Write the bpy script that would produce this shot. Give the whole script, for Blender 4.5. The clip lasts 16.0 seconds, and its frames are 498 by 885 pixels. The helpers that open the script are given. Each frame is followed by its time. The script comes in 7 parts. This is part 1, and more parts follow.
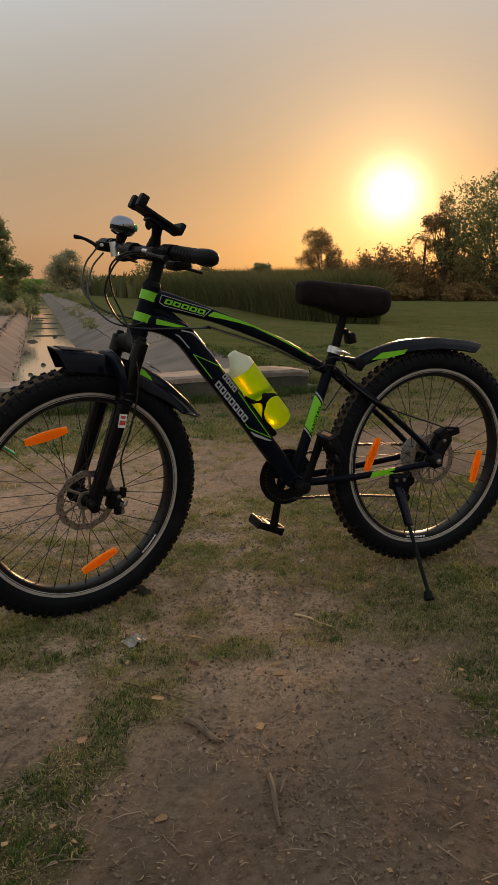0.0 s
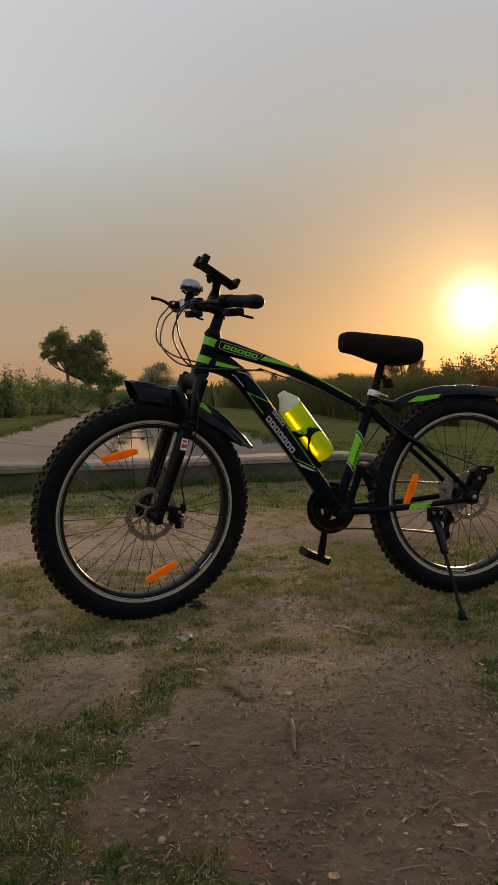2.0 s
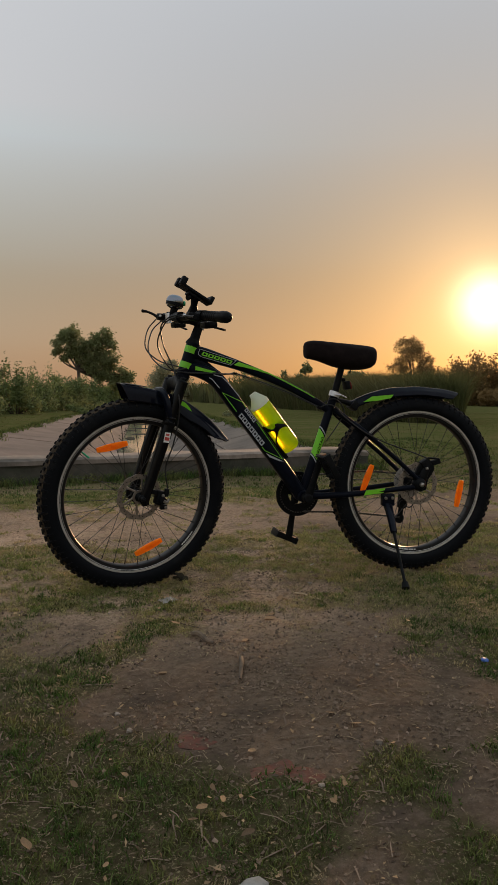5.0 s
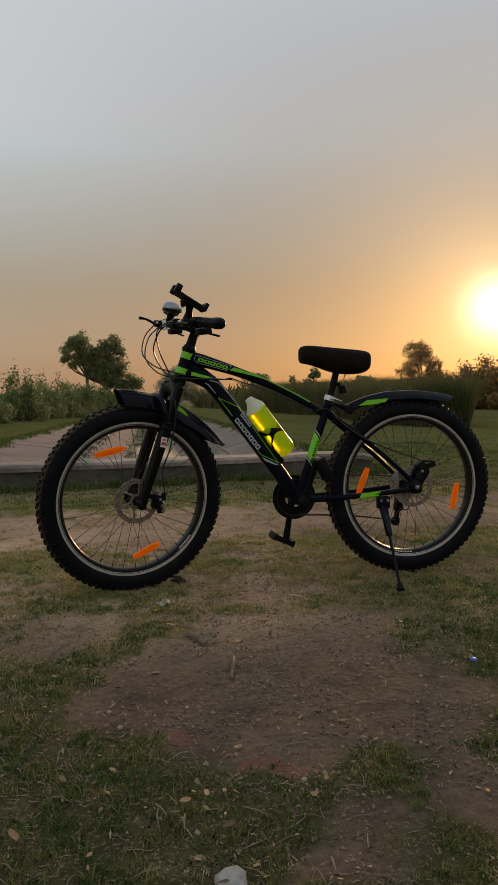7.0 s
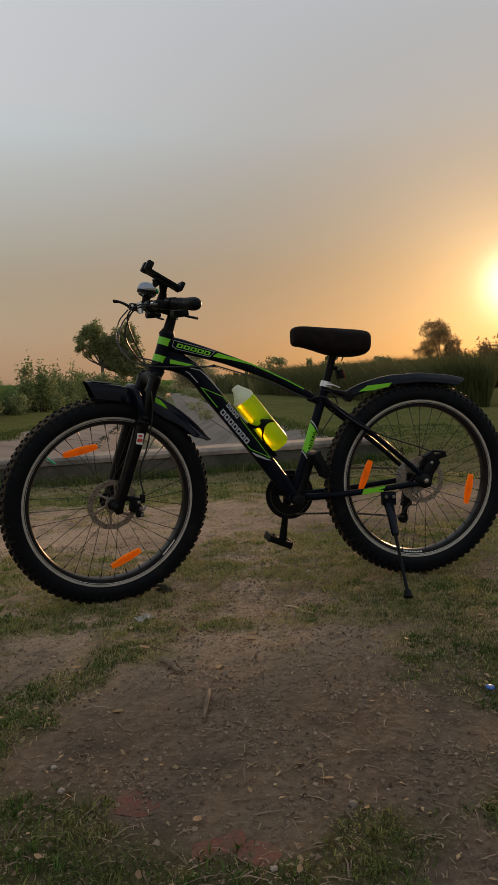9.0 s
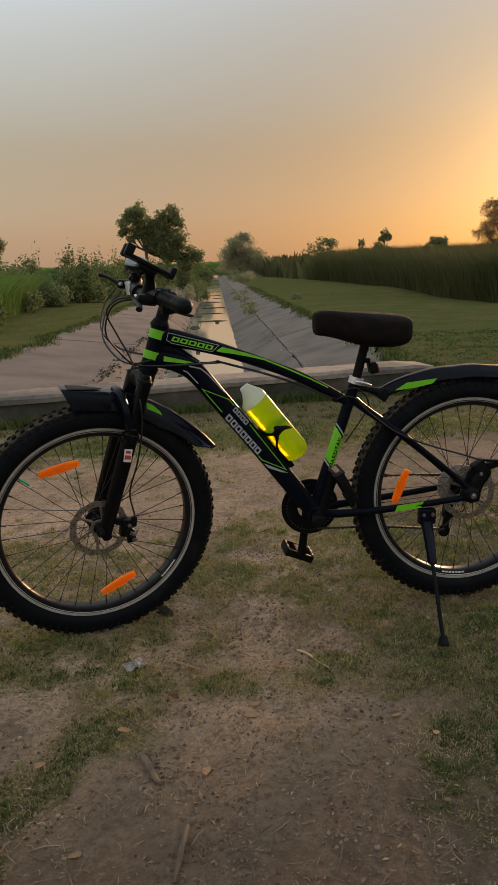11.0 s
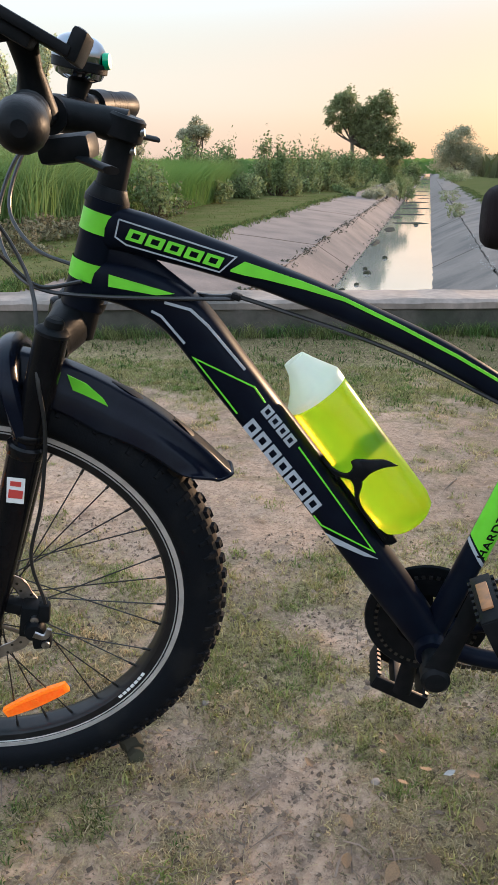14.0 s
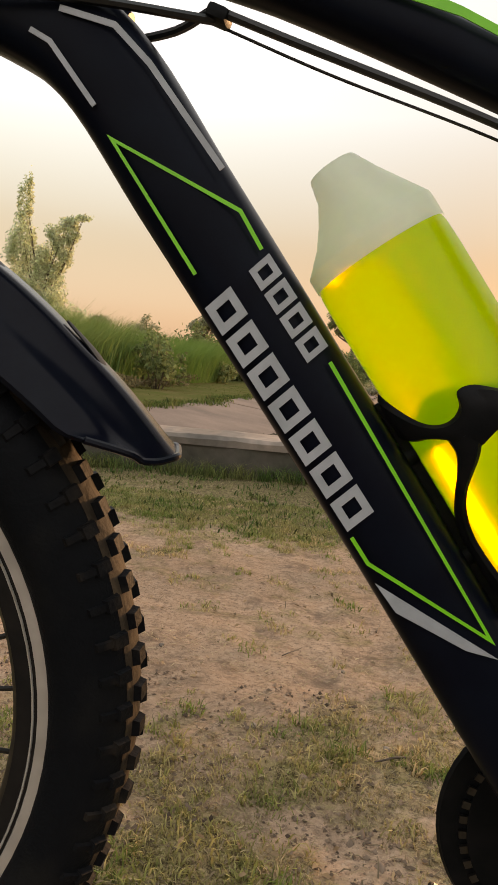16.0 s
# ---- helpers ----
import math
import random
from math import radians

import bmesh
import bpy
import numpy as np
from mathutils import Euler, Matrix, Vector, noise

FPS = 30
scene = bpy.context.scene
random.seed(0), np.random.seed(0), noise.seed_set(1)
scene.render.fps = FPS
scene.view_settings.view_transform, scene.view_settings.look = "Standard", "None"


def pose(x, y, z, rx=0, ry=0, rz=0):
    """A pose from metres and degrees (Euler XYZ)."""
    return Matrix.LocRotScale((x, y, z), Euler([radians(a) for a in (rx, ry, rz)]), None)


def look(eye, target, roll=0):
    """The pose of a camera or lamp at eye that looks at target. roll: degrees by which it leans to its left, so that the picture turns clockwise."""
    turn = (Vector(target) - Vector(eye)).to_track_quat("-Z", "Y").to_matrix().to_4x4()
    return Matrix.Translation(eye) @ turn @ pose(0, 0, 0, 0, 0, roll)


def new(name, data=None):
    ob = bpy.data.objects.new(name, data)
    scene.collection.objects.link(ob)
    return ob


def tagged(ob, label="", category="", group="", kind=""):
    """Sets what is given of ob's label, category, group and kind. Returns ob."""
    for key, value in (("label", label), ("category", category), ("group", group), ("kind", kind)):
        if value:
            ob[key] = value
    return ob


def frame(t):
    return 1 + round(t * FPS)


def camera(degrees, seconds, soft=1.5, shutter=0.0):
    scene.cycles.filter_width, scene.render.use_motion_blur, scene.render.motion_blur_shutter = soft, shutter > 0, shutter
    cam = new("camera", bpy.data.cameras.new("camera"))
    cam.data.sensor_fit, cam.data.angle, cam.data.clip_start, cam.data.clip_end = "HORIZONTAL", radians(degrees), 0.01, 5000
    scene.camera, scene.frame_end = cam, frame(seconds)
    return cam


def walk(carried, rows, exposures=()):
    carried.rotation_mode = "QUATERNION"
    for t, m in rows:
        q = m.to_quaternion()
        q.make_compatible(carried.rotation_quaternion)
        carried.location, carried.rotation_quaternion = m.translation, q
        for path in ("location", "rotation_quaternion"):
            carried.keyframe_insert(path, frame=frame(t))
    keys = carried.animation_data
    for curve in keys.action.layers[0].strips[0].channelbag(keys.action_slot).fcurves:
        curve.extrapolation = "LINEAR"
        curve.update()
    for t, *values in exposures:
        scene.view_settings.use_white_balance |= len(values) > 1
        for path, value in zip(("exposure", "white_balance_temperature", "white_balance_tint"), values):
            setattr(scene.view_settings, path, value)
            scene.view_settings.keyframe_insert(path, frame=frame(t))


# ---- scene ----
cam = camera(38.2, 16.0, 1.1)
PATH = [
    (0, (-0.797, -1.936, 0.892), (-0.09, -0.112, 0.476), 0.1),
    (0.5, (-0.814, -1.994, 0.889), (-0.201, -0.134, 0.485), 0.7),
    (1, (-0.837, -2.109, 0.867), (-0.293, -0.216, 0.516), -0.7),
    (1.5, (-0.825, -2.216, 0.809), (-0.309, -0.301, 0.553), -1.4),
    (2, (-0.794, -2.265, 0.689), (-0.294, -0.332, 0.572), 0.0),
    (2.5, (-0.809, -2.344, 0.633), (-0.359, -0.398, 0.542), 1.1),
    (3, (-0.802, -2.436, 0.671), (-0.383, -0.485, 0.538), 1.7),
    (3.5, (-0.779, -2.521, 0.686), (-0.355, -0.573, 0.524), 1.5),
    (4, (-0.759, -2.587, 0.693), (-0.3, -0.646, 0.549), 0.4),
    (4.5, (-0.759, -2.63, 0.699), (-0.286, -0.691, 0.567), 0.2),
    (7, (-0.718, -2.708, 0.696), (-0.271, -0.761, 0.586), -0.3),
    (7.5, (-0.696, -2.706, 0.696), (-0.257, -0.758, 0.582), -0.3),
    (8, (-0.673, -2.68, 0.699), (-0.25, -0.729, 0.574), 0.0),
    (8.5, (-0.62, -2.586, 0.69), (-0.205, -0.634, 0.561), -0.9),
    (8.7, (-0.593, -2.535, 0.695), (-0.182, -0.582, 0.557), -1.4),
    (10.8, (-0.35, -2.073, 0.986), (-0.08, -0.132, 0.588), -2.4),
    (11, (-0.344, -2.028, 1.039), (-0.1, -0.099, 0.573), -2.0),
    (11.5, (-0.253, -1.879, 1.099), (-0.217, 0.024, 0.482), -1.5),
    (12, (-0.173, -1.711, 1.113), (-0.319, 0.157, 0.414), -0.8),
    (12.5, (-0.137, -1.469, 1.075), (-0.333, 0.399, 0.388), -0.6),
    (13, (-0.11, -1.251, 1.017), (-0.303, 0.617, 0.328), -0.8),
    (13.5, (-0.056, -1.041, 0.982), (-0.299, 0.809, 0.264), -0.3),
    (14, (-0.028, -0.859, 0.933), (-0.29, 0.993, 0.222), 0.1),
    (14.5, (-0.045, -0.629, 0.802), (-0.237, 1.251, 0.148), 0.6),
    (15, (-0.054, -0.452, 0.67), (-0.234, 1.479, 0.182), 3.1),
    (15.5, (-0.059, -0.4, 0.619), (-0.291, 1.569, 0.353), 4.8),
    (16, (-0.07, -0.406, 0.599), (-0.342, 1.564, 0.386), 5.4),
]
EXPOSURES = [(0.0, -0.55, 6700, 13), (1.5, -0.55, 6600, 11.5), (2.2, -0.64, 6500, 11), (3.5, -0.64, 6350, 11), (8.5, -0.68, 6350, 11), (11.0, -0.45, 6350, 10.5), (11.5, -0.19, 6000, 10), (12.0, 0.24, 5450, 9.5), (12.5, 0.53, 5130, 9), (13.2, 0.55, 5130, 8.5), (14.0, 0.76, 5200, 9), (14.5, 0.88, 5350, 9), (15.2, 0.67, 5700, 12), (15.6, 0.46, 6250, 14), (16.0, 0.29, 7100, 14)]
walk(cam, [(t, look(eye, target, roll)) for t, eye, target, roll in PATH], EXPOSURES)

# ---- world and sun ----
SUN_DIR = Vector((0.5245, 0.8425, 0.1215)).normalized()
world = bpy.data.worlds.new("evening_sky")
scene.world = world
world.use_nodes = True
wn, wl = world.node_tree.nodes, world.node_tree.links
wn.clear()


def wnode(kind, **props):
    nd = wn.new(kind)
    for key, value in props.items():
        if key == "op":
            nd.operation = value
        elif key == "ins":
            for k, v in value.items():
                nd.inputs[k].default_value = v
    return nd


w_out = wnode("ShaderNodeOutputWorld")
w_sky = wnode("ShaderNodeTexSky")
w_sky.sky_type = "NISHITA"
w_sky.sun_disc = False
w_sky.sun_elevation = radians(6.97)
w_sky.sun_rotation = radians(31.9)
w_sky.air_density, w_sky.dust_density, w_sky.ozone_density = 1.2, 2.0, 1.5
w_bg1 = wnode("ShaderNodeBackground", ins={"Strength": 0.02})
wl.new(w_sky.outputs[0], w_bg1.inputs[0])
w_tc = wnode("ShaderNodeTexCoord")
w_sep = wnode("ShaderNodeSeparateXYZ")
wl.new(w_tc.outputs["Generated"], w_sep.inputs[0])
# evening haze: warm towards the horizon, grey-blue overhead
w_ramp = wnode("ShaderNodeValToRGB")
w_ramp.color_ramp.interpolation = "CARDINAL"
wl.new(w_sep.outputs["Z"], w_ramp.inputs[0])
els = w_ramp.color_ramp.elements
els[0].position, els[0].color = 0.0, (0.550, 0.372, 0.255, 1)
els[1].position, els[1].color = 1.0, (0.794, 0.918, 1.042, 1)
for p_, c_ in ((0.07, (0.615, 0.478, 0.335, 1)), (0.18, (0.630, 0.582, 0.470, 1)), (0.32, (0.915, 0.985, 0.995, 1)), (0.50, (1.165, 1.330, 1.470, 1))):
    e_ = els.new(p_)
    e_.color = c_
w_bg2 = wnode("ShaderNodeBackground", ins={"Strength": 1.0})
# the sun's aureole in the haze
w_dot = wnode("ShaderNodeVectorMath", op="DOT_PRODUCT")
wl.new(w_tc.outputs["Generated"], w_dot.inputs[0])
w_dot.inputs[1].default_value = SUN_DIR
w_max = wnode("ShaderNodeMath", op="MAXIMUM", ins={1: 0.0})
wl.new(w_dot.outputs["Value"], w_max.inputs[0])
# towards the sun the haze is deeper and more orange
w_ramp2 = wnode("ShaderNodeValToRGB")
w_ramp2.color_ramp.interpolation = "CARDINAL"
wl.new(w_sep.outputs["Z"], w_ramp2.inputs[0])
els = w_ramp2.color_ramp.elements
els[0].position, els[0].color = 0.0, (0.50, 0.228, 0.108, 1)
els[1].position, els[1].color = 1.0, (0.794, 0.918, 1.042, 1)
for p_, c_ in ((0.07, (0.53, 0.255, 0.128, 1)), (0.18, (0.445, 0.305, 0.203, 1)), (0.32, (0.485, 0.452, 0.415, 1)), (0.50, (0.57, 0.615, 0.66, 1))):
    e_ = els.new(p_)
    e_.color = c_
w_side = wnode("ShaderNodeMath", op="POWER", ins={1: 4.8})
wl.new(w_max.outputs[0], w_side.inputs[0])
w_mix = wnode("ShaderNodeMix")
w_mix.data_type = "RGBA"
wl.new(w_side.outputs[0], w_mix.inputs["Factor"])
wl.new(w_ramp.outputs[0], w_mix.inputs["A"])
wl.new(w_ramp2.outputs[0], w_mix.inputs["B"])
wl.new(w_mix.outputs["Result"], w_bg2.inputs[0])
w_last = None
for power, colour, strength in ((1700, (1, 0.90, 0.62, 1), 2.6), (260, (1, 0.63, 0.25, 1), 0.50), (75, (1, 0.36, 0.07, 1), 0.15), (12, (1, 0.38, 0.12, 1), 0.01)):
    w_pow = wnode("ShaderNodeMath", op="POWER", ins={1: power})
    wl.new(w_max.outputs[0], w_pow.inputs[0])
    w_mul = wnode("ShaderNodeMath", op="MULTIPLY", ins={1: strength})
    wl.new(w_pow.outputs[0], w_mul.inputs[0])
    w_b = wnode("ShaderNodeBackground", ins={"Color": colour})
    wl.new(w_mul.outputs[0], w_b.inputs["Strength"])
    if w_last:
        w_add = wnode("ShaderNodeAddShader")
        wl.new(w_last.outputs[0], w_add.inputs[0])
        wl.new(w_b.outputs[0], w_add.inputs[1])
        w_last = w_add
    else:
        w_last = w_b
for w_b in (w_bg1, w_bg2):
    w_add = wnode("ShaderNodeAddShader")
    wl.new(w_last.outputs[0], w_add.inputs[0])
    wl.new(w_b.outputs[0], w_add.inputs[1])
    w_last = w_add
wl.new(w_last.outputs[0], w_out.inputs[0])

sun = new("sun", bpy.data.lights.new("sun", "SUN"))
sun.data.energy, sun.data.angle, sun.data.color = 3.6, radians(3.0), (1.0, 0.58, 0.28)
sun.matrix_world = look((0, 0, 20), Vector((0, 0, 20)) - SUN_DIR)


# ---- materials ----
def material(name, colour, rough=0.6, metal=0.0, other=None, scale=20.0, mix=(0.4, 0.65), grain=0.0, grain_scale=200.0, bump=0.0, bump_scale=80.0,
             coat=0.0, sheer=0.0, random_shade=0.0, spec=0.5, island=0.0):
    """Principled material: a base colour that drifts to another by noise, fine grain, relief, optional translucency."""
    m = bpy.data.materials.new(name)
    m.use_nodes = True
    nt = m.node_tree
    nd, ln = nt.nodes, nt.links
    b = nd["Principled BSDF"]
    b.inputs["Roughness"].default_value = rough
    b.inputs["Metallic"].default_value = metal
    b.inputs["Coat Weight"].default_value = coat
    b.inputs["Specular IOR Level"].default_value = spec
    tc = nd.new("ShaderNodeTexCoord")
    col = nd.new("ShaderNodeRGB")
    col.outputs[0].default_value = (*colour, 1)
    out = col.outputs[0]
    if other:
        nz = nd.new("ShaderNodeTexNoise")
        nz.inputs["Scale"].default_value, nz.inputs["Detail"].default_value = scale, 5
        ln.new(tc.outputs["Object"], nz.inputs["Vector"])
        mr = nd.new("ShaderNodeMapRange")
        mr.inputs[1].default_value, mr.inputs[2].default_value = mix
        ln.new(nz.outputs["Fac"], mr.inputs[0])
        mx = nd.new("ShaderNodeMix")
        mx.data_type = "RGBA"
        mx.inputs["B"].default_value = (*other, 1)
        ln.new(out, mx.inputs["A"])
        ln.new(mr.outputs[0], mx.inputs["Factor"])
        out = mx.outputs["Result"]
    for amount, source in ((random_shade, "obj"), (island, "isl"), (grain, "grain")):
        if not amount:
            continue
        if source == "obj":
            val = nd.new("ShaderNodeObjectInfo").outputs["Random"]
        elif source == "isl":
            val = nd.new("ShaderNodeNewGeometry").outputs["Random Per Island"]
        else:
            g = nd.new("ShaderNodeTexNoise")
            g.inputs["Scale"].default_value, g.inputs["Detail"].default_value = grain_scale, 4
            ln.new(tc.outputs["Object"], g.inputs["Vector"])
            val = g.outputs["Fac"]
        mr2 = nd.new("ShaderNodeMapRange")
        mr2.inputs[3].default_value, mr2.inputs[4].default_value = 1 - amount, 1 + amount
        ln.new(val, mr2.inputs[0])
        sc = nd.new("ShaderNodeVectorMath")
        sc.operation = "SCALE"
        ln.new(out, sc.inputs[0])
        ln.new(mr2.outputs[0], sc.inputs["Scale"])
        out = sc.outputs[0]
    ln.new(out, b.inputs["Base Color"])
    if bump:
        bz = nd.new("ShaderNodeTexNoise")
        bz.inputs["Scale"].default_value, bz.inputs["Detail"].default_value = bump_scale, 6
        ln.new(tc.outputs["Object"], bz.inputs["Vector"])
        bp = nd.new("ShaderNodeBump")
        bp.inputs["Strength"].default_value, bp.inputs["Distance"].default_value = bump, 0.01
        ln.new(bz.outputs["Fac"], bp.inputs["Height"])
        ln.new(bp.outputs[0], b.inputs["Normal"])
    if sheer:
        tr = nd.new("ShaderNodeBsdfTranslucent")
        ln.new(out, tr.inputs["Color"])
        ms = nd.new("ShaderNodeMixShader")
        ms.inputs[0].default_value = sheer
        ln.new(b.outputs[0], ms.inputs[1])
        ln.new(tr.outputs[0], ms.inputs[2])
        ln.new(ms.outputs[0], nd["Material Output"].inputs["Surface"])
    return m


M_FRAME = material("satin_black_paint", (0.004, 0.005, 0.010), 0.34, 0, (0.005, 0.007, 0.013), 30, grain=0.15, grain_scale=400, spec=0.06)
M_BLACK = material("black_plastic", (0.005, 0.006, 0.007), 0.45, 0, (0.009, 0.009, 0.010), 60, spec=0.08, bump=0.05, bump_scale=300)
M_NAVY = material("dark_blue_plastic", (0.004, 0.005, 0.011), 0.22, 0, (0.006, 0.008, 0.014), 25, grain=0.2, spec=0.11)
M_RUBBER = material("tyre_rubber", (0.006, 0.007, 0.009), 0.55, 0, (0.014, 0.014, 0.014), 14, (0.55, 0.8), grain=0.25, bump=0.15, bump_scale=400, spec=0.06)
M_KNOB = material("dusty_tread_rubber", (0.007, 0.0075, 0.009), 0.6, 0, (0.035, 0.028, 0.022), 35, (0.55, 0.8), bump=0.2, bump_scale=200, spec=0.08)
# Dust on the tread, its brown mostly standing for low sunlight.
M_TREAD = material("sunlit_dusty_tread", (0.030, 0.024, 0.018), 0.7, 0, (0.085, 0.062, 0.040), 40, (0.4, 0.65), bump=0.2, bump_scale=200, spec=0.1)
M_TRACK = material("satin_machined_alloy", (0.66, 0.65, 0.64), 0.30, 0.6, (0.55, 0.54, 0.53), 50, grain=0.12)
M_RIM = material("black_rim", (0.010, 0.010, 0.011), 0.32, 0.0, (0.016, 0.015, 0.015), 40, grain=0.2, spec=0.2)
M_ALLOY = material("machined_alloy", (0.70, 0.70, 0.71), 0.30, 0.6, (0.55, 0.55, 0.56), 40, grain=0.1)
M_STEEL = material("dull_steel", (0.42, 0.42, 0.43), 0.36, 1.0, (0.25, 0.24, 0.23), 60)
M_DISC = material("brown_tinted_disc_steel", (0.36, 0.32, 0.285), 0.38, 0.85, (0.24, 0.21, 0.19), 60, grain=0.2)
M_CHAIN = material("oily_chain_steel", (0.10, 0.095, 0.09), 0.45, 1.0, (0.06, 0.055, 0.05), 60)
M_GLOSS = material("gloss_black_paint", (0.004, 0.004, 0.005), 0.2, 0, (0.006, 0.006, 0.007), 30, spec=0.15)
M_CHROME = material("chrome", (0.21, 0.23, 0.265), 0.08, 1.0)
M_SPOKE = material("dark_spoke_steel", (0.05, 0.048, 0.046), 0.4, 0.8)
M_GREEN = material("lime_green_paint", (0.19, 0.62, 0.018), 0.4, 0, (0.17, 0.56, 0.016), 50)
M_GREY = material("silver_grey_decal", (0.36, 0.38, 0.42), 0.45, 0, (0.30, 0.32, 0.35), 60)
M_WHITE = material("white_decal", (0.70, 0.70, 0.68), 0.5)
M_RED = material("red_sticker", (0.45, 0.05, 0.04), 0.5)
M_AMBER = material("scuffed_amber_plastic", (0.34, 0.15, 0.05), 0.5, 0, (0.20, 0.10, 0.045), 90)
M_REFLECT = material("orange_reflector_plastic", (1.0, 0.47, 0.03), 0.22, 0, (1.0, 0.38, 0.015), 220, sheer=0.65)
M_TAIL = material("red_lamp_plastic", (0.16, 0.012, 0.010), 0.2, 0, sheer=0.2)
M_SADDLE = material("black_saddle_cloth", (0.009, 0.006, 0.006), 0.9, 0, (0.015, 0.010, 0.010), 40, grain=0.3, grain_scale=600, bump=0.3, bump_scale=700, spec=0.15)
M_CABLE = material("black_cable", (0.012, 0.012, 0.013), 0.4)
M_BOTTLE_CAP = material("milky_bottle_neck", (0.84, 0.88, 0.84), 0.35, 0, (0.72, 0.78, 0.74), 15, sheer=0.6)
M_BOTTLE = material("lime_translucent_bottle", (1.0, 0.45, 0.004), 0.22, 0, (1.0, 0.39, 0.004), 9, (0.4, 0.7), sheer=0.48)
for nd_ in M_BOTTLE.node_tree.nodes:
    if nd_.type == "BSDF_TRANSLUCENT":
        # yellow drink, tinted orange for the sunset light through it; lime plastic round it
        M_BOTTLE.node_tree.links.remove(nd_.inputs["Color"].links[0])
        nd_.inputs["Color"].default_value = (0.37, 0.87, 0.032, 1)
M_BOTTLE.node_tree.nodes["Principled BSDF"].inputs["Transmission Weight"].default_value = 0.95
M_BOTTLE.node_tree.nodes["Principled BSDF"].inputs["IOR"].default_value = 1.33
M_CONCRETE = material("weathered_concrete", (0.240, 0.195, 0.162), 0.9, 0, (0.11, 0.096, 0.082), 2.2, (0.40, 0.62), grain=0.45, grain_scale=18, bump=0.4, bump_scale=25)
M_SLAB_L = material("dusty_pink_lining", (0.172, 0.128, 0.106), 0.92, 0, (0.10, 0.078, 0.066), 1.3, (0.40, 0.70), grain=0.22, grain_scale=25, bump=0.25, bump_scale=30, random_shade=0.04)
M_SLAB_R = material("grey_lining", (0.170, 0.137, 0.111), 0.92, 0, (0.090, 0.075, 0.062), 1.2, (0.40, 0.68), grain=0.22, grain_scale=25, bump=0.25, bump_scale=30, random_shade=0.04)
# Part of the sky's reflection is painted in: pale warm base, part metallic.
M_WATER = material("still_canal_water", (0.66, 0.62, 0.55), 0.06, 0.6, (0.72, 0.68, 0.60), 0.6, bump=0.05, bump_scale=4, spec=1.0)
M_MUD = material("wet_mud", (0.035, 0.03, 0.022), 0.9, 0, (0.055, 0.055, 0.03), 3, bump=0.5, bump_scale=12, spec=0.1)
M_BARK = material("bark", (0.10, 0.075, 0.055), 0.9, 0, (0.06, 0.045, 0.035), 6, bump=0.6, bump_scale=20)
M_LEAF = material("tree_foliage", (0.20, 0.225, 0.095), 0.6, 0, (0.25, 0.26, 0.125), 0.8, sheer=0.5, island=0.3, spec=0.2)
M_LEAF_PALE = material("pale_feathery_foliage", (0.56, 0.60, 0.36), 0.6, 0, (0.74, 0.74, 0.54), 6.0, sheer=0.55, island=0.35, spec=0.2)
M_BUSH = material("bush_foliage", (0.14, 0.185, 0.068), 0.6, 0, (0.20, 0.23, 0.100), 1.2, sheer=0.40, island=0.45, spec=0.2)
# Warm brown stands for sunset glow and haze over thicket, trees and palms.
M_THICKET = material("sunset_tinted_foliage", (0.24, 0.160, 0.070), 0.8, 0, (0.29, 0.195, 0.086), 0.7, sheer=0.42, island=0.12, spec=0.1)
M_WEED = material("sparse_green_weed", (0.22, 0.25, 0.13), 0.7, 0, (0.30, 0.30, 0.18), 3, sheer=0.4, island=0.35, spec=0.1)
M_DEAD = material("dead_brown_weeds", (0.19, 0.160, 0.095), 0.85, 0, (0.13, 0.125, 0.065), 1.5, sheer=0.25, island=0.5, spec=0.1)
M_FLAKE = material("trodden_leaf_flake", (0.30, 0.205, 0.115), 0.8, 0, (0.16, 0.115, 0.07), 9, sheer=0.15, island=0.6, spec=0.15)
M_REED = material("reed_blades", (0.115, 0.205, 0.048), 0.65, 0, (0.165, 0.235, 0.070), 0.25, (0.4, 0.65), sheer=0.45, island=0.14, spec=0.2)
M_REED_DRY = material("olive_reed_blades", (0.082, 0.092, 0.034), 0.65, 0, (0.118, 0.112, 0.048), 0.25, (0.4, 0.65), sheer=0.35, island=0.3, spec=0.15)
M_GRASS = material("short_grass", (0.055, 0.097, 0.021), 0.7, 0, (0.130, 0.138, 0.046), 6.0, (0.42, 0.60), sheer=0.3, island=0.65, spec=0.15)
M_GRASS_MID = material("olive_green_grass", (0.14, 0.185, 0.045), 0.7, 0, (0.30, 0.265, 0.105), 6.0, (0.40, 0.62), sheer=0.3, island=0.4, spec=0.15)
# Distance haze is mixed into this pale colour.
M_LEAF_FAR = material("haze_tinted_foliage", (0.33, 0.33, 0.20), 0.7, 0, (0.39, 0.37, 0.25), 0.8, sheer=0.5, island=0.2, spec=0.1)
M_LAWN = material("lawn_grass", (0.090, 0.109, 0.028), 0.75, 0, (0.140, 0.124, 0.049), 0.8, (0.42, 0.62), sheer=0.1, island=0.2, spec=0.0)
M_TURF_DRY = material("dry_olive_grass", (0.19, 0.225, 0.065), 0.7, 0, (0.46, 0.35, 0.185), 2.2, (0.36, 0.60), sheer=0.3, island=0.4, spec=0.15)
M_CLOD = material("dark_soil_clod", (0.155, 0.113, 0.083), 0.95, 0, (0.20, 0.145, 0.108), 8, island=0.4, spec=0.1)
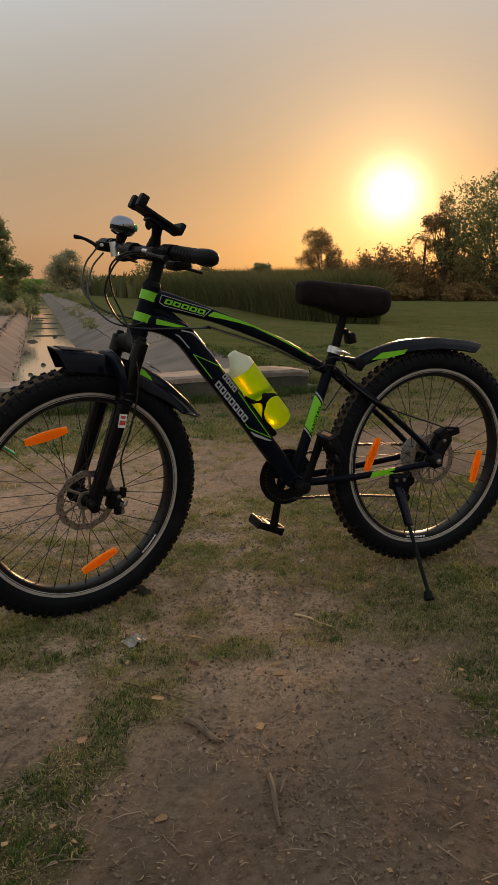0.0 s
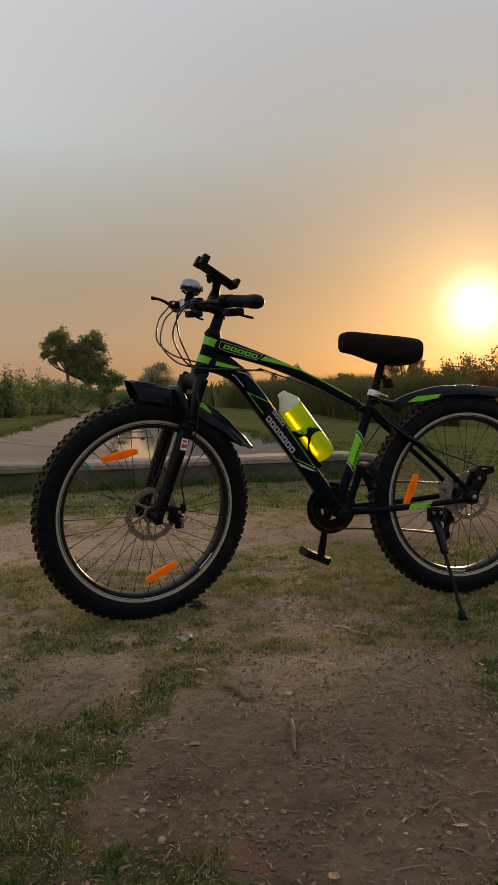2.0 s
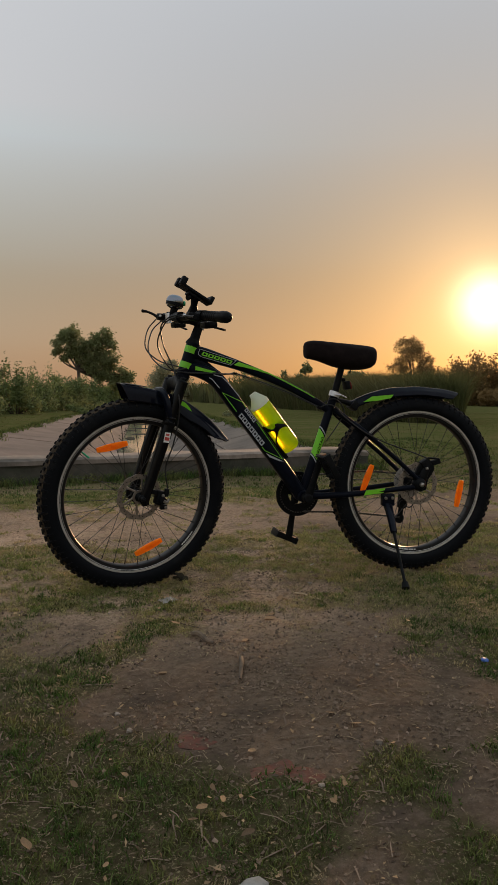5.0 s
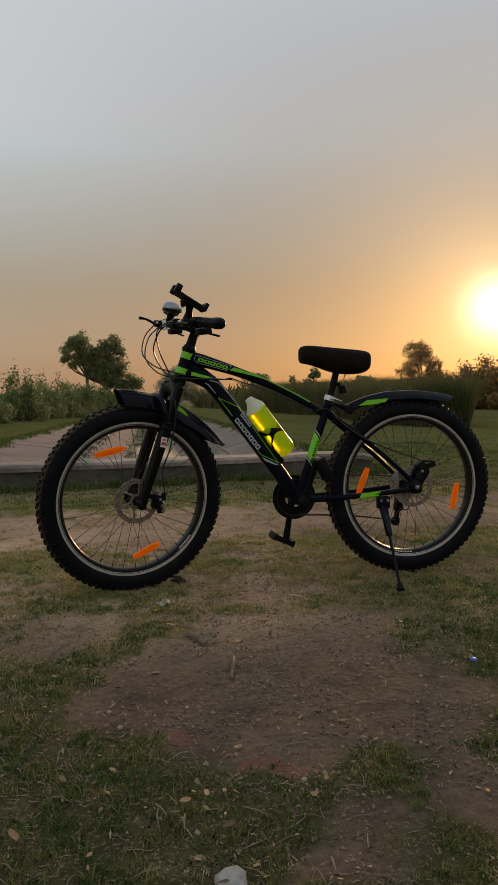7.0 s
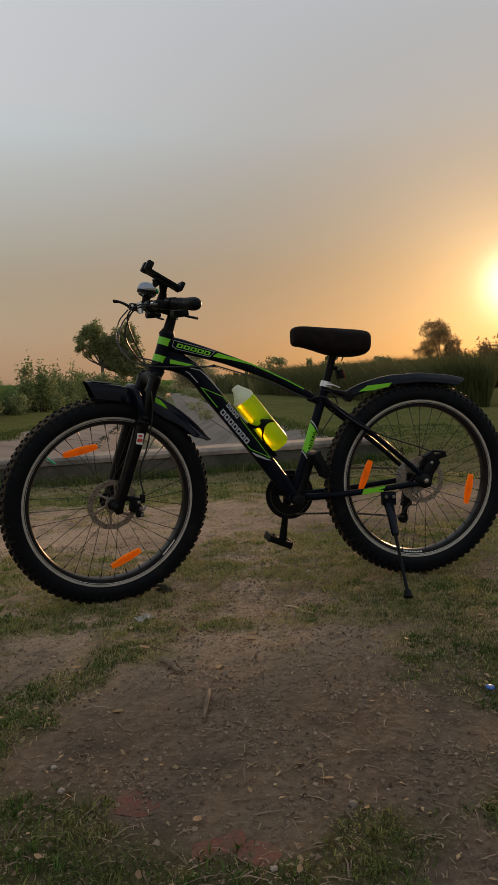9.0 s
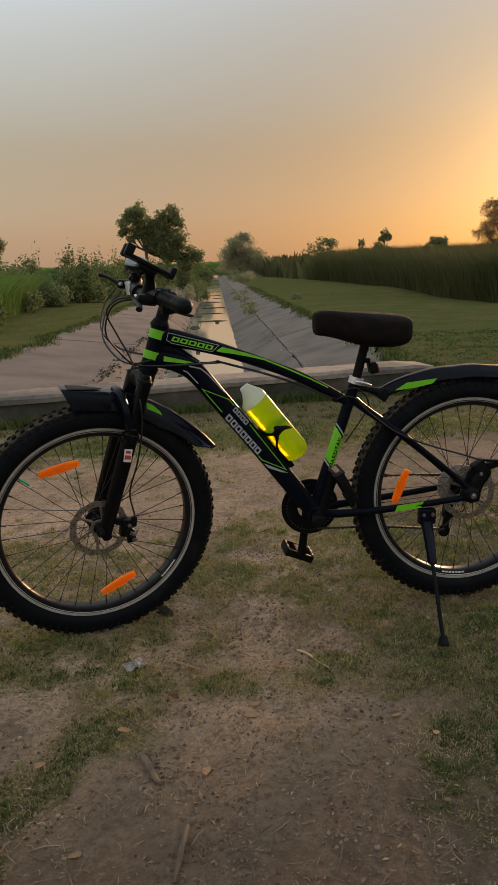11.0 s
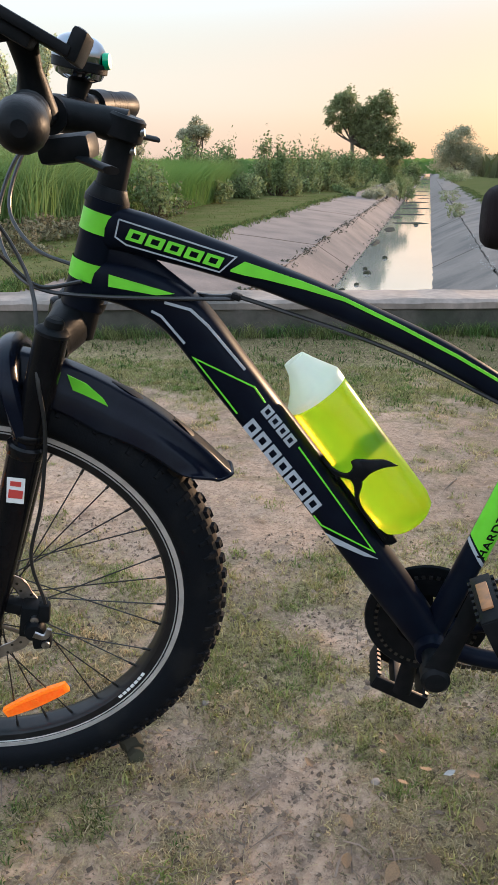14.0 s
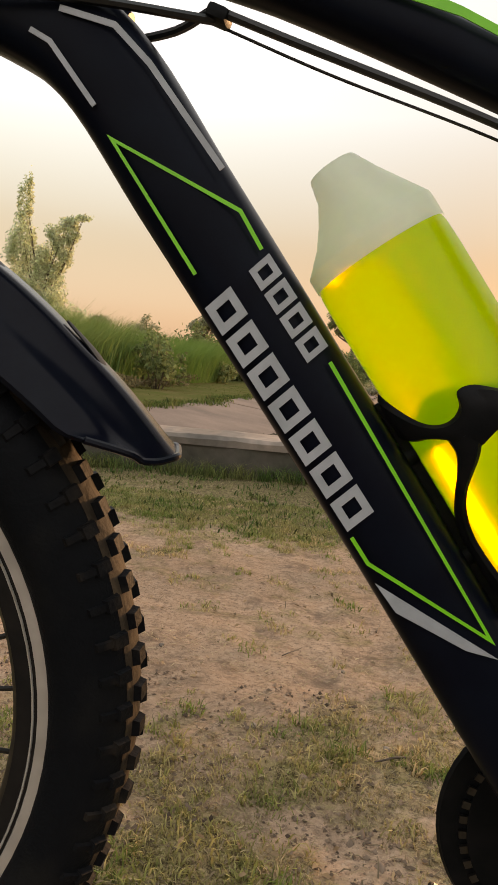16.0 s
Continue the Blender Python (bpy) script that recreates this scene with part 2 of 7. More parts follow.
# Moss and dirt, with the shade on the wall's face mixed in.
M_FACE = material("mossy_shaded_concrete", (0.08, 0.07, 0.057), 0.95, 0, (0.036, 0.038, 0.025), 3.0, (0.38, 0.62), grain=0.4, grain_scale=18, bump=0.5, bump_scale=25)
M_FILM = material("dusty_plastic_film", (0.40, 0.38, 0.35), 0.5, 0, (0.26, 0.245, 0.22), 60, bump=0.3, sheer=0.3)
M_LITTER = material("weathered_stalks", (0.19, 0.145, 0.090), 0.85, 0, (0.12, 0.092, 0.058), 5, island=0.5, spec=0.1)
M_STRAW = material("dry_grass", (0.40, 0.315, 0.185), 0.8, 0, (0.25, 0.205, 0.110), 5, sheer=0.25, island=0.35, spec=0.15)
M_CRUMB = material("soil_crumb", (0.175, 0.124, 0.088), 0.95, 0, (0.085, 0.062, 0.046), 8, island=0.5, spec=0.1)
M_DRYLEAF = material("dry_leaf", (0.29, 0.180, 0.088), 0.7, 0, (0.175, 0.105, 0.056), 30, sheer=0.25, random_shade=0.5)
M_TWIG = material("dry_twig", (0.13, 0.092, 0.06), 0.85, 0, (0.075, 0.055, 0.04), 40, random_shade=0.3)
M_PEBBLE = material("dusty_pebble", (0.22, 0.18, 0.145), 0.9, 0, (0.16, 0.125, 0.10), 60, random_shade=0.35, bump=0.3)
M_STONE = material("grey_white_stone", (0.34, 0.325, 0.30), 0.9, 0, (0.20, 0.19, 0.17), 40, bump=0.6, bump_scale=60)
M_PALE = material("pale_scrap", (0.38, 0.36, 0.33), 0.6, 0, (0.26, 0.24, 0.215), 60, bump=0.3)
M_REDBRICK = material("red_brick", (0.145, 0.060, 0.044), 0.95, 0, (0.11, 0.07, 0.052), 40, bump=0.5, spec=0.1)


def ground_material():
    """Trodden earth with turf: worn patches by shape and noise, fine litter and crumbs."""
    m = bpy.data.materials.new("trodden_earth_and_turf")
    m.use_nodes = True
    nd, ln = m.node_tree.nodes, m.node_tree.links
    b = nd["Principled BSDF"]
    b.inputs["Roughness"].default_value = 0.95
    b.inputs["Specular IOR Level"].default_value = 0.0
    tc = nd.new("ShaderNodeTexCoord")

    def noise_of(scale, detail=6, rough=0.6):
        z = nd.new("ShaderNodeTexNoise")
        z.inputs["Scale"].default_value, z.inputs["Detail"].default_value, z.inputs["Roughness"].default_value = scale, detail, rough
        ln.new(tc.outputs["Object"], z.inputs["Vector"])
        return z.outputs["Fac"]

    def ranged(v, a, z, lo=0.0, hi=1.0):
        r = nd.new("ShaderNodeMapRange")
        for k, val in ((1, a), (2, z), (3, lo), (4, hi)):
            r.inputs[k].default_value = val
        ln.new(v, r.inputs[0])
        return r.outputs[0]

    def mixed(fac, a, z):
        x = nd.new("ShaderNodeMix")
        x.data_type = "RGBA"
        ln.new(fac, x.inputs["Factor"])
        for key, v in (("A", a), ("B", z)):
            if isinstance(v, tuple):
                x.inputs[key].default_value = (*v, 1)
            else:
                ln.new(v, x.inputs[key])
        return x.outputs["Result"]

    at = nd.new("ShaderNodeAttribute")
    at.attribute_name = "turf"
    soil = mixed(ranged(noise_of(2.2), 0.35, 0.65), (0.146, 0.103, 0.069), (0.092, 0.066, 0.046))
    soil = mixed(ranged(noise_of(45, 8, 0.75), 0.38, 0.68), soil, (0.20, 0.147, 0.108))
    soil = mixed(ranged(noise_of(60, 8, 0.85), 0.52, 0.66), soil, (0.075, 0.055, 0.041))
    soil = mixed(ranged(noise_of(5.5, 8, 0.75), 0.50, 0.64), soil, (0.095, 0.070, 0.053))
    soil = mixed(ranged(noise_of(24, 8, 0.8), 0.56, 0.66), soil, (0.11, 0.080, 0.058))
    soil = mixed(ranged(noise_of(130, 5, 0.8), 0.64, 0.70), soil, (0.28, 0.22, 0.16))
    dust = nd.new("ShaderNodeAttribute")
    dust.attribute_name = "dust"
    pale = mixed(ranged(noise_of(40, 9, 0.8), 0.40, 0.62), (0.63, 0.445, 0.31), (0.41, 0.280, 0.186))
    pale = mixed(ranged(noise_of(7, 8, 0.75), 0.52, 0.64), pale, (0.22, 0.155, 0.112))
    pale = mixed(ranged(noise_of(85, 8, 0.85), 0.52, 0.58), pale, (0.225, 0.155, 0.115))
    pale = mixed(ranged(noise_of(150, 5, 0.8), 0.60, 0.66), pale, (0.64, 0.50, 0.385))
    soil = mixed(dust.outputs["Fac"], soil, pale)
    turf = mixed(ranged(noise_of(9, 9, 0.8), 0.42, 0.60), (0.046, 0.054, 0.018), (0.105, 0.088, 0.047))
    dry_turf = mixed(ranged(noise_of(11, 9, 0.8), 0.40, 0.60), (0.32, 0.28, 0.11), (0.55, 0.40, 0.245))
    turf = mixed(dust.outputs["Fac"], turf, dry_turf)
    near = nd.new("ShaderNodeAttribute")
    near.attribute_name = "litter"

    def littered(v):
        t = nd.new("ShaderNodeMath")
        t.operation = "MULTIPLY"
        ln.new(v, t.inputs[0])
        ln.new(near.outputs["Fac"], t.inputs[1])
        return t.outputs[0]

    turf = mixed(littered(ranged(noise_of(70, 8, 0.85), 0.46, 0.58)), turf, (0.06, 0.046, 0.027))
    turf = mixed(littered(ranged(noise_of(110, 6, 0.85), 0.57, 0.66)), turf, (0.42, 0.35, 0.21))
    away = nd.new("ShaderNodeMath")
    away.operation = "SUBTRACT"
    away.inputs[0].default_value = 1.0
    ln.new(near.outputs["Fac"], away.inputs[1])
    lawn = mixed(ranged(noise_of(1.1, 9, 0.75), 0.42, 0.60), (0.084, 0.099, 0.027), (0.140, 0.120, 0.051))
    lawn = mixed(ranged(noise_of(22, 9, 0.8), 0.46, 0.62), lawn, (0.085, 0.085, 0.035))
    turf = mixed(away.outputs[0], turf, lawn)
    f = nd.new("ShaderNodeMath")
    f.operation = "ADD"
    ln.new(at.outputs["Fac"], f.inputs[0])
    ln.new(ranged(noise_of(9, 8, 0.75), 0.25, 0.75, -0.55, 0.55), f.inputs[1])
    grassy = ranged(f.outputs[0], 0.3, 0.7)
    col = mixed(grassy, soil, turf)

    def in_turf(v):
        t = nd.new("ShaderNodeMath")
        t.operation = "MULTIPLY"
        ln.new(littered(v), t.inputs[0])
        ln.new(grassy, t.inputs[1])
        return t.outputs[0]

    col = mixed(in_turf(ranged(noise_of(48, 6, 0.78), 0.53, 0.60, 0.0, 0.85)), col, (0.105, 0.078, 0.048))
    col = mixed(in_turf(ranged(noise_of(85, 6, 0.8), 0.58, 0.66, 0.0, 0.7)), col, (0.55, 0.43, 0.27))
    ln.new(col, b.inputs["Base Color"])
    bp = nd.new("ShaderNodeBump")
    bp.inputs["Strength"].default_value, bp.inputs["Distance"].default_value = 0.65, 0.018
    ln.new(littered(noise_of(34, 12, 0.80)), bp.inputs["Height"])
    ln.new(bp.outputs[0], b.inputs["Normal"])
    return m


M_GROUND = ground_material()


# ---- mesh helpers ----
def mesh_of(name, verts, faces, mat=None, smooth=False):
    me = bpy.data.meshes.new(name)
    me.from_pydata([tuple(v) for v in verts], [], faces)
    if mat:
        me.materials.append(mat)
    if smooth:
        me.polygons.foreach_set("use_smooth", [True] * len(me.polygons))
    me.update()
    return me


def part(name, data, mat, parent, label=""):
    """One mesh object under a thing. data: (verts, faces), a list of those, or a bmesh."""
    if isinstance(data, bmesh.types.BMesh):
        me = bpy.data.meshes.new(name)
        data.to_mesh(me)
        data.free()
        me.materials.append(mat)
    else:
        vs, fs = joined(data) if isinstance(data, list) else data
        me = mesh_of(name, vs, fs, mat)
    me.polygons.foreach_set("use_smooth", [True] * len(me.polygons))
    me.set_sharp_from_angle(angle=radians(38))
    ob = new(name, me)
    if parent:
        ob.parent = parent
    return tagged(ob, label)


def joined(items):
    vs, fs = [], []
    for v, f in items:
        k = len(vs)
        vs += [Vector(p) for p in v]
        fs += [tuple(i + k for i in q) for q in f]
    return vs, fs


def moved(data, m):
    vs, fs = joined(data) if isinstance(data, list) else data
    return [m @ Vector(v) for v in vs], fs


def smooth_path(points, n):
    """Catmull-Rom through the points."""
    ps = [Vector(p) for p in points]
    ps = [2 * ps[0] - ps[1]] + ps + [2 * ps[-1] - ps[-2]]
    out = []
    segs = len(ps) - 3
    for i in range(n + 1):
        u = i / n * segs
        k = min(int(u), segs - 1)
        f = u - k
        a, b, c, d = ps[k:k + 4]
        out.append(0.5 * ((2 * b) + (c - a) * f + (2 * a - 5 * b + 4 * c - d) * f * f + (3 * b - a - 3 * c + d) * f ** 3))
    return out


def sweep(points, radius, seg=10, n=0, side=(0, 1, 0), power=2.0, caps=True):
    """A tube along points. radius: number, or a list of (across, along side) per key point, interpolated; power 2 is round, more is boxier."""
    pts = smooth_path(points, n) if n else [Vector(p) for p in points]
    rr = radius if isinstance(radius, list) else [radius]
    rr = [r if isinstance(r, tuple) else (r, r) for r in rr]
    vs, fs = [], []
    side = Vector(side)
    prev = None
    for i, p in enumerate(pts):
        t = (pts[min(i + 1, len(pts) - 1)] - pts[max(i - 1, 0)]).normalized()
        s = prev if prev is not None else side
        s = (s - t * s.dot(t))
        if s.length < 1e-5:
            s = t.orthogonal()
        s.normalize()
        prev = s
        a = t.cross(s)
        u = i / (len(pts) - 1) * (len(rr) - 1)
        k = min(int(u), len(rr) - 2) if len(rr) > 1 else 0
        f = u - k
        ra = rr[k] if len(rr) == 1 else tuple(rr[k][q] * (1 - f) + rr[k + 1][q] * f for q in (0, 1))
        for j in range(seg):
            an = 2 * math.pi * j / seg
            cx, sx = math.cos(an), math.sin(an)
            cx = math.copysign(abs(cx) ** (2 / power), cx)
            sx = math.copysign(abs(sx) ** (2 / power), sx)
            vs.append(p + a * (cx * ra[0]) + s * (sx * ra[1]))
    for i in range(len(pts) - 1):
        for j in range(seg):
            q = (j + 1) % seg
            fs.append((i * seg + j, i * seg + q, (i + 1) * seg + q, (i + 1) * seg + j))
    if caps:
        fs.append(tuple(reversed(range(seg))))
        fs.append(tuple((len(pts) - 1) * seg + j for j in range(seg)))
    return vs, fs


def ring(centre, profile, seg=64, closed=True):
    """Revolves a profile of (radius, y) about the y axis through centre."""
    vs, fs = [], []
    n = len(profile)
    for i in range(seg):
        a = 2 * math.pi * i / seg
        for r, y in profile:
            vs.append(Vector((centre[0] + r * math.cos(a), centre[1] + y, centre[2] + r * math.sin(a))))
    m = n if closed else n - 1
    for i in range(seg):
        k = (i + 1) % seg
        for j in range(m):
            q = (j + 1) % n
            fs.append((i * n + j, i * n + q, k * n + q, k * n + j))
    return vs, fs


def box(centre, size, m=None, bevel=0.0):
    """A box with chamfered edges."""
    bm = bmesh.new()
    bmesh.ops.create_cube(bm, size=1.0)
    bmesh.ops.scale(bm, vec=size, verts=bm.verts)
    if bevel:
        bmesh.ops.bevel(bm, geom=bm.edges[:], offset=bevel, segments=2, affect="EDGES", profile=0.6)
    vs = [(m @ v.co if m else v.co.copy()) + Vector(centre) for v in bm.verts]
    bm.verts.index_update()
    fs = [tuple(v.index for v in f.verts) for f in bm.faces]
    bm.free()
    return vs, fs


def plate(outline, y, thick):
    """A flat plate with an outline of (x, z), standing at y and as thick as given towards -y."""
    n = len(outline)
    vs = [Vector((x, y, z)) for x, z in outline] + [Vector((x, y - thick, z)) for x, z in outline]
    fs = [tuple(range(n)), tuple(reversed(range(n, 2 * n)))]
    fs += [(i, i + n, (i + 1) % n + n, (i + 1) % n) for i in range(n)]
    return vs, fs


def thing(name, label, category, m=None, group="", kind=""):
    ob = new(name)
    if m is not None:
        ob.matrix_world = m
    return tagged(ob, label, category, group, kind)


# ---- ground, canal and parapet ----
CAN = Vector((0.0895, 0.996, 0)).normalized()
LAT = Vector((CAN.y, -CAN.x, 0))


def at_canal(lat, al, z=0.0):
    p = LAT * lat + CAN * al
    return Vector((p.x, p.y, z))


def skew(lat, al):
    w = max(0.0, min(1.0, (al + 3) / 6)) * max(0.0, min(1.0, (60 - al) / 48))
    return 0.2325 * max(-7.0, min(5.0, lat)) * w


BANK = ((-3.1, 0.0), (-1.62, -0.20), (-1.03, -0.58), (0.17, -0.58), (0.92, -0.22), (1.85, 0.0))


def trench(lat):
    if lat <= BANK[0][0] or lat >= BANK[-1][0]:
        return 0.0
    for (a, za), (b, zb) in zip(BANK, BANK[1:]):
        if a <= lat <= b:
            return za + (zb - za) * (lat - a) / (b - a)


def smooth01(v):
    v = max(0.0, min(1.0, v))
    return v * v * (3 - 2 * v)


PATCHES = ((-0.68, -0.78, 0.15, 0.5), (-0.79, -0.92, 0.10, 0.45), (-0.83, -1.10, 0.10, 0.4), (-0.65, -1.24, 0.11, 0.5), (-0.76, -1.41, 0.17, 0.45), (-0.62, -1.40, 0.13, 0.5), (-0.70, -1.62, 0.18, 0.5),
           (-0.43, -1.55, 0.14, 0.65), (-0.19, -1.46, 0.10, 0.5), (-0.11, -1.42, 0.08, 0.45), (0.34, -0.85, 0.25, 0.55), (-0.17, -1.72, 0.10, 0.55), (0.58, -0.35, 0.25, 0.3), (-0.52, -0.56, 0.12, 0.4),
           (-0.62, -0.66, 0.06, 0.5), (-0.44, -0.57, 0.08, 0.45), (0.24, -0.72, 0.12, 0.4), (0.14, -0.88, 0.06, 0.4), (0.11, -0.36, 0.12, 0.15), (-0.72, 0.05, 0.13, 0.4), (-0.41, 0.0, 0.10, 0.3),
           (-0.16, 0.34, 0.13, 0.45), (0.09, 0.14, 0.12, 0.35), (-0.21, -0.37, 0.09, 0.4), (0.0, -0.40, 0.07, 0.4), (0.18, -0.25, 0.08, 0.15), (0.10, -0.37, 0.07, 0.20),
           (-0.72, -1.05, 0.09, -0.5), (-0.54, -1.62, 0.07, -0.5), (-0.30, -1.66, 0.12, -0.6), (-0.04, -1.54, 0.13, -0.5), (-0.83, -0.48, 0.20, -0.35), (-0.54, -0.80, 0.09, -0.5), (-0.69, -0.42, 0.14, -0.3),
           (-0.09, -0.19, 0.11, -0.45), (-0.12, -0.29, 0.08, -0.4), (0.12, -0.19, 0.09, -0.4), (-0.04, 0.43, 0.10, -0.4), (-0.09, 0.06, 0.10, -0.4), (-0.01, -0.05, 0.10, -0.2))


def turf(x, y):
    """How grassy the ground is: worn in front of the bicycle and along the track behind it, with tufted and bare patches."""
    n1 = noise.noise(Vector((x * 1.3, y * 1.3, 3.1)))
    n2 = noise.noise(Vector((x * 4.0, y * 4.0, 7.7)))
    g = 0.64
    d = math.hypot((x + 0.16 - 0.25 * (y + 0.9)) / 0.56, (y + 0.93) / 0.52)
    g -= 0.70 * (1 - smooth01((d - 0.75) / 0.45))
    d = math.hypot((x + 0.05) / 0.8, (y - 0.1) / 0.45)
    g -= 0.12 * (1 - smooth01((d - 0.6) / 0.8))
    t = abs(y - 1.45 - 0.06 * x) / 0.60
    g -= 0.42 * (1 - smooth01((t - 0.6) / 0.8))
    if y > 2.2:
        g += 0.25 + 0.6 * smooth01((y - 2.4) / 1.2)
    # the worn track that leads away past the reeds
    t = abs(x - 9.6 - 0.66 * (y - 11.6)) / 1.1
    if y > 6:
        g -= 0.75 * (1 - smooth01((t - 0.3) / 0.9)) * (1 - smooth01((y - 26) / 8))
    for bx, by, r, amount in PATCHES:
        if abs(x - bx) < 1.4 * r and abs(y - by) < 1.4 * r:
            g += 0.8 * amount * (1 - smooth01((math.hypot(x - bx, y - by) / r - 0.5) / 0.9))
    n3 = noise.noise(Vector((x * 11.0, y * 11.0, 1.7)))
    return max(0.0, min(1.0, g + 0.28 * n1 + 0.26 * n2 + 0.30 * n3))


def lift(x, y):
    """Height of the trodden ground, with a hollow under the front wheel."""
    z = 0.012 * noise.noise(Vector((x * 2.1, y * 2.1, 0))) + 0.007 * noise.noise(Vector((x * 9, y * 9, 5))) - 0.010 * math.exp(-((x + 0.55) ** 2 + y * y) / 0.10)
    if x * x + y * y < 40:
        z += 0.005 * noise.noise(Vector((x * 23, y * 23, 8)))
    return z


def spread(fine, edge_lo, edge_hi, lo, hi):
    """Coordinates: fine steps between the edges, growing steps outside."""
    out = list(np.arange(edge_lo, edge_hi + 1e-6, fine))
    s, v = fine, edge_hi
    while v < hi:
        s *= 1.22
        v += s
        out.append(v)
    s, v = fine, edge_lo
    while v > lo:
        s *= 1.22
        v -= s
        out.insert(0, v)
    return out


def build_ground():
    lats = sorted(set([round(v, 4) for v in spread(0.026, -2.2, 2.0, -2600, 2600)] + [b[0] for b in BANK]))
    als = spread(0.028, -2.3, 3.9, -900, 3600)
    vs, tv = [], []
    for al in als:
        for lat in lats:
            p = at_canal(lat, al + skew(lat, al))
            far_off = math.hypot(p.x, p.y)
            z = lift(p.x, p.y)
            far = smooth01((far_off - 5) / 20)
            z += far * 0.10 * noise.noise(Vector((p.x * 0.15, p.y * 0.15, 9)))
            if al > 3.66:
                tr = trench(lat)
                if -3.3 < lat < 2.05:
                    z = z * 0.2 + tr - (0.07 if tr < -0.01 else 0.0)
            vs.append((p.x, p.y, z))
            tv.append(turf(p.x, p.y) if far_off < 45 else 0.9)
    w = len(lats)
    fs = [(j * w + i, j * w + i + 1, (j + 1) * w + i + 1, (j + 1) * w + i) for j in range(len(als) - 1) for i in range(w - 1)]
    me = mesh_of("ground", vs, fs, M_GROUND, True)
    a = me.attributes.new("turf", "FLOAT", "POINT")
    a.data.foreach_set("value", tv)
    dv = []
    for v in vs:
        d_ = smooth01((v[1] + 1.05) / 0.9) * (0.75 + 0.5 * noise.noise(Vector((v[0] * 1.7, v[1] * 1.7, 4)))) * (1 - 0.3 * smooth01((v[1] - 0.8) / 0.8)) * (1 - 0.7 * smooth01((v[1] - 2.4) / 1.2)) * (1 - 0.80 * smooth01((v[0] - 0.15) / 0.4) * (1 - 0.6 * smooth01((v[1] - 0.9) / 0.5)))
        dv.append(max(0.0, min(1.0, d_)))
    c = me.attributes.new("dust", "FLOAT", "POINT")
    c.data.foreach_set("value", dv)
    b = me.attributes.new("litter", "FLOAT", "POINT")
    b.data.foreach_set("value", [1 - smooth01((math.hypot(v[0], v[1]) - 3.0) / 6.0) for v in vs])
    return tagged(new("ground", me), "trodden brown earth with patchy short green turf", "ground", kind="structure")


build_ground()

# canal lining: concrete slabs on the slopes, water below
for side, lanes, mat, word in (("west", ((-3.1, 0.0, -1.63, -0.20), (-1.61, -0.205, -1.0, -0.60)), M_SLAB_L, "dusty pinkish"),
                               ("east", ((1.85, 0.0, 0.93, -0.215), (0.91, -0.225, 0.13, -0.60)), M_SLAB_R, "grey weathered")):
    lining = thing("canal_lining_" + side, word + " concrete slabs lining the canal slope", "canal lining", kind="structure")
    for lane in lanes:
        la, za, lb, zb = lane
        al = 3.82
        k = 0
        while al < 330:
            length = 7.5 if al < 40 else 12.0 if al < 90 else 40.0
            steps = 30 if al < 26 else 10
            vs, fs = [], []
            for i in range(steps + 1):
                a_ = al + (length - 0.025) * i / steps
                for c in range(6):
                    u = c / 5
                    jag = 0.0
                    if c in (0, 5):
                        jag = 0.035 * noise.noise(Vector((a_ * 3.1, la * 5 + c, 3))) + 0.03 * noise.noise(Vector((a_ * 9.0, la * 5 + c, 7)))
                    lat = la + (lb - la) * u + jag
                    z = za + (zb - za) * u + 0.008 * noise.noise(Vector((a_ * 0.7, lat * 1.2, 5))) + 0.006 + 0.004 * k % 0.012
                    vs.append(at_canal(lat, a_ + skew(lat, a_), z))
            n_top = len(vs)
            vs += [p - Vector((0, 0, 0.07)) for p in vs]
            for i in range(steps):
                for c in range(5):
                    q = i * 6 + c
                    fs.append((q, q + 1, q + 7, q + 6))
                for c in (0, 5):
                    q = i * 6 + c
                    fs.append((q, q + 6, q + 6 + n_top, q + n_top))
            for i in (0, steps):
                for c in range(5):
                    q = i * 6 + c
                    fs.append((q, q + 1, q + 1 + n_top, q + n_top))
            me_ = mesh_of("slab", vs, fs, mat, True)
            me_.set_sharp_from_angle(angle=radians(40))
            ob = new("slab", me_)
            ob.parent = lining
            al += length
            k += 1

wv, wf = [], []
cuts = [3.7 + i * 1.5 for i in range(30)] + [60, 90, 150, 260, 420]
for i, al in enumerate(cuts):
    for lat in (-1.35, 0.55):
        wv.append(at_canal(lat, al + skew(lat, al), -0.55))
    if i:
        wf.append((2 * i - 2, 2 * i - 1, 2 * i + 1, 2 * i))
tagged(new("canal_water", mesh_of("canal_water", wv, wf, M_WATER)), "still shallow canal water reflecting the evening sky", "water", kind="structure")

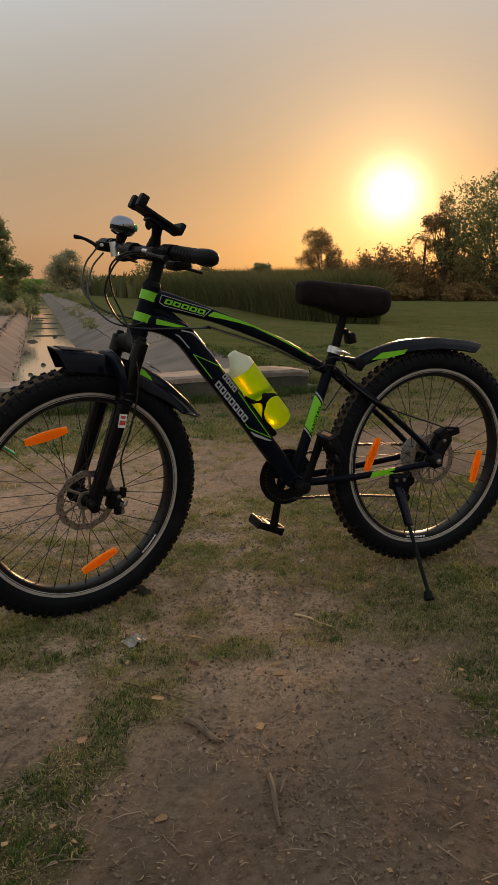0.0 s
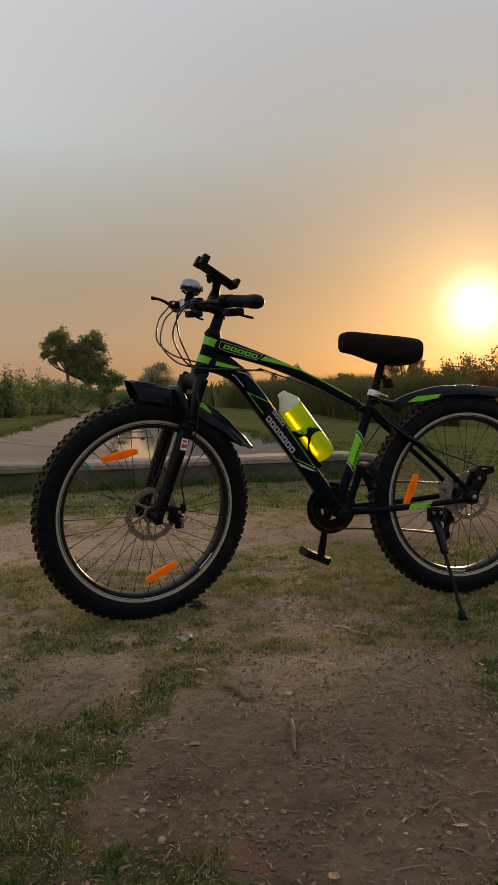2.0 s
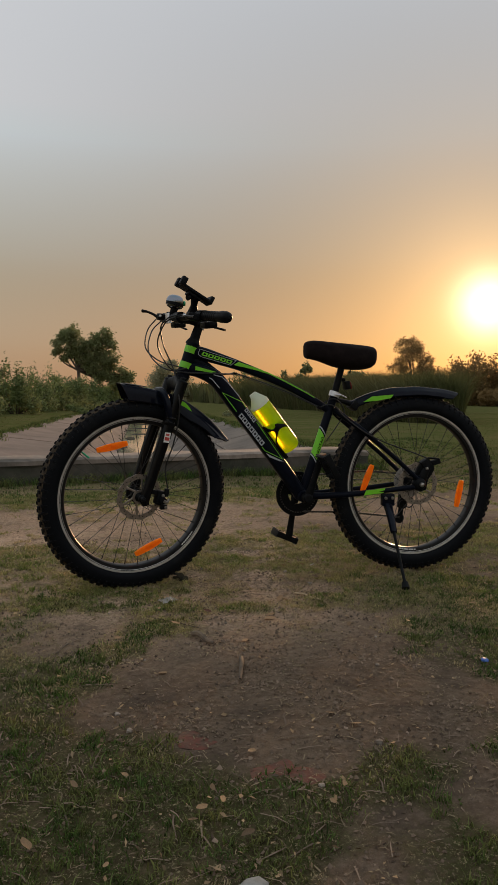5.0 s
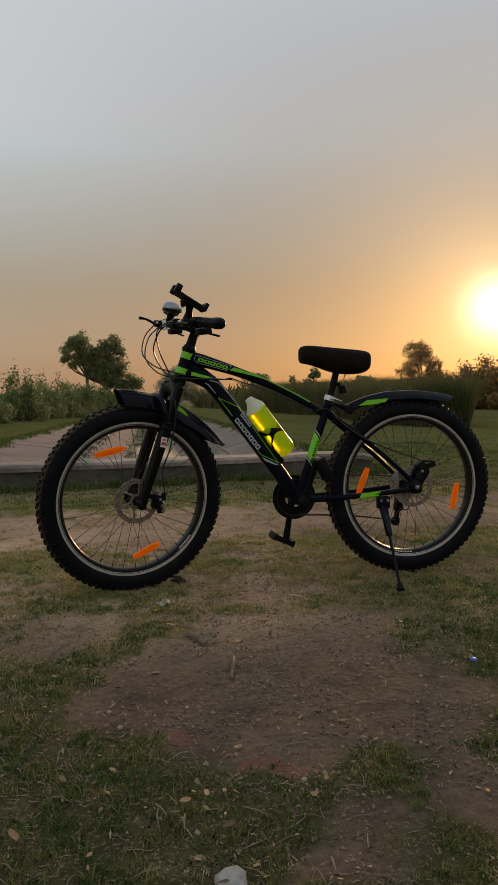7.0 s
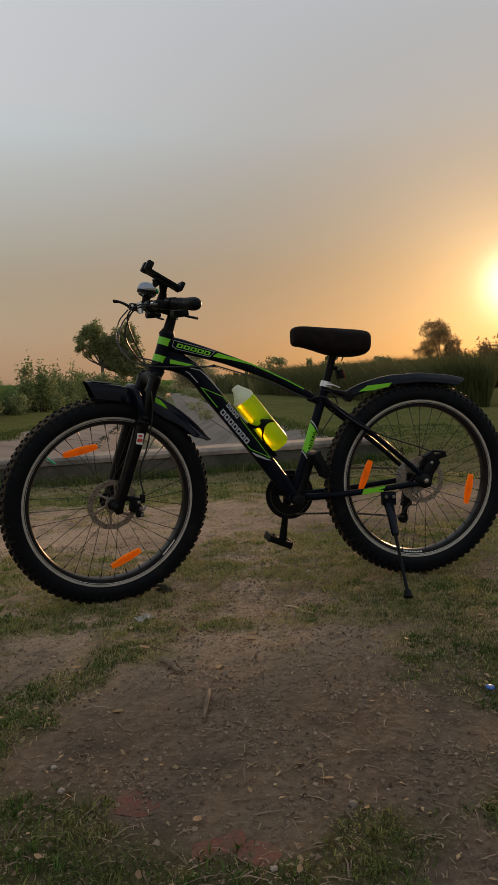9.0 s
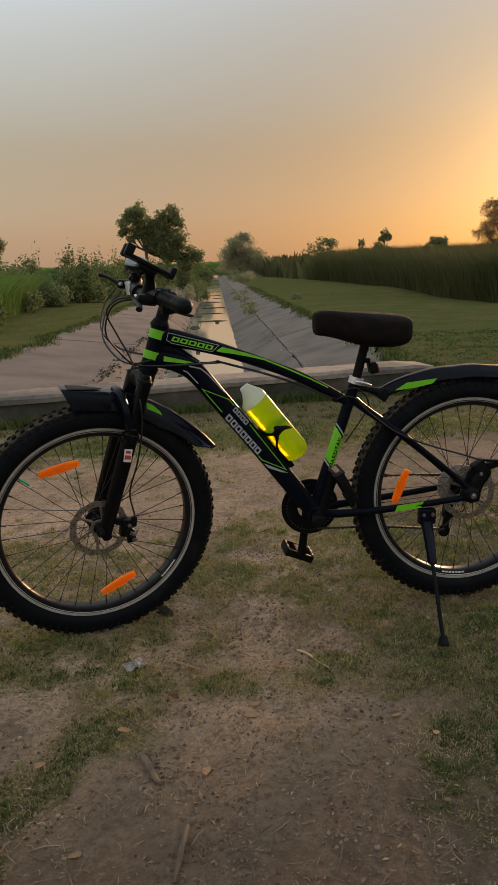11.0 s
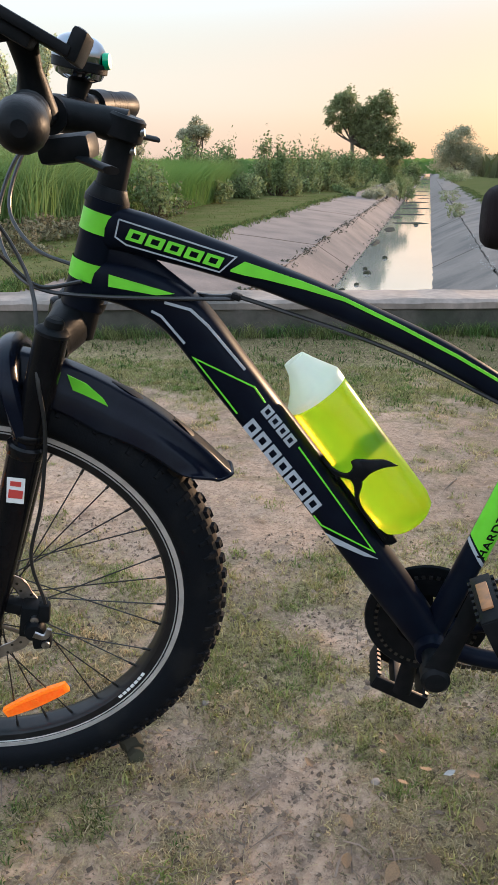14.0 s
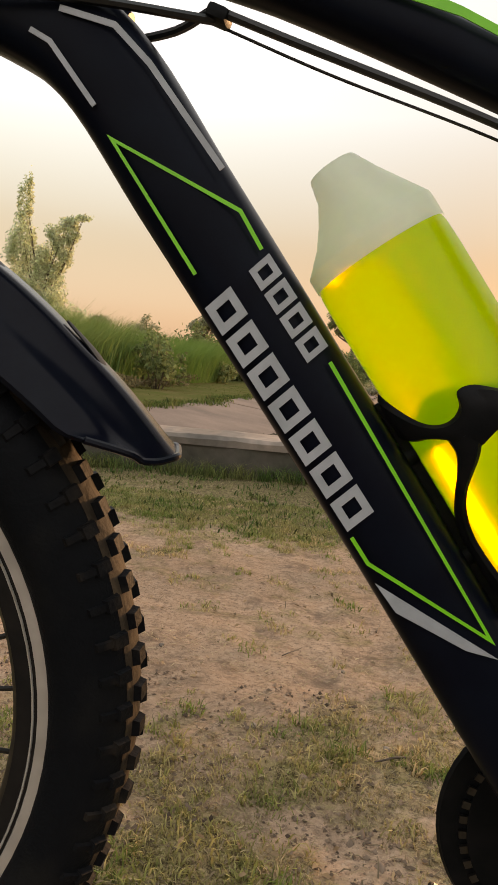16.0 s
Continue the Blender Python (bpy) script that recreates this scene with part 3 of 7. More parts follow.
# low mud bars and drift in the water: lens-shaped, with ragged shores
for al, lat, half, wide in ((15.4, -0.95, 0.10, 0.9), (19.2, -0.85, 0.20, 1.0), (21.8, -0.45, 0.75, 0.45), (24.5, -0.85, 0.18, 0.9), (26.2, -0.45, 0.75, 0.5), (30.5, -0.40, 0.75, 0.6), (33.5, -0.70, 0.4, 0.4), (36.5, -0.40, 0.70, 0.7), (42.0, -0.15, 0.45, 0.5), (47.0, -0.45, 0.7, 0.9), (56.0, -0.40, 0.7, 1.2), (70.0, -0.45, 0.75, 1.6), (90.0, -0.4, 0.7, 2.6), (125.0, -0.4, 0.75, 5.0)):
    vs, fs = [at_canal(lat, al, -0.525)], []
    for r in range(1, 4):
        for i in range(20):
            an = 2 * math.pi * i / 20
            q = r / 3 * (1 + 0.45 * noise.noise(Vector((math.cos(an) * 1.6, math.sin(an) * 1.6, al))) + 0.22 * noise.noise(Vector((math.cos(an) * 5, math.sin(an) * 5, al + 3))))
            vs.append(at_canal(lat + half * q * math.cos(an), al + wide * q * math.sin(an), (-0.533, -0.542, -0.575)[r - 1] + 0.008 * noise.noise(Vector((an * 3, r, al)))))
    fs = [(0, 1 + i, 1 + (i + 1) % 20) for i in range(20)]
    fs += [(1 + r * 20 + i, 1 + (r + 1) * 20 + i, 1 + (r + 1) * 20 + (i + 1) % 20, 1 + r * 20 + (i + 1) % 20) for r in range(2) for i in range(20)]
    tagged(new("mud_bar", mesh_of("mud_bar", vs, fs, M_MUD, True)), "low wet mud bar in the shallow canal", "mud bar", group="mud bars in the canal")
for i, (lat, al, r) in enumerate(((-0.93, 8.6, 0.05), (-0.80, 9.2, 0.035), (-0.75, 10.4, 0.06), (-0.82, 10.9, 0.04), (-0.9, 7.4, 0.03), (0.02, 7.0, 0.03), (-0.6, 12.5, 0.05), (-0.2, 21.0, 0.06))):
    bm = bmesh.new()
    bmesh.ops.create_icosphere(bm, subdivisions=2, radius=r)
    for v in bm.verts:
        v.co *= 1 + 0.35 * noise.noise(v.co * 30 + Vector((i, 0, 0)))
        v.co.z *= 0.7
    ob = part("clod", bm, M_MUD, None, "dark wet clod lying in the shallow canal water")
    tagged(ob, category="clod", group="clods in the canal")
    ob.location = at_canal(lat, al, -0.54)

# parapet of the culvert
WALL = pose(-2.26, 3.10, 0, 0, 0, 10.0)
parapet = thing("parapet_wall", "low weathered concrete parapet beside the canal mouth", "wall", WALL, kind="structure")


def rough_bar(x0, x1, y0, y1, z0, z1, step, amount, seed):
    """A long bar with chipped, uneven edges."""
    nx = max(2, int((x1 - x0) / step))
    vs, fs = [], []
    prof = [(y0, z0), (y0, z1 - 0.02), (y0 + 0.025, z1), (y1 - 0.025, z1), (y1, z1 - 0.02), (y1, z0)]
    for i in range(nx + 1):
        x = x0 + (x1 - x0) * i / nx
        for k, (y, z) in enumerate(prof):
            j = noise.noise(Vector((x * 4 + seed, k * 3.3, 1))) * amount + noise.noise(Vector((x * 17 + seed, k * 5.1, 2))) * amount * 0.5
            e_ = smooth01((x1 - x) / 0.22)
            yc = (y0 + y1) / 2
            vs.append(Vector((x, yc + (y - yc) * (0.86 + 0.14 * e_) + j * (2.0 - 1.0 * e_), z - (0.020 * (1 - e_) if z > 0 else 0) + (j * 0.8 if k in (1, 2, 3, 4) else 0))))
    m = len(prof)
    for i in range(nx):
        for k in range(m - 1):
            fs.append((i * m + k, i * m + k + 1, (i + 1) * m + k + 1, (i + 1) * m + k))
    fs += [tuple(range(m)), tuple(reversed(range(nx * m, nx * m + m)))]
    return vs, fs


part("wall_face", rough_bar(-6.5, 4.36, 0.012, 0.388, -1.0, 0.172, 0.05, 0.022, 11), M_FACE, parapet, "mossy concrete face, darkened for shade")
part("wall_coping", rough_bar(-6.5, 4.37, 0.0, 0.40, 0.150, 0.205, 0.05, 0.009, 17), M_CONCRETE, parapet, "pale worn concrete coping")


# ---- vegetation ----
def fast_mesh(name, verts, faces, mat):
    """A mesh from numpy arrays; faces all of one size."""
    me = bpy.data.meshes.new(name)
    nf, k = faces.shape
    me.vertices.add(len(verts))
    me.vertices.foreach_set("co", verts.astype(np.float32).ravel())
    me.loops.add(nf * k)
    me.loops.foreach_set("vertex_index", faces.astype(np.int32).ravel())
    me.polygons.add(nf)
    me.polygons.foreach_set("loop_start", np.arange(0, nf * k, k, dtype=np.int32))
    me.update(calc_edges=True)
    me.validate()
    me.materials.append(mat)
    return me


def blades(base, height, width, lean, seed):
    """Bent, tapering blades: base (n, 3), height and width (n)."""
    rs = np.random.RandomState(seed)
    n = len(base)
    a = rs.uniform(0, 2 * np.pi, n)
    side = np.stack([np.cos(a), np.sin(a), np.zeros(n)], 1)
    b = rs.uniform(0, 2 * np.pi, n)
    bend = np.stack([np.cos(b), np.sin(b), np.zeros(n)], 1) * (lean * rs.uniform(0.2, 1.0, n) * height)[:, None]
    up = np.zeros((n, 3))
    up[:, 2] = height
    w = width[:, None] * 0.5
    v = np.stack([base - side * w, base + side * w, base + up * 0.55 + bend * 0.35 - side * w * 0.7, base + up * 0.55 + bend * 0.35 + side * w * 0.7, base + up * (1 - 0.25 * lean) + bend], 1)
    k = (np.arange(n) * 5)[:, None]
    f = np.concatenate([k + np.array([[0, 1, 3]]), k + np.array([[0, 3, 2]]), k + np.array([[2, 3, 4]])], 0)
    return v.reshape(-1, 3), f


def leaves(lobes, n, size, seed, shell=0.55, spread_=1.0):
    """Small leaf quads through ellipsoid lobes (x, y, z, rx, ry, rz), denser outside, in uneven clumps."""
    rs = np.random.RandomState(seed)
    vol = np.array([l[3] * l[4] * l[5] for l in lobes]) ** 0.75
    pick = rs.choice(len(lobes), n, p=vol / vol.sum())
    L = np.array(lobes)[pick]
    clumps = rs.normal(size=(len(lobes), 14, 3))
    clumps /= np.linalg.norm(clumps, axis=2, keepdims=True)
    clumps *= rs.uniform(0.35, 0.92, (len(lobes), 14, 1))
    c = clumps[pick, rs.randint(0, 14, n)] * spread_ + rs.normal(size=(n, 3)) * (0.17 * spread_ ** 2)
    d = rs.normal(size=(n, 3))
    d /= np.linalg.norm(d, axis=1, keepdims=True)
    d *= (shell + (1 - shell) * rs.uniform(0, 1, (n, 1))) * 0.9
    c = np.where(rs.uniform(0, 1, (n, 1)) < 0.7, c, d)
    p = L[:, :3] + c * L[:, 3:]
    s = size * rs.uniform(0.5, 1.3, n)[:, None]
    u = rs.normal(size=(n, 3))
    u /= np.linalg.norm(u, axis=1, keepdims=True)
    t = np.cross(u, rs.normal(size=(n, 3)))
    t /= np.linalg.norm(t, axis=1, keepdims=True)
    v = np.stack([p - u * s, p + t * s * 0.45, p + u * s, p - t * s * 0.45], 1).reshape(-1, 3)
    f = (np.arange(n) * 4)[:, None] + np.array([[0, 1, 2, 3]])
    return v, f


def tree(name, x, y, height, width, seed, label, n=5000, leaf=0.12, mat=None, lobes=None, trunk=0.3, group="", girth=1.0, spread_=1.0):
    """A tapered, forked trunk with limbs that reach into leafy lobes."""
    rs = random.Random(seed)
    ob = thing(name, label, "tree", pose(x, y, 0), group)
    if not lobes:
        lobes = []
        for i in range(rs.randint(6, 9)):
            a = rs.uniform(0, 2 * math.pi)
            q = rs.uniform(0.1, 0.36) * width
            zz = rs.uniform(0.42, 0.86) * height
            r = rs.uniform(0.16, 0.30) * width
            lobes.append((q * math.cos(a), q * math.sin(a), min(zz, height - r * 0.8), r, r, r * 0.75))
        lobes.append((0, 0, height * 0.86, width * 0.2, width * 0.2, height * 0.14))
    r0 = (0.018 * height + 0.02) * girth
    fork = (rs.uniform(-0.05, 0.05) * width, 0, height * trunk)
    wood = [sweep([(0, 0, -0.1), (fork[0] * 0.4, 0, fork[2] * 0.5), fork], [r0 * 1.35, r0, r0 * 0.85], 8, 6)]
    for l in lobes:
        mid = Vector(fork).lerp(Vector(l[:3]), 0.5) + Vector((rs.uniform(-1, 1), rs.uniform(-1, 1), -0.4)) * 0.05 * width
        wood.append(sweep([fork, mid, l[:3]], [r0 * 0.6, r0 * 0.35, r0 * 0.12], 6, 6))
        for _ in range(2):
            tip = Vector(l[:3]) + Vector((rs.uniform(-1, 1) * l[3], rs.uniform(-1, 1) * l[4], rs.uniform(-0.3, 1) * l[5])) * 0.8
            wood.append(sweep([mid, mid.lerp(tip, 0.6), tip], [r0 * 0.28, r0 * 0.16, r0 * 0.06], 5))
    part("trunk", wood, M_BARK, ob)
    v, f = leaves(lobes, n, leaf, seed, spread_=spread_)
    crown = new("crown", fast_mesh("crown", v, f, mat or M_LEAF))
    crown.parent = ob
    return ob


def bush(x, y, height, width, seed, label, n=1800, leaf=0.08, mat=None, name="bush", group="", depth=None):
    rs = random.Random(seed)
    ob = thing(name, label, "bush", pose(x, y, 0), group)
    low = height > 1.5
    lobes = []
    for i in range(rs.randint(5, 8)):
        hh = rs.uniform(0.45, 0.95) * height
        lobes.append((rs.uniform(-0.36, 0.36) * width, rs.uniform(-0.36, 0.36) * (depth or width), hh * 0.55, rs.uniform(0.16, 0.26) * width, rs.uniform(0.16, 0.26) * (depth or width), hh * 0.48))
        if low:
            lobes.append((rs.uniform(-0.45, 0.45) * width, rs.uniform(-0.45, 0.1) * (depth or width), height * 0.16, 0.2 * width, 0.2 * (depth or width), height * 0.20))
    stems = [sweep([(l[0] * 0.2, l[1] * 0.2, -0.05), (l[0] * 0.7, l[1] * 0.7, l[2] * 0.6), (l[0], l[1], l[2] + l[5] * 0.6)], [0.012 * height, 0.008 * height, 0.003 * height], 5) for l in lobes]
    part("stem", stems, M_BARK, ob)
    v, f = leaves(lobes, n, leaf, seed)
    crown = new("crown", fast_mesh("crown", v, f, mat or M_BUSH))
    crown.parent = ob
    return ob


tree("tree", -0.35, 45, 5.25, 4.6, 3, "dark green broad tree with two crowns beside the canal", 20000, 0.088, M_LEAF,
     [(-1.05, 0, 3.95, 0.60, 0.6, 0.50), (-0.50, 0.2, 4.75, 0.62, 0.6, 0.50), (-0.10, 0, 4.15, 0.55, 0.5, 0.55), (-1.45, 0, 3.55, 0.32, 0.3, 0.26), (-0.45, 0, 3.45, 0.45, 0.4, 0.42), (-0.95, 0, 3.15, 0.32, 0.3, 0.26), (-0.95, 0, 4.55, 0.40, 0.4, 0.34),
      (1.45, 0, 4.55, 0.62, 0.6, 0.48), (1.05, 0.2, 3.95, 0.66, 0.6, 0.55), (2.00, 0, 4.10, 0.46, 0.4, 0.36), (1.75, 0, 3.25, 0.62, 0.6, 0.55), (1.20, 0, 2.85, 0.62, 0.6, 0.55), (2.10, 0, 2.85, 0.42, 0.4, 0.40), (0.70, 0, 3.30, 0.50, 0.5, 0.45),
      (0.55, 0, 4.05, 0.36, 0.4, 0.34), (1.75, 0, 2.15, 0.62, 0.6, 0.50), (2.65, 0, 2.15, 0.55, 0.5, 0.42), (3.10, 0, 1.95, 0.40, 0.4, 0.38), (1.15, 0, 2.05, 0.50, 0.5, 0.45), (2.30, 0, 1.55, 0.60, 0.5, 0.45), (0.50, 0, 2.45, 0.40, 0.4, 0.34), (0.22, 0, 3.60, 0.42, 0.4, 0.42), (0.05, 0, 3.05, 0.42, 0.4, 0.36), (0.45, 0, 2.95, 0.40, 0.4, 0.40)], 0.46, spread_=1.22)
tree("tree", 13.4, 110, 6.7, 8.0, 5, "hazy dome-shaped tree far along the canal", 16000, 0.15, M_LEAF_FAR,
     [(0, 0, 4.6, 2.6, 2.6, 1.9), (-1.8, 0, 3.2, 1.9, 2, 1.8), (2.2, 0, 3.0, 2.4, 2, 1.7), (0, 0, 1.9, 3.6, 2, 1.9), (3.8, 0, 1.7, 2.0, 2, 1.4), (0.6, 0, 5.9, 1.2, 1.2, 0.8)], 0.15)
tree("tree", 36.2, 110, 6.8, 3.4, 6, "small far tree above the reed bed", 2200, 0.2)
tree("tree", 25.8, 108, 5.7, 6.0, 7, "thin spreading far tree above the reed bed", 1800, 0.2)
tree("tree", 33.0, 112, 5.2, 3.2, 8, "round far tree above the reed bed", 1800, 0.2)
tree("tree", 43.5, 108, 5.4, 4.5, 9, "low round far tree above the reed bed", 2200, 0.2)
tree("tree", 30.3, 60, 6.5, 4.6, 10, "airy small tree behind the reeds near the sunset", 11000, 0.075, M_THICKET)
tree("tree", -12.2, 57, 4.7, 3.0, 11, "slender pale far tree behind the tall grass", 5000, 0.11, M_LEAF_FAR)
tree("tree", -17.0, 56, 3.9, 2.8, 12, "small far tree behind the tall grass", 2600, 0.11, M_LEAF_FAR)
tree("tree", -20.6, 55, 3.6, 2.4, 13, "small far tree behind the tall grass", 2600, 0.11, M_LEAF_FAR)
tree("tree", -6.6, 13.8, 3.9, 2.0, 14, "pale feathery young tree rising from the tall grass", 26000, 0.036, M_LEAF_PALE,
     [(-0.5, 0, 1.6, 0.45, 0.45, 0.7), (-0.48, 0, 2.6, 0.32, 0.35, 0.7), (-0.44, 0, 3.5, 0.16, 0.18, 0.62), (0.1, 0, 1.7, 0.5, 0.4, 0.6), (0.12, 0, 2.3, 0.38, 0.35, 0.5), (0.3, 0, 2.8, 0.28, 0.25, 0.32), (0.52, 0, 3.08, 0.26, 0.2, 0.17), (0.80, 0, 3.22, 0.22, 0.14, 0.09), (0.45, 0, 2.5, 0.22, 0.2, 0.4), (0.60, 0, 2.9, 0.16, 0.16, 0.28), (0.35, 0, 1.2, 0.6, 0.5, 0.45)], girth=0.35)
tree("tree", 42.6, 51.3, 11.2, 11.0, 15, "tall dark tree at the edge of the thicket", 18000, 0.14, None, [(0, 0, 8.6, 3.4, 3, 2.4), (-2.6, 0, 6.8, 2.6, 2.4, 2.4), (2.8, 0, 7.0, 3.0, 2.6, 2.6), (0, -1, 5.0, 4.2, 3, 2.6), (-3.6, 0, 4.4, 2.2, 2, 2.2), (3.8, -1, 4.4, 2.6, 2.2, 2.4), (0, -1.5, 2.4, 4.6, 2.6, 2.4), (0.8, 0, 10.2, 1.8, 1.8, 1.2)])
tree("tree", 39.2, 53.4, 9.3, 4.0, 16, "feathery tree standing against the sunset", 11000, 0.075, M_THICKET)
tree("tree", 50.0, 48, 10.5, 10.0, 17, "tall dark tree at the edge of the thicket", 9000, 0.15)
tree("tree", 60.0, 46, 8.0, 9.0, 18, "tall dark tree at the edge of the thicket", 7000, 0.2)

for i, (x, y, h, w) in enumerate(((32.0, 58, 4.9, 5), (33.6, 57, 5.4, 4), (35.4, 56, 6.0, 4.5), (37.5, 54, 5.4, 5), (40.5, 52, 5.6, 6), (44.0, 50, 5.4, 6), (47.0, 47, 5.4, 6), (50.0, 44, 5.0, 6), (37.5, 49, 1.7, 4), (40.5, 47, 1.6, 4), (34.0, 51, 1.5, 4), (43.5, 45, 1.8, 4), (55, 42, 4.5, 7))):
    bush(x, y, h, w, 40 + i, "dense thicket bush tinted for the sunset glow", 4000, 0.145, M_THICKET, "thicket_bush", "thicket bushes")
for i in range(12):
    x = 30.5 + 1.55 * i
    bush(x, 61.5 - 0.62 * (x - 30.5), 4.9 + 0.16 * i + (0.7 if i % 3 == 1 else 0.0), 4.4, 140 + i, "dense thicket bush tinted for the sunset glow", 3000, 0.155, M_THICKET, "thicket_bush", "thicket bushes")
for i, (x, y, h, w) in enumerate(((-3.0, 27.5, 2.5, 1.7), (-4.4, 25.5, 2.3, 2.2), (-2.6, 31, 2.2, 2.4), (-3.8, 33, 2.1, 2.6), (-2.2, 36, 2.0, 2.6), (-1.2, 40, 2.0, 2.6), (-5.8, 28, 2.2, 2.8), (0.2, 44, 2.2, 2.2), (1.8, 46, 2.0, 2.2), (3.0, 50, 2.0, 2.6), (-5.2, 23, 2.0, 2.4), (-1.9, 33.5, 2.3, 2.2), (-1.0, 37.5, 2.2, 2.4), (-0.5, 41, 2.1, 2.2))):
    bush(x, y, h, w, 60 + i, "leafy green bush along the canal bank", 4800, 0.065, M_BUSH, "bank_bush", "bank bushes")
bush(-3.7, 12.6, 1.25, 1.1, 81, "light leafy shrub before the tall grass", 1500, 0.05, M_BUSH)
bush(-4.6, 14.2, 1.4, 1.3, 82, "light leafy shrub before the tall grass", 1500, 0.05, M_BUSH)
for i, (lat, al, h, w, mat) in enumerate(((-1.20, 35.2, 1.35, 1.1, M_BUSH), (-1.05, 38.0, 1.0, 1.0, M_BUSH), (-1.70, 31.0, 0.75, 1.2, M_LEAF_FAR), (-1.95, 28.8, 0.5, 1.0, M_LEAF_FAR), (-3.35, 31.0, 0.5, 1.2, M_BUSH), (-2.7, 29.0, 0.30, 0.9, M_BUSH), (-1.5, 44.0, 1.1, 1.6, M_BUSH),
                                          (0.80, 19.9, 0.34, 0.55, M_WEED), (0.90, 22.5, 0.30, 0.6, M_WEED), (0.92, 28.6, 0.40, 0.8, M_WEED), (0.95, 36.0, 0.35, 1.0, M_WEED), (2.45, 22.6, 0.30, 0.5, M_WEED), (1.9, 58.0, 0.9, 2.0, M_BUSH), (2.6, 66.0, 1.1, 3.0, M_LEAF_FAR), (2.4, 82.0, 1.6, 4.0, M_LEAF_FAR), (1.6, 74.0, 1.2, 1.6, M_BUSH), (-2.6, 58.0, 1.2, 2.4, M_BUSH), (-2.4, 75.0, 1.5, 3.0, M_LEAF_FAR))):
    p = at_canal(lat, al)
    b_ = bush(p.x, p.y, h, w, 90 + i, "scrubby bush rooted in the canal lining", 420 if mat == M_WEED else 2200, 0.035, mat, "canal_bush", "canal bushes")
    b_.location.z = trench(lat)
for i, (x, y, h, w) in enumerate(((-4.5, 8.0, 0.42, 1.0), (-4.4, 9.3, 0.5, 1.0), (-4.9, 10.6, 0.45, 1.3), (-4.6, 12.4, 0.40, 1.1), (-5.6, 8.6, 0.55, 1.4), (-5.9, 11.6, 0.6, 1.6), (-5.0, 14.6, 0.45, 1.2), (-5.3, 17.0, 0.5, 1.4))):
    bush(x + 0.35, y - 0.2, 0.72 * h, 1.7 * w, 170 + i, "low tangle of dead brown weeds before the tall grass", 2600, 0.032, M_DEAD, "dead_weeds", "dead weeds")


def palm(x, y, height, seed, label):
    """A slim trunk with arching fronds of paired leaflets."""
    q = random.Random(seed)
    ob = thing("palm_tree", label, "palm tree", pose(x, y, 0))
    top = Vector((0.15, 0, height * 0.80))
    part("trunk", sweep([(0, 0, -0.1), (0.05, 0, height * 0.4), top], [0.15, 0.11, 0.09], 8, 10), M_BARK, ob)
    for k in range(11):
        a = 2 * math.pi * k / 11 + q.uniform(-0.2, 0.2)
        out = Vector((math.cos(a), math.sin(a), 0))
        reach, rise = q.uniform(1.1, 1.7), q.uniform(0.2, 1.2)
        spine = smooth_path([top, top + out * reach * 0.4 + Vector((0, 0, rise)), top + out * reach * 0.8 + Vector((0, 0, rise * 0.8)), top + out * reach + Vector((0, 0, rise * 0.8 - 0.55))], 16)
        vs, fs = [], []
        for n_ in range(1, 16):
            c, d = spine[n_], (spine[n_] - spine[n_ - 1]).normalized()
            side = d.cross(Vector((0, 0, 1))).normalized()
            for sg in (-1, 1):
                tip = c + (side * sg * 0.75 + d * 0.5 - Vector((0, 0, 0.35))) * 0.42
                k0 = len(vs)
                vs += [c - d * 0.03, c + d * 0.03, tip + d * 0.01, tip - d * 0.01]
                fs.append((k0, k0 + 1, k0 + 2, k0 + 3))
        stalk = sweep(spine, [0.025, 0.006], 5)
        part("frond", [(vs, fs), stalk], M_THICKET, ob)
    return ob


palm(37.5, 54, 6.3, 201, "small palm with arching fronds against the sunset")
palm(39.6, 54, 8.2, 202, "slender palm with drooping fronds against the sunset")


def inside(x, y, poly):
    hit = np.zeros(len(x), bool)
    j = len(poly) - 1
    for i in range(len(poly)):
        (xi, yi), (xj, yj) = poly[i], poly[j]
        c = ((yi > y) != (yj > y)) & (x < (xj - xi) * (y - yi) / (yj - yi + 1e-12) + xi)
        hit ^= c
        j = i
    return hit


def reed_bed(name, poly, n, h, width, seed, label, near=0.0, mat=None, grow=0.0, ragged=0.45, lean=0.42):
    rs = np.random.RandomState(seed)
    xs, ys = [p[0] for p in poly], [p[1] for p in poly]
    px, py = [], []
    while len(px) < n:
        x = rs.uniform(min(xs), max(xs), n)
        y = min(ys) + (max(ys) - min(ys)) * rs.uniform(0, 1, n) ** (1 + near)
        ok = inside(x, y, poly)
        px += list(x[ok])
        py += list(y[ok])
    base = np.stack([np.array(px[:n]), np.array(py[:n]), np.full(n, -0.03)], 1)
    wave = np.sin(base[:, 0] * 0.9) * np.cos(base[:, 1] * 0.55) * 0.13 + np.sin(base[:, 0] * 3.1 + base[:, 1] * 2.3) * 0.07
    hh = h * (0.84 + wave * 0.55 + (ragged * (rs.uniform(0, 1, n) ** 1.6 * -1 + 0.22)))
    hh *= 1 + grow * np.maximum(0, base[:, 1] - 20)
    v, f = blades(base, hh, width * rs.uniform(0.6, 1.4, n) * (1 + base[:, 1] / 30), lean, seed)
    return tagged(new(name, fast_mesh(name, v, f, mat or M_REED)), label, "reeds", kind="stuff")


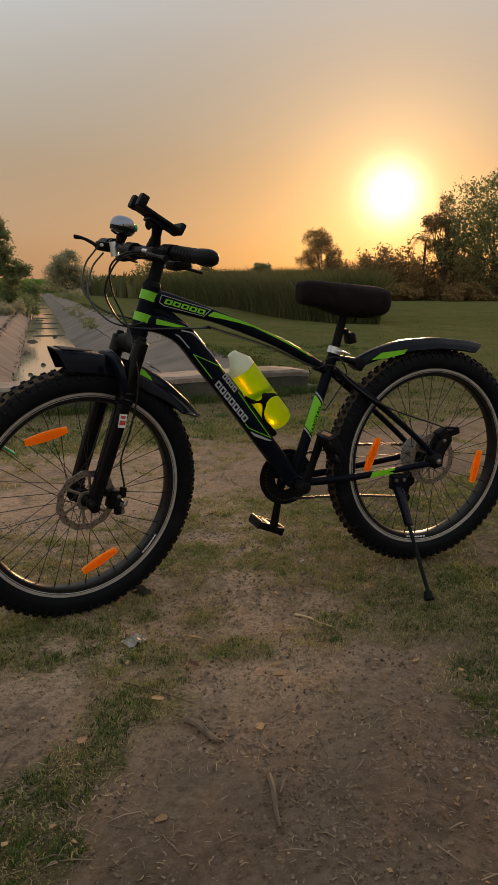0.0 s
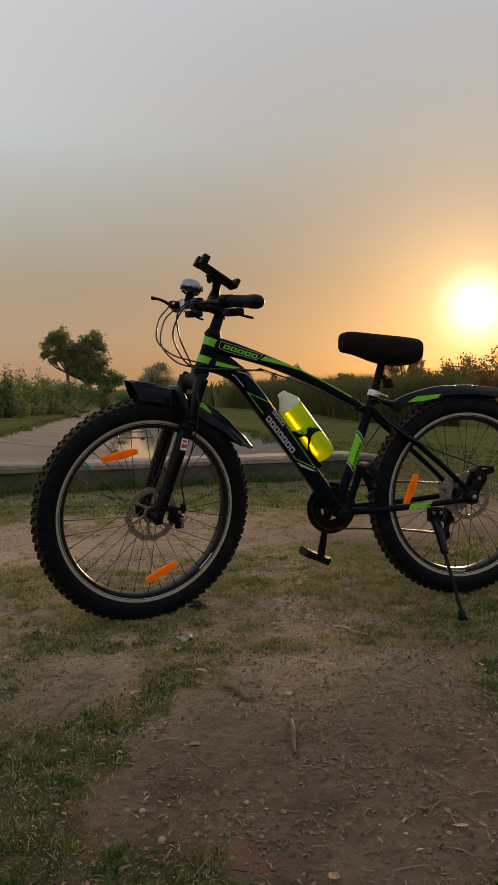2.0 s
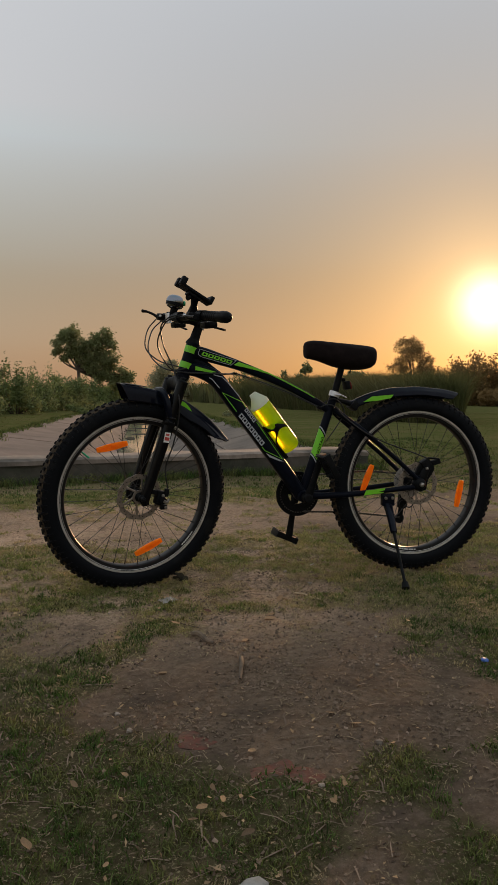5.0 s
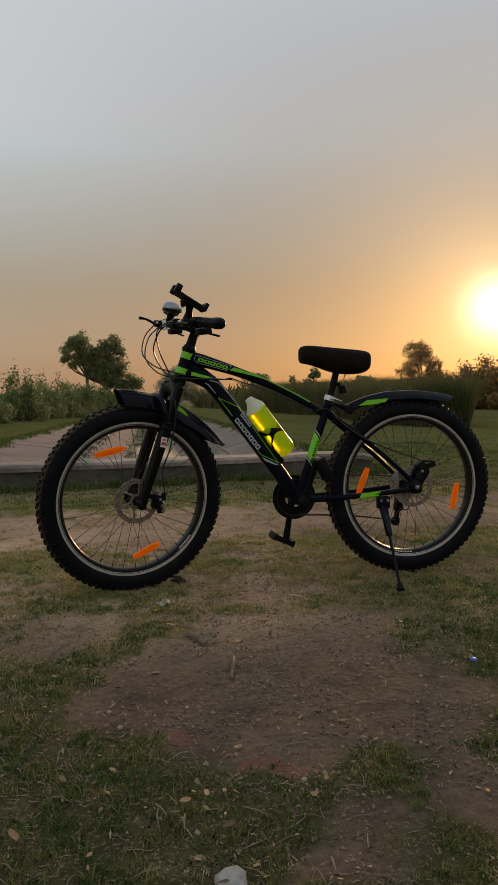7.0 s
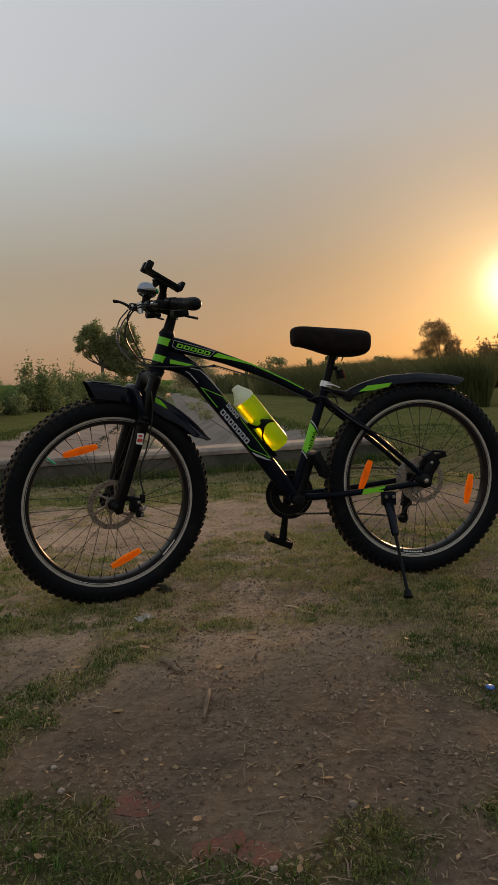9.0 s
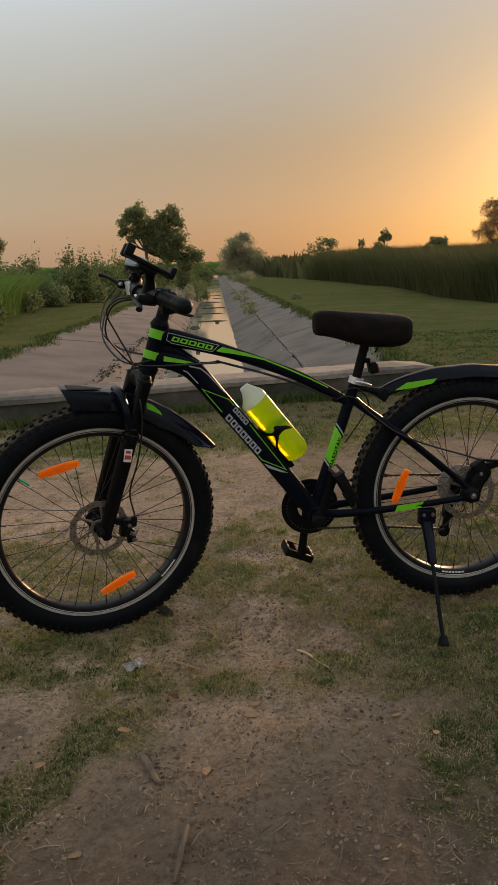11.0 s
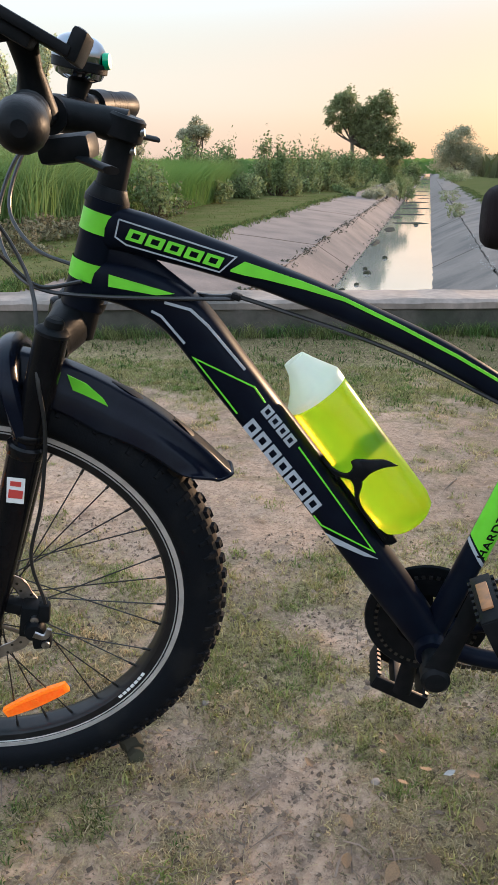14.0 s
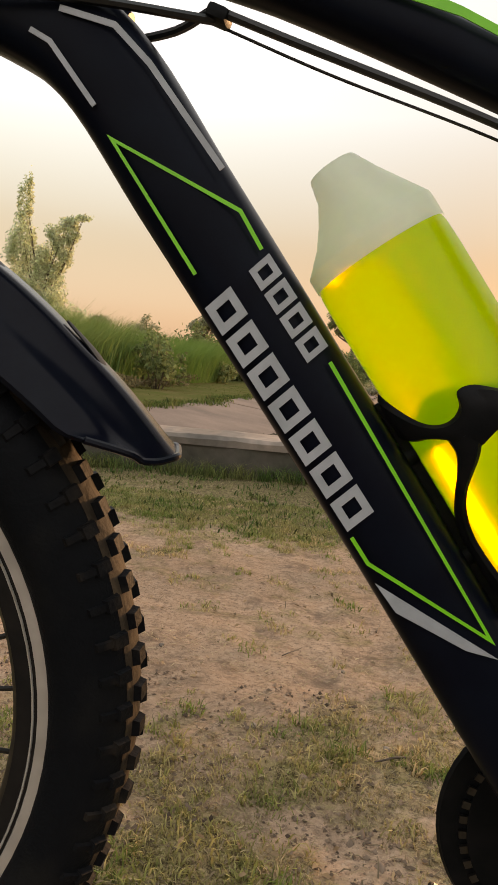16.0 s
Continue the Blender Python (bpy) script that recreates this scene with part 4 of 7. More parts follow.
reed_bed("reed_bed", [(8.3, 15.4), (9.4, 14.8), (11.2, 18.5), (18.5, 33.5), (27, 52), (25, 62), (14, 62), (12.6, 44), (10.0, 26), (9.0, 21)], 72000, 2.05, 0.016, 5, "tall olive green reed bed beside the grassy bank", 0.7, M_REED_DRY, 0.014, 0.52, 0.62)
reed_bed("tall_grass", [(-4.4, 9.0), (-4.3, 13), (-4.2, 18), (-5.4, 24), (-9, 40), (-34, 42), (-30, 14), (-14, 7.9), (-6, 8.1)], 50000, 1.70, 0.015, 6, "tall lush green grass standing beyond the canal bank", 0.6, ragged=0.32, lean=0.62)
reed_bed("tall_grass", [(-4.7, 9.4), (-4.5, 13), (-4.3, 18), (-4.4, 27), (-6.0, 27), (-5.6, 18.5), (-6.4, 11.0), (-15, 10.2), (-15, 8.0), (-6, 8.2)], 64000, 1.62, 0.009, 9, "tall lush green grass standing beyond the canal bank", ragged=0.34, lean=0.70)
reed_bed("far_field", [(14, 62), (32, 60), (60, 100), (110, 150), (60, 190), (22, 190)], 9000, 2.4, 0.22, 7, "hazy far field of tall crops", 0.0, M_REED_DRY, 0.006)
reed_bed("far_woods", [(-120, 190), (140, 190), (140, 215), (-120, 215)], 6000, 4.2, 1.1, 8, "hazy far line of trees at the horizon")


def turf_patch(name, x0, x1, y0, y1, n, hmin, hmax, width, seed, mat, label, want, lean=0.8):
    """Short blades where the ground is grassy (or, dry ones, nearly everywhere)."""
    rs = np.random.RandomState(seed)
    x, y = rs.uniform(x0, x1, n), rs.uniform(y0, y1, n)
    keep = []
    for i in range(n):
        g = turf(x[i], y[i])
        lat = x[i] * LAT.x + y[i] * LAT.y
        al = x[i] * CAN.x + y[i] * CAN.y
        s = al - skew(lat, al)
        if s > 3.35 and -3.15 < lat < 1.95:
            continue
        if 3.35 < s < 3.95 and lat < 1.95:
            continue
        if noise.noise(Vector((x[i] * 6.5, y[i] * 6.5, seed))) * 0.5 + g * 1.15 + rs.uniform(-0.25, 0.25) > want:
            keep.append(i)
    base = np.stack([x[keep], y[keep], np.array([lift(x[i], y[i]) - 0.004 for i in keep])], 1)
    k = len(base)
    h = rs.uniform(hmin, hmax, k) * (0.7 + 0.5 * rs.uniform(0, 1, k))
    v, f = blades(base, h, width * rs.uniform(0.6, 1.4, k), lean, seed)
    return tagged(new(name, fast_mesh(name, v, f, mat)), label, "grass", kind="stuff")


def open_ground(x, y):
    lat = x * LAT.x + y * LAT.y
    al = x * CAN.x + y * CAN.y
    s = al - skew(lat, al)
    return not (3.35 < s < 4.0 and lat < 2.05 or s > 3.35 and -3.15 < lat < 1.95)


def tufts(name, x0, x1, y0, y1, count, per, radius, hmin, hmax, width, seed, mat, label, want, edge=0.0):
    """Grass in tufts: blades that fan out from a common root, where the turf holds."""
    rs = np.random.RandomState(seed)
    bases, hs = [], []
    tries = 0
    while len(bases) < count and tries < count * 12:
        tries += 1
        x, y = rs.uniform(x0, x1), rs.uniform(y0, y1)
        g = turf(x, y) + 0.45 * noise.noise(Vector((x * 8, y * 8, seed))) + 0.25 * noise.noise(Vector((x * 23, y * 23, seed)))
        if edge:
            g -= 1.2 * smooth01(1 - min(x - x0, x1 - x, y - y0, y1 - y) / edge)
        if g + rs.uniform(-0.12, 0.12) < want or not open_ground(x, y):
            continue
        n = int(per * rs.uniform(0.5, 1.5))
        a, r = rs.uniform(0, 2 * np.pi, n), radius * rs.uniform(0.5, 1.4) * np.sqrt(rs.uniform(0, 1, n))
        z = lift(x, y) - 0.003
        bases.append(np.stack([x + r * np.cos(a), y + r * np.sin(a), np.full(n, z)], 1))
        hs.append(rs.uniform(hmin, hmax, n) * rs.uniform(0.6, 1.2))
    base, h = np.concatenate(bases), np.concatenate(hs)
    v, f = blades(base, h, width * rs.uniform(0.6, 1.4, len(base)), 1.1, seed)
    return tagged(new(name, fast_mesh(name, v, f, mat)), label, "grass", kind="stuff")


def straws(name, x0, x1, y0, y1, n, length, width, seed, mat, label):
    """Dry stalks lying flat and crossed on the soil."""
    rs = np.random.RandomState(seed)
    pts = [(x, y) for x, y in zip(rs.uniform(x0, x1, n), rs.uniform(y0, y1, n)) if open_ground(x, y) and noise.noise(Vector((x * 3, y * 3, seed))) > rs.uniform(-0.5, 0.3)]
    c = np.array([(x, y, lift(x, y) + 0.003) for x, y in pts])
    k = len(c)
    a = rs.uniform(0, 2 * np.pi, k)
    ln_ = length * rs.uniform(0.25, 1.2, k) ** 1.5
    d = np.stack([np.cos(a), np.sin(a), rs.uniform(-0.06, 0.16, k)], 1) * ln_[:, None] * 0.5
    s = np.stack([-np.sin(a), np.cos(a), np.zeros(k)], 1) * (width * rs.uniform(0.5, 1.5, k) * 0.5)[:, None]
    bow = np.zeros((k, 3))
    bow[:, 2] = rs.uniform(0, 0.25, k) * ln_ * 0.5
    bow[:, :2] += s[:, :2] * rs.uniform(-2.5, 2.5, (k, 1))
    v = np.stack([c - d - s, c - d + s, c + bow + s, c + bow - s, c + d + s * 0.4, c + d - s * 0.4], 1).reshape(-1, 3)
    q = (np.arange(k) * 6)[:, None]
    f = np.concatenate([q + np.array([[0, 1, 2, 3]]), q + np.array([[3, 2, 4, 5]])], 0)
    return tagged(new(name, fast_mesh(name, v, f, mat)), label, "straw", kind="stuff")


def crumbs(name, x0, x1, y0, y1, n, size, seed, mat, label):
    """Soil crumbs and grit: small uneven octahedra."""
    rs = np.random.RandomState(seed)
    pts = [(x, y) for x, y in zip(rs.uniform(x0, x1, n), rs.uniform(y0, y1, n)) if open_ground(x, y) and turf(x, y) < rs.uniform(0.2, 1.1) and noise.noise(Vector((x * 5, y * 5, 1))) > rs.uniform(-0.4, 0.5)]
    c = np.array([(x, y, lift(x, y) + 0.001) for x, y in pts])
    k = len(c)
    dirs = np.array([(1, 0, 0), (0, 1, 0), (-1, 0, 0), (0, -1, 0), (0, 0, 1), (0, 0, -1)], float)
    s = size * rs.uniform(0.3, 1.0, k) ** 2.2
    v = c[:, None, :] + dirs[None] * (s[:, None, None] * rs.uniform(0.5, 1.3, (k, 6, 1))) + rs.uniform(-0.3, 0.3, (k, 6, 3)) * s[:, None, None]
    t = np.array([(0, 1, 4), (1, 2, 4), (2, 3, 4), (3, 0, 4)])
    f = ((np.arange(k) * 6)[:, None, None] + t[None]).reshape(-1, 3)
    return tagged(new(name, fast_mesh(name, v.reshape(-1, 3), f, mat)), label, "grit", kind="stuff")


def flakes(name, x0, x1, y0, y1, n, size, seed, mat, label):
    """Bits of dead leaf and bark pressed into the turf: small bent four-cornered flakes."""
    rs = np.random.RandomState(seed)
    pts = [(x, y) for x, y in zip(rs.uniform(x0, x1, n), rs.uniform(y0, y1, n)) if open_ground(x, y) and noise.noise(Vector((x * 4, y * 4, seed))) > rs.uniform(-0.6, 0.35)]
    c = np.array([(x, y, lift(x, y) + 0.004 + 0.006 * turf(x, y)) for x, y in pts])
    k = len(c)
    a = rs.uniform(0, 2 * np.pi, k)
    r = size * rs.uniform(0.35, 1.0, k) ** 1.6
    u = np.stack([np.cos(a), np.sin(a), rs.uniform(-0.5, 0.5, k)], 1) * r[:, None]
    w = np.stack([-np.sin(a), np.cos(a), rs.uniform(-0.5, 0.5, k)], 1) * (r * rs.uniform(0.25, 0.7, k))[:, None]
    v = np.stack([c - u, c - w * 0.8 + u * 0.1, c + u, c + w - u * 0.2], 1)
    v[:, 1, 2] += r * 0.3
    f = (np.arange(k) * 4)[:, None] + np.array([[0, 1, 2, 3]])
    return tagged(new(name, fast_mesh(name, v.reshape(-1, 3), f, mat)), label, "leaf litter", kind="stuff")


tufts("short_grass", -2.3, 2.2, -1.0, 0.4, 4200, 14, 0.024, 0.006, 0.018, 0.0023, 21, M_TURF_DRY, "short dry olive grass tufts on the trodden earth", 0.48)
tufts("short_grass", -2.3, 2.2, 0.2, 2.7, 4300, 15, 0.026, 0.010, 0.026, 0.0028, 42, M_TURF_DRY, "dry olive grass tufts beside the worn track", 0.42)
tufts("short_grass", -1.9, 1.6, -2.3, 0.1, 7200, 15, 0.019, 0.008, 0.026, 0.0024, 27, M_GRASS, "short green grass tufts on the trodden earth", 0.62, 0.2)
tufts("fine_grass", -1.0, 0.8, -0.75, 1.1, 3200, 13, 0.014, 0.006, 0.018, 0.0018, 35, M_TURF_DRY, "fine olive grass blades beside the bicycle", 0.46, 0.3)
tufts("fine_grass", -1.4, 1.2, -1.1, 1.2, 4200, 11, 0.018, 0.005, 0.015, 0.0018, 36, M_STRAW, "fine dry grass blades beside the bicycle", 0.44, 0.2)
tufts("short_grass", -2.0, 2.0, -0.4, 2.7, 8000, 14, 0.020, 0.009, 0.028, 0.0027, 38, M_GRASS_MID, "olive green grass patches beside the bicycle", 0.60)
tufts("dry_grass", -0.5, 0.7, -0.85, 0.35, 2600, 12, 0.020, 0.006, 0.018, 0.0019, 44, M_STRAW, "fine straw-coloured grass on the bare earth beside the cranks", 0.16, 0.2)
straws("straw_litter", -1.0, 0.8, -0.8, 1.1, 16000, 0.018, 0.0012, 37, M_STRAW, "fine dry stalks strewn beside the bicycle")
straws("straw_litter", -1.5, 1.1, -1.9, 0.7, 26000, 0.013, 0.0019, 28, M_LITTER, "short bits of dry stalk strewn on the earth")
crumbs("soil_crumbs", -1.4, 1.0, -1.8, 0.9, 60000, 0.0055, 29, M_CRUMB, "fine crumbs of dry brown soil and grit")
tufts("dry_grass", -2.3, 2.2, -2.2, 2.6, 2200, 16, 0.026, 0.004, 0.014, 0.0016, 22, M_STRAW, "dry straw-coloured grass tufts on the earth", 0.28)
straws("straw_litter", -2.2, 2.0, -2.2, 2.2, 9000, 0.034, 0.0015, 25, M_LITTER, "dry stalks and litter lying on the earth")
straws("root_litter", -1.3, 0.9, -1.8, 0.2, 2600, 0.05, 0.0022, 39, M_CLOD, "dark bent bits of root and stalk on the earth")
flakes("leaf_litter", -1.7, 1.4, -1.9, 1.6, 9000, 0.0085, 41, M_FLAKE, "small brown leaf flakes pressed into the turf")
crumbs("soil_clods", -1.5, 1.1, -1.9, 0.6, 9000, 0.0075, 30, M_CLOD, "small dark clods of earth")
crumbs("soil_crumbs", -2.0, 1.8, -2.0, 0.5, 11000, 0.007, 26, M_CRUMB, "crumbs of dry brown soil and grit")
wall_foot = np.random.RandomState(33)
base_ = []
for i in range(1100):
    q = WALL @ Vector((4.42 - 7.5 * wall_foot.uniform(0, 1) ** 1.3, -0.03 - abs(wall_foot.normal()) * 0.07, 0))
    base_.append(np.stack([q.x + wall_foot.normal(size=10) * 0.025, q.y + wall_foot.normal(size=10) * 0.02, np.full(10, -0.01)], 1))
base_ = np.concatenate(base_)
v_, f_ = blades(base_, wall_foot.uniform(0.03, 0.13, len(base_)), np.full(len(base_), 0.004), 0.9, 34)
tagged(new("wall_foot_grass", fast_mesh("wall_foot_grass", v_, f_, M_GRASS)), "longer green grass along the foot of the parapet", "grass", kind="stuff")
tufts("grass_behind", -4.5, 5.0, 2.0, 9.0, 3000, 12, 0.06, 0.015, 0.040, 0.006, 23, M_GRASS, "short green grass towards the canal", 0.50)
turf_patch("grass_bank", -9, 18, 4.0, 30, 45000, 0.012, 0.030, 0.012, 24, M_LAWN, "mown green grass of the canal banks", 0.45)


def crest_grass(name, lat0, seed, label):
    """Overhanging grass along the top edge of the lining."""
    rs = np.random.RandomState(seed)
    bases = []
    for i in range(900):
        al = 4.1 + 40 * rs.uniform(0, 1) ** 1.6
        w = 0.22 * noise.noise(Vector((al * 0.8, seed, 0))) + 0.1 * noise.noise(Vector((al * 2.9, seed, 4)))
        lat = lat0 + w + rs.normal() * 0.08
        p = at_canal(lat, al + skew(lat, al))
        n = 14
        bases.append(np.stack([p.x + rs.normal(size=n) * 0.05, p.y + rs.normal(size=n) * 0.08, np.full(n, trench(lat) + 0.0)], 1))
    base = np.concatenate(bases)
    v, f = blades(base, rs.uniform(0.03, 0.10, len(base)), 0.011 * rs.uniform(0.6, 1.4, len(base)), 0.9, seed)
    return tagged(new(name, fast_mesh(name, v, f, M_GRASS)), label, "grass", kind="stuff")


crest_grass("bank_edge_grass", -3.12, 31, "grass creeping over the edge of the canal lining")
crest_grass("bank_edge_grass", 1.88, 32, "grass creeping over the edge of the canal lining")



def ledge_rubble(name, lat0, al0, al1, n, size, seed, mat, label, wide=0.05):
    """Broken bits lying along the joint of the lining."""
    rs = np.random.RandomState(seed)
    c = []
    for i in range(n):
        al = al0 + (al1 - al0) * rs.uniform(0, 1) ** 1.3
        if noise.noise(Vector((al * 1.1, seed, 0))) + rs.uniform(-0.4, 0.4) < -0.05:
            continue
        lat = lat0 + rs.normal() * wide
        q = at_canal(lat, al + skew(lat, al), trench(lat) + 0.012)
        c.append((q.x, q.y, q.z))
    c = np.array(c)
    k = len(c)
    dirs = np.array([(1, 0, 0), (0, 1, 0), (-1, 0, 0), (0, -1, 0), (0, 0, 1), (0, 0, -1)], float)
    r = size * rs.uniform(0.3, 1.0, k) ** 2
    v = c[:, None, :] + dirs[None] * (r[:, None, None] * rs.uniform(0.5, 1.4, (k, 6, 1))) + rs.uniform(-0.3, 0.3, (k, 6, 3)) * r[:, None, None]
    t = np.array([(0, 1, 4), (1, 2, 4), (2, 3, 4), (3, 0, 4)])
    f = ((np.arange(k) * 6)[:, None, None] + t[None]).reshape(-1, 3)
    return tagged(new(name, fast_mesh(name, v.reshape(-1, 3), f, mat)), label, "rubble", kind="stuff")


ledge_rubble("ledge_rubble", -1.62, 4.5, 34, 2400, 0.026, 51, M_MUD, "dark rubble and roots along the joint of the lining")
ledge_rubble("ledge_rubble", 0.92, 4.5, 14, 900, 0.010, 52, M_PALE, "pale crumbled mortar along the joint of the lining", 0.06)
ledge_rubble("shore_mud", -1.05, 5.0, 40, 1200, 0.03, 53, M_MUD, "dark wet mud along the water's edge", 0.05)

# ---- bicycle ----
LEAN = 0.5
bike = thing("bicycle", "black mountain bicycle with lime green accents on its kickstand", "bicycle", pose(0, 0.0234, 0, LEAN, 0, 0))
HUB_Z = 0.342
HUB_F, HUB_R = Vector((-0.547, -0.014, HUB_Z)), Vector((0.579, -0.006, 0.3555))
HEAD_TOP, HEAD_LOW = Vector((-0.323, 0, 0.900)), Vector((-0.366, 0, 0.772))
AXIS = (HEAD_TOP - HEAD_LOW).normalized()
STEER = Matrix.Translation(HEAD_TOP) @ Matrix.Rotation(radians(15), 4, AXIS) @ Matrix.Translation(-HEAD_TOP)
# the bar sits a little askew and tilted on the fork
PIVOT = Vector((-0.378, 0, 0.993))
BAR = Matrix.Translation(HEAD_TOP) @ Matrix.Rotation(radians(10), 4, AXIS) @ Matrix.Translation(-HEAD_TOP) @ Matrix.Translation(PIVOT) @ Matrix.Rotation(radians(1.7), 4, "X") @ Matrix.Translation(-PIVOT)
IDENT = Matrix.Identity(4)


def under_axis(z):
    """The point of the steering axis at that height."""
    return HEAD_TOP + AXIS * ((z - HEAD_TOP.z) / AXIS.z)


def turned_box(centre, size, angle, bevel=0.002, axis="Y"):
    return box(centre, size, Matrix.Rotation(radians(angle), 4, axis), bevel)


def wheel(name, hub, turn, label, spin):
    """Wheel built in place: hub, rim, tyre with tread, spokes, brake disc and reflectors."""
    hb = [ring(hub, [(0.012, -0.05), (0.016, -0.046), (0.016, -0.032), (0.027, -0.030), (0.027, -0.026), (0.015, -0.022), (0.014, 0.022), (0.027, 0.026), (0.027, 0.030), (0.012, 0.046), (0.006, 0.05), (0.006, -0.055)], 24)]
    w = part(name, moved(hb, turn), M_BLACK, bike, label)
    a = []
    for i in range(33):
        t = radians(-150 + 300 * i / 32)
        a.append((0.3180 + 0.0350 * math.cos(t) + 0.0035 * max(0.0, -math.cos(t)), 0.0345 * math.sin(t) + math.copysign(0.005, math.sin(t)) * max(0.0, -math.cos(t))))
    part("tyre", moved(ring(hub, a, 96), turn), M_RUBBER, w, "black knobbly rubber tyre")
    crown_ = [(0.3180 + 0.0354 * math.cos(radians(t)), 0.0349 * math.sin(radians(t))) for t in range(-40, 41, 8)]
    part("tread_base", moved(ring(hub, crown_, 96, False), turn), M_TREAD, w, "dusty rubber between the knobs, browned for low sun")
    rim = [(0.2650, -0.008), (0.2662, -0.0155), (0.2692, -0.0194), (0.2765, -0.0205), (0.2785, -0.0208), (0.2935, -0.0214), (0.2935, 0.0214), (0.2785, 0.0208), (0.2765, 0.0205), (0.2692, 0.0194), (0.2662, 0.0155), (0.2650, 0.008)]
    r_ = part("rim", moved(ring(hub, rim, 96), turn), M_RIM, w, "black double-wall rim")
    for s in (-1, 1):
        for r0, r1 in ((0.2794, 0.2816), (0.2834, 0.2918)):
            part("brake_track", moved(ring(hub, [(r0, s * 0.0202), (r0 + 0.0006, s * 0.0220), (r1 - 0.0006, s * 0.0224), (r1, s * 0.0206)], 96), turn), M_TRACK, r_, "satin machined rim edge")
    tread = []
    LUGS = ((17, 0.0012, (0.013, 0.013, 0.0078), 0.30), (46, 0.0010, (0.0105, 0.0125, 0.0070), 0.0), (63, 0.0006, (0.0060, 0.0140, 0.0036), 0.0))
    for i in range(80):
        for side in (-1, 1):
            for ang, proud, size, off in LUGS:
                q = 2 * math.pi * (i + off + (0.5 if side > 0 else 0.0)) / 80 + spin
                t = radians(side * ang)
                tilt = Matrix.Rotation(-q + math.pi / 2, 4, "Y") @ Matrix.Rotation(-t, 4, "X")
                v, f = box((0, 0, 0), size, None, 0)
                v = [Vector((p.x * (0.82 if p.z > 0 else 1.05), p.y * (0.86 if p.z > 0 else 1.05), p.z)) for p in v]
                rr, y = 0.3180 + (0.0350 + proud) * math.cos(t), (0.0345 + proud) * math.sin(t)
                c = hub + Vector((rr * math.cos(q), y, rr * math.sin(q)))
                tread.append(([c + tilt @ p for p in v], f))
    me = part("tread", moved(tread, turn), M_KNOB, w, "dusty rubber tread knobs")
    me["kind"] = "stuff"
    for i in range(36):
        side = -1 if i % 2 else 1
        an = 2 * math.pi * i / 36 + spin
        off = radians(62) * (1 if (i // 2) % 2 else -1)
        p0 = hub + Vector((0.026 * math.cos(an + off), side * 0.029, 0.026 * math.sin(an + off)))
        p1 = hub + Vector((0.267 * math.cos(an), side * 0.004, 0.267 * math.sin(an)))
        tip = p1.lerp(p0, 0.06)
        part("spoke", moved([sweep([p0, tip], 0.0011, 5), sweep([tip, p1], 0.0021, 6)], turn), M_SPOKE, w)
    # brake disc on the near side
    y = -0.043
    disc = []
    n = 72
    vs, fs = [], []
    for i in range(n):
        an = 2 * math.pi * i / n
        wob = 0.0018 * math.sin(an * 12)
        for rr in (0.066 + wob * 0.6, 0.0845 + wob):
            for yy in (y - 0.001, y + 0.001):
                vs.append(hub + Vector((rr * math.cos(an), yy, rr * math.sin(an))))
    for i in range(n):
        a0, b0 = i * 4, ((i + 1) % n) * 4
        fs += [(a0, a0 + 2, b0 + 2, b0), (a0 + 1, b0 + 1, b0 + 3, a0 + 3), (a0, b0, b0 + 1, a0 + 1), (a0 + 2, a0 + 3, b0 + 3, b0 + 2)]
    disc.append((vs, fs))
    for i in range(6):
        an = i * math.pi / 3 + spin
        p = [hub + Vector((rr * math.cos(an + d), y, rr * math.sin(an + d))) for rr, d in ((0.022, 0.0), (0.045, 0.28), (0.068, 0.36))]
        disc.append(sweep(p, [(0.0045, 0.001), (0.0035, 0.001), (0.0045, 0.001)], 6, 5))
    disc.append(ring(hub, [(0.018, y - 0.002), (0.026, y - 0.002), (0.026, y + 0.002), (0.018, y + 0.002)], 30))
    d_ = part("brake_disc", moved(disc, turn), M_DISC, w, "drilled steel brake disc")
    holes = []
    for i in range(36):
        an = 2 * math.pi * i / 36
        rr = 0.0705 + 0.0045 * (i % 3)
        c = hub + Vector((rr * math.cos(an), 0, rr * math.sin(an)))
        holes.append(ring(c, [(0.0001, y - 0.0014), (0.0022, y - 0.0014), (0.0022, y + 0.0014), (0.0001, y + 0.0014)], 8))
    part("disc_hole", moved(holes, turn), M_SPOKE, d_)
    return w


def reflector(wheel_ob, hub, turn, angle, along, length, y=-0.014):
    """A long amber reflector clipped across the spokes: angle of its middle, and the tilt of its length."""
    c = hub + Vector((0.207 * math.cos(radians(angle)), y, 0.207 * math.sin(radians(angle))))
    m = Matrix.Translation(c) @ Matrix.Rotation(radians(-along), 4, "Y")
    out = []
    for i in range(15):
        t = -1 + 2 * i / 14
        out.append((t * length / 2, 0.0125 - 0.0045 * t * t))
    outline = out + [(x, -z) for x, z in reversed(out)]
    v, f = plate(outline, 0.004, 0.008)
    r = part("reflector", moved(moved((v, f), m), turn), M_REFLECT, wheel_ob, "translucent orange spoke reflector")
    v2, f2 = plate([(x * 0.9, z * 0.62) for x, z in outline], -0.004, 0.0022)
    part("lens_face", moved(moved((v2, f2), m), turn), M_REFLECT, r)
    part("clip", moved(moved([ring((0, 0, 0), [(0.0005, -0.008), (0.005, -0.0078), (0.005, 0.006), (0.0005, 0.006)], 12)], m), turn), M_REFLECT, r)


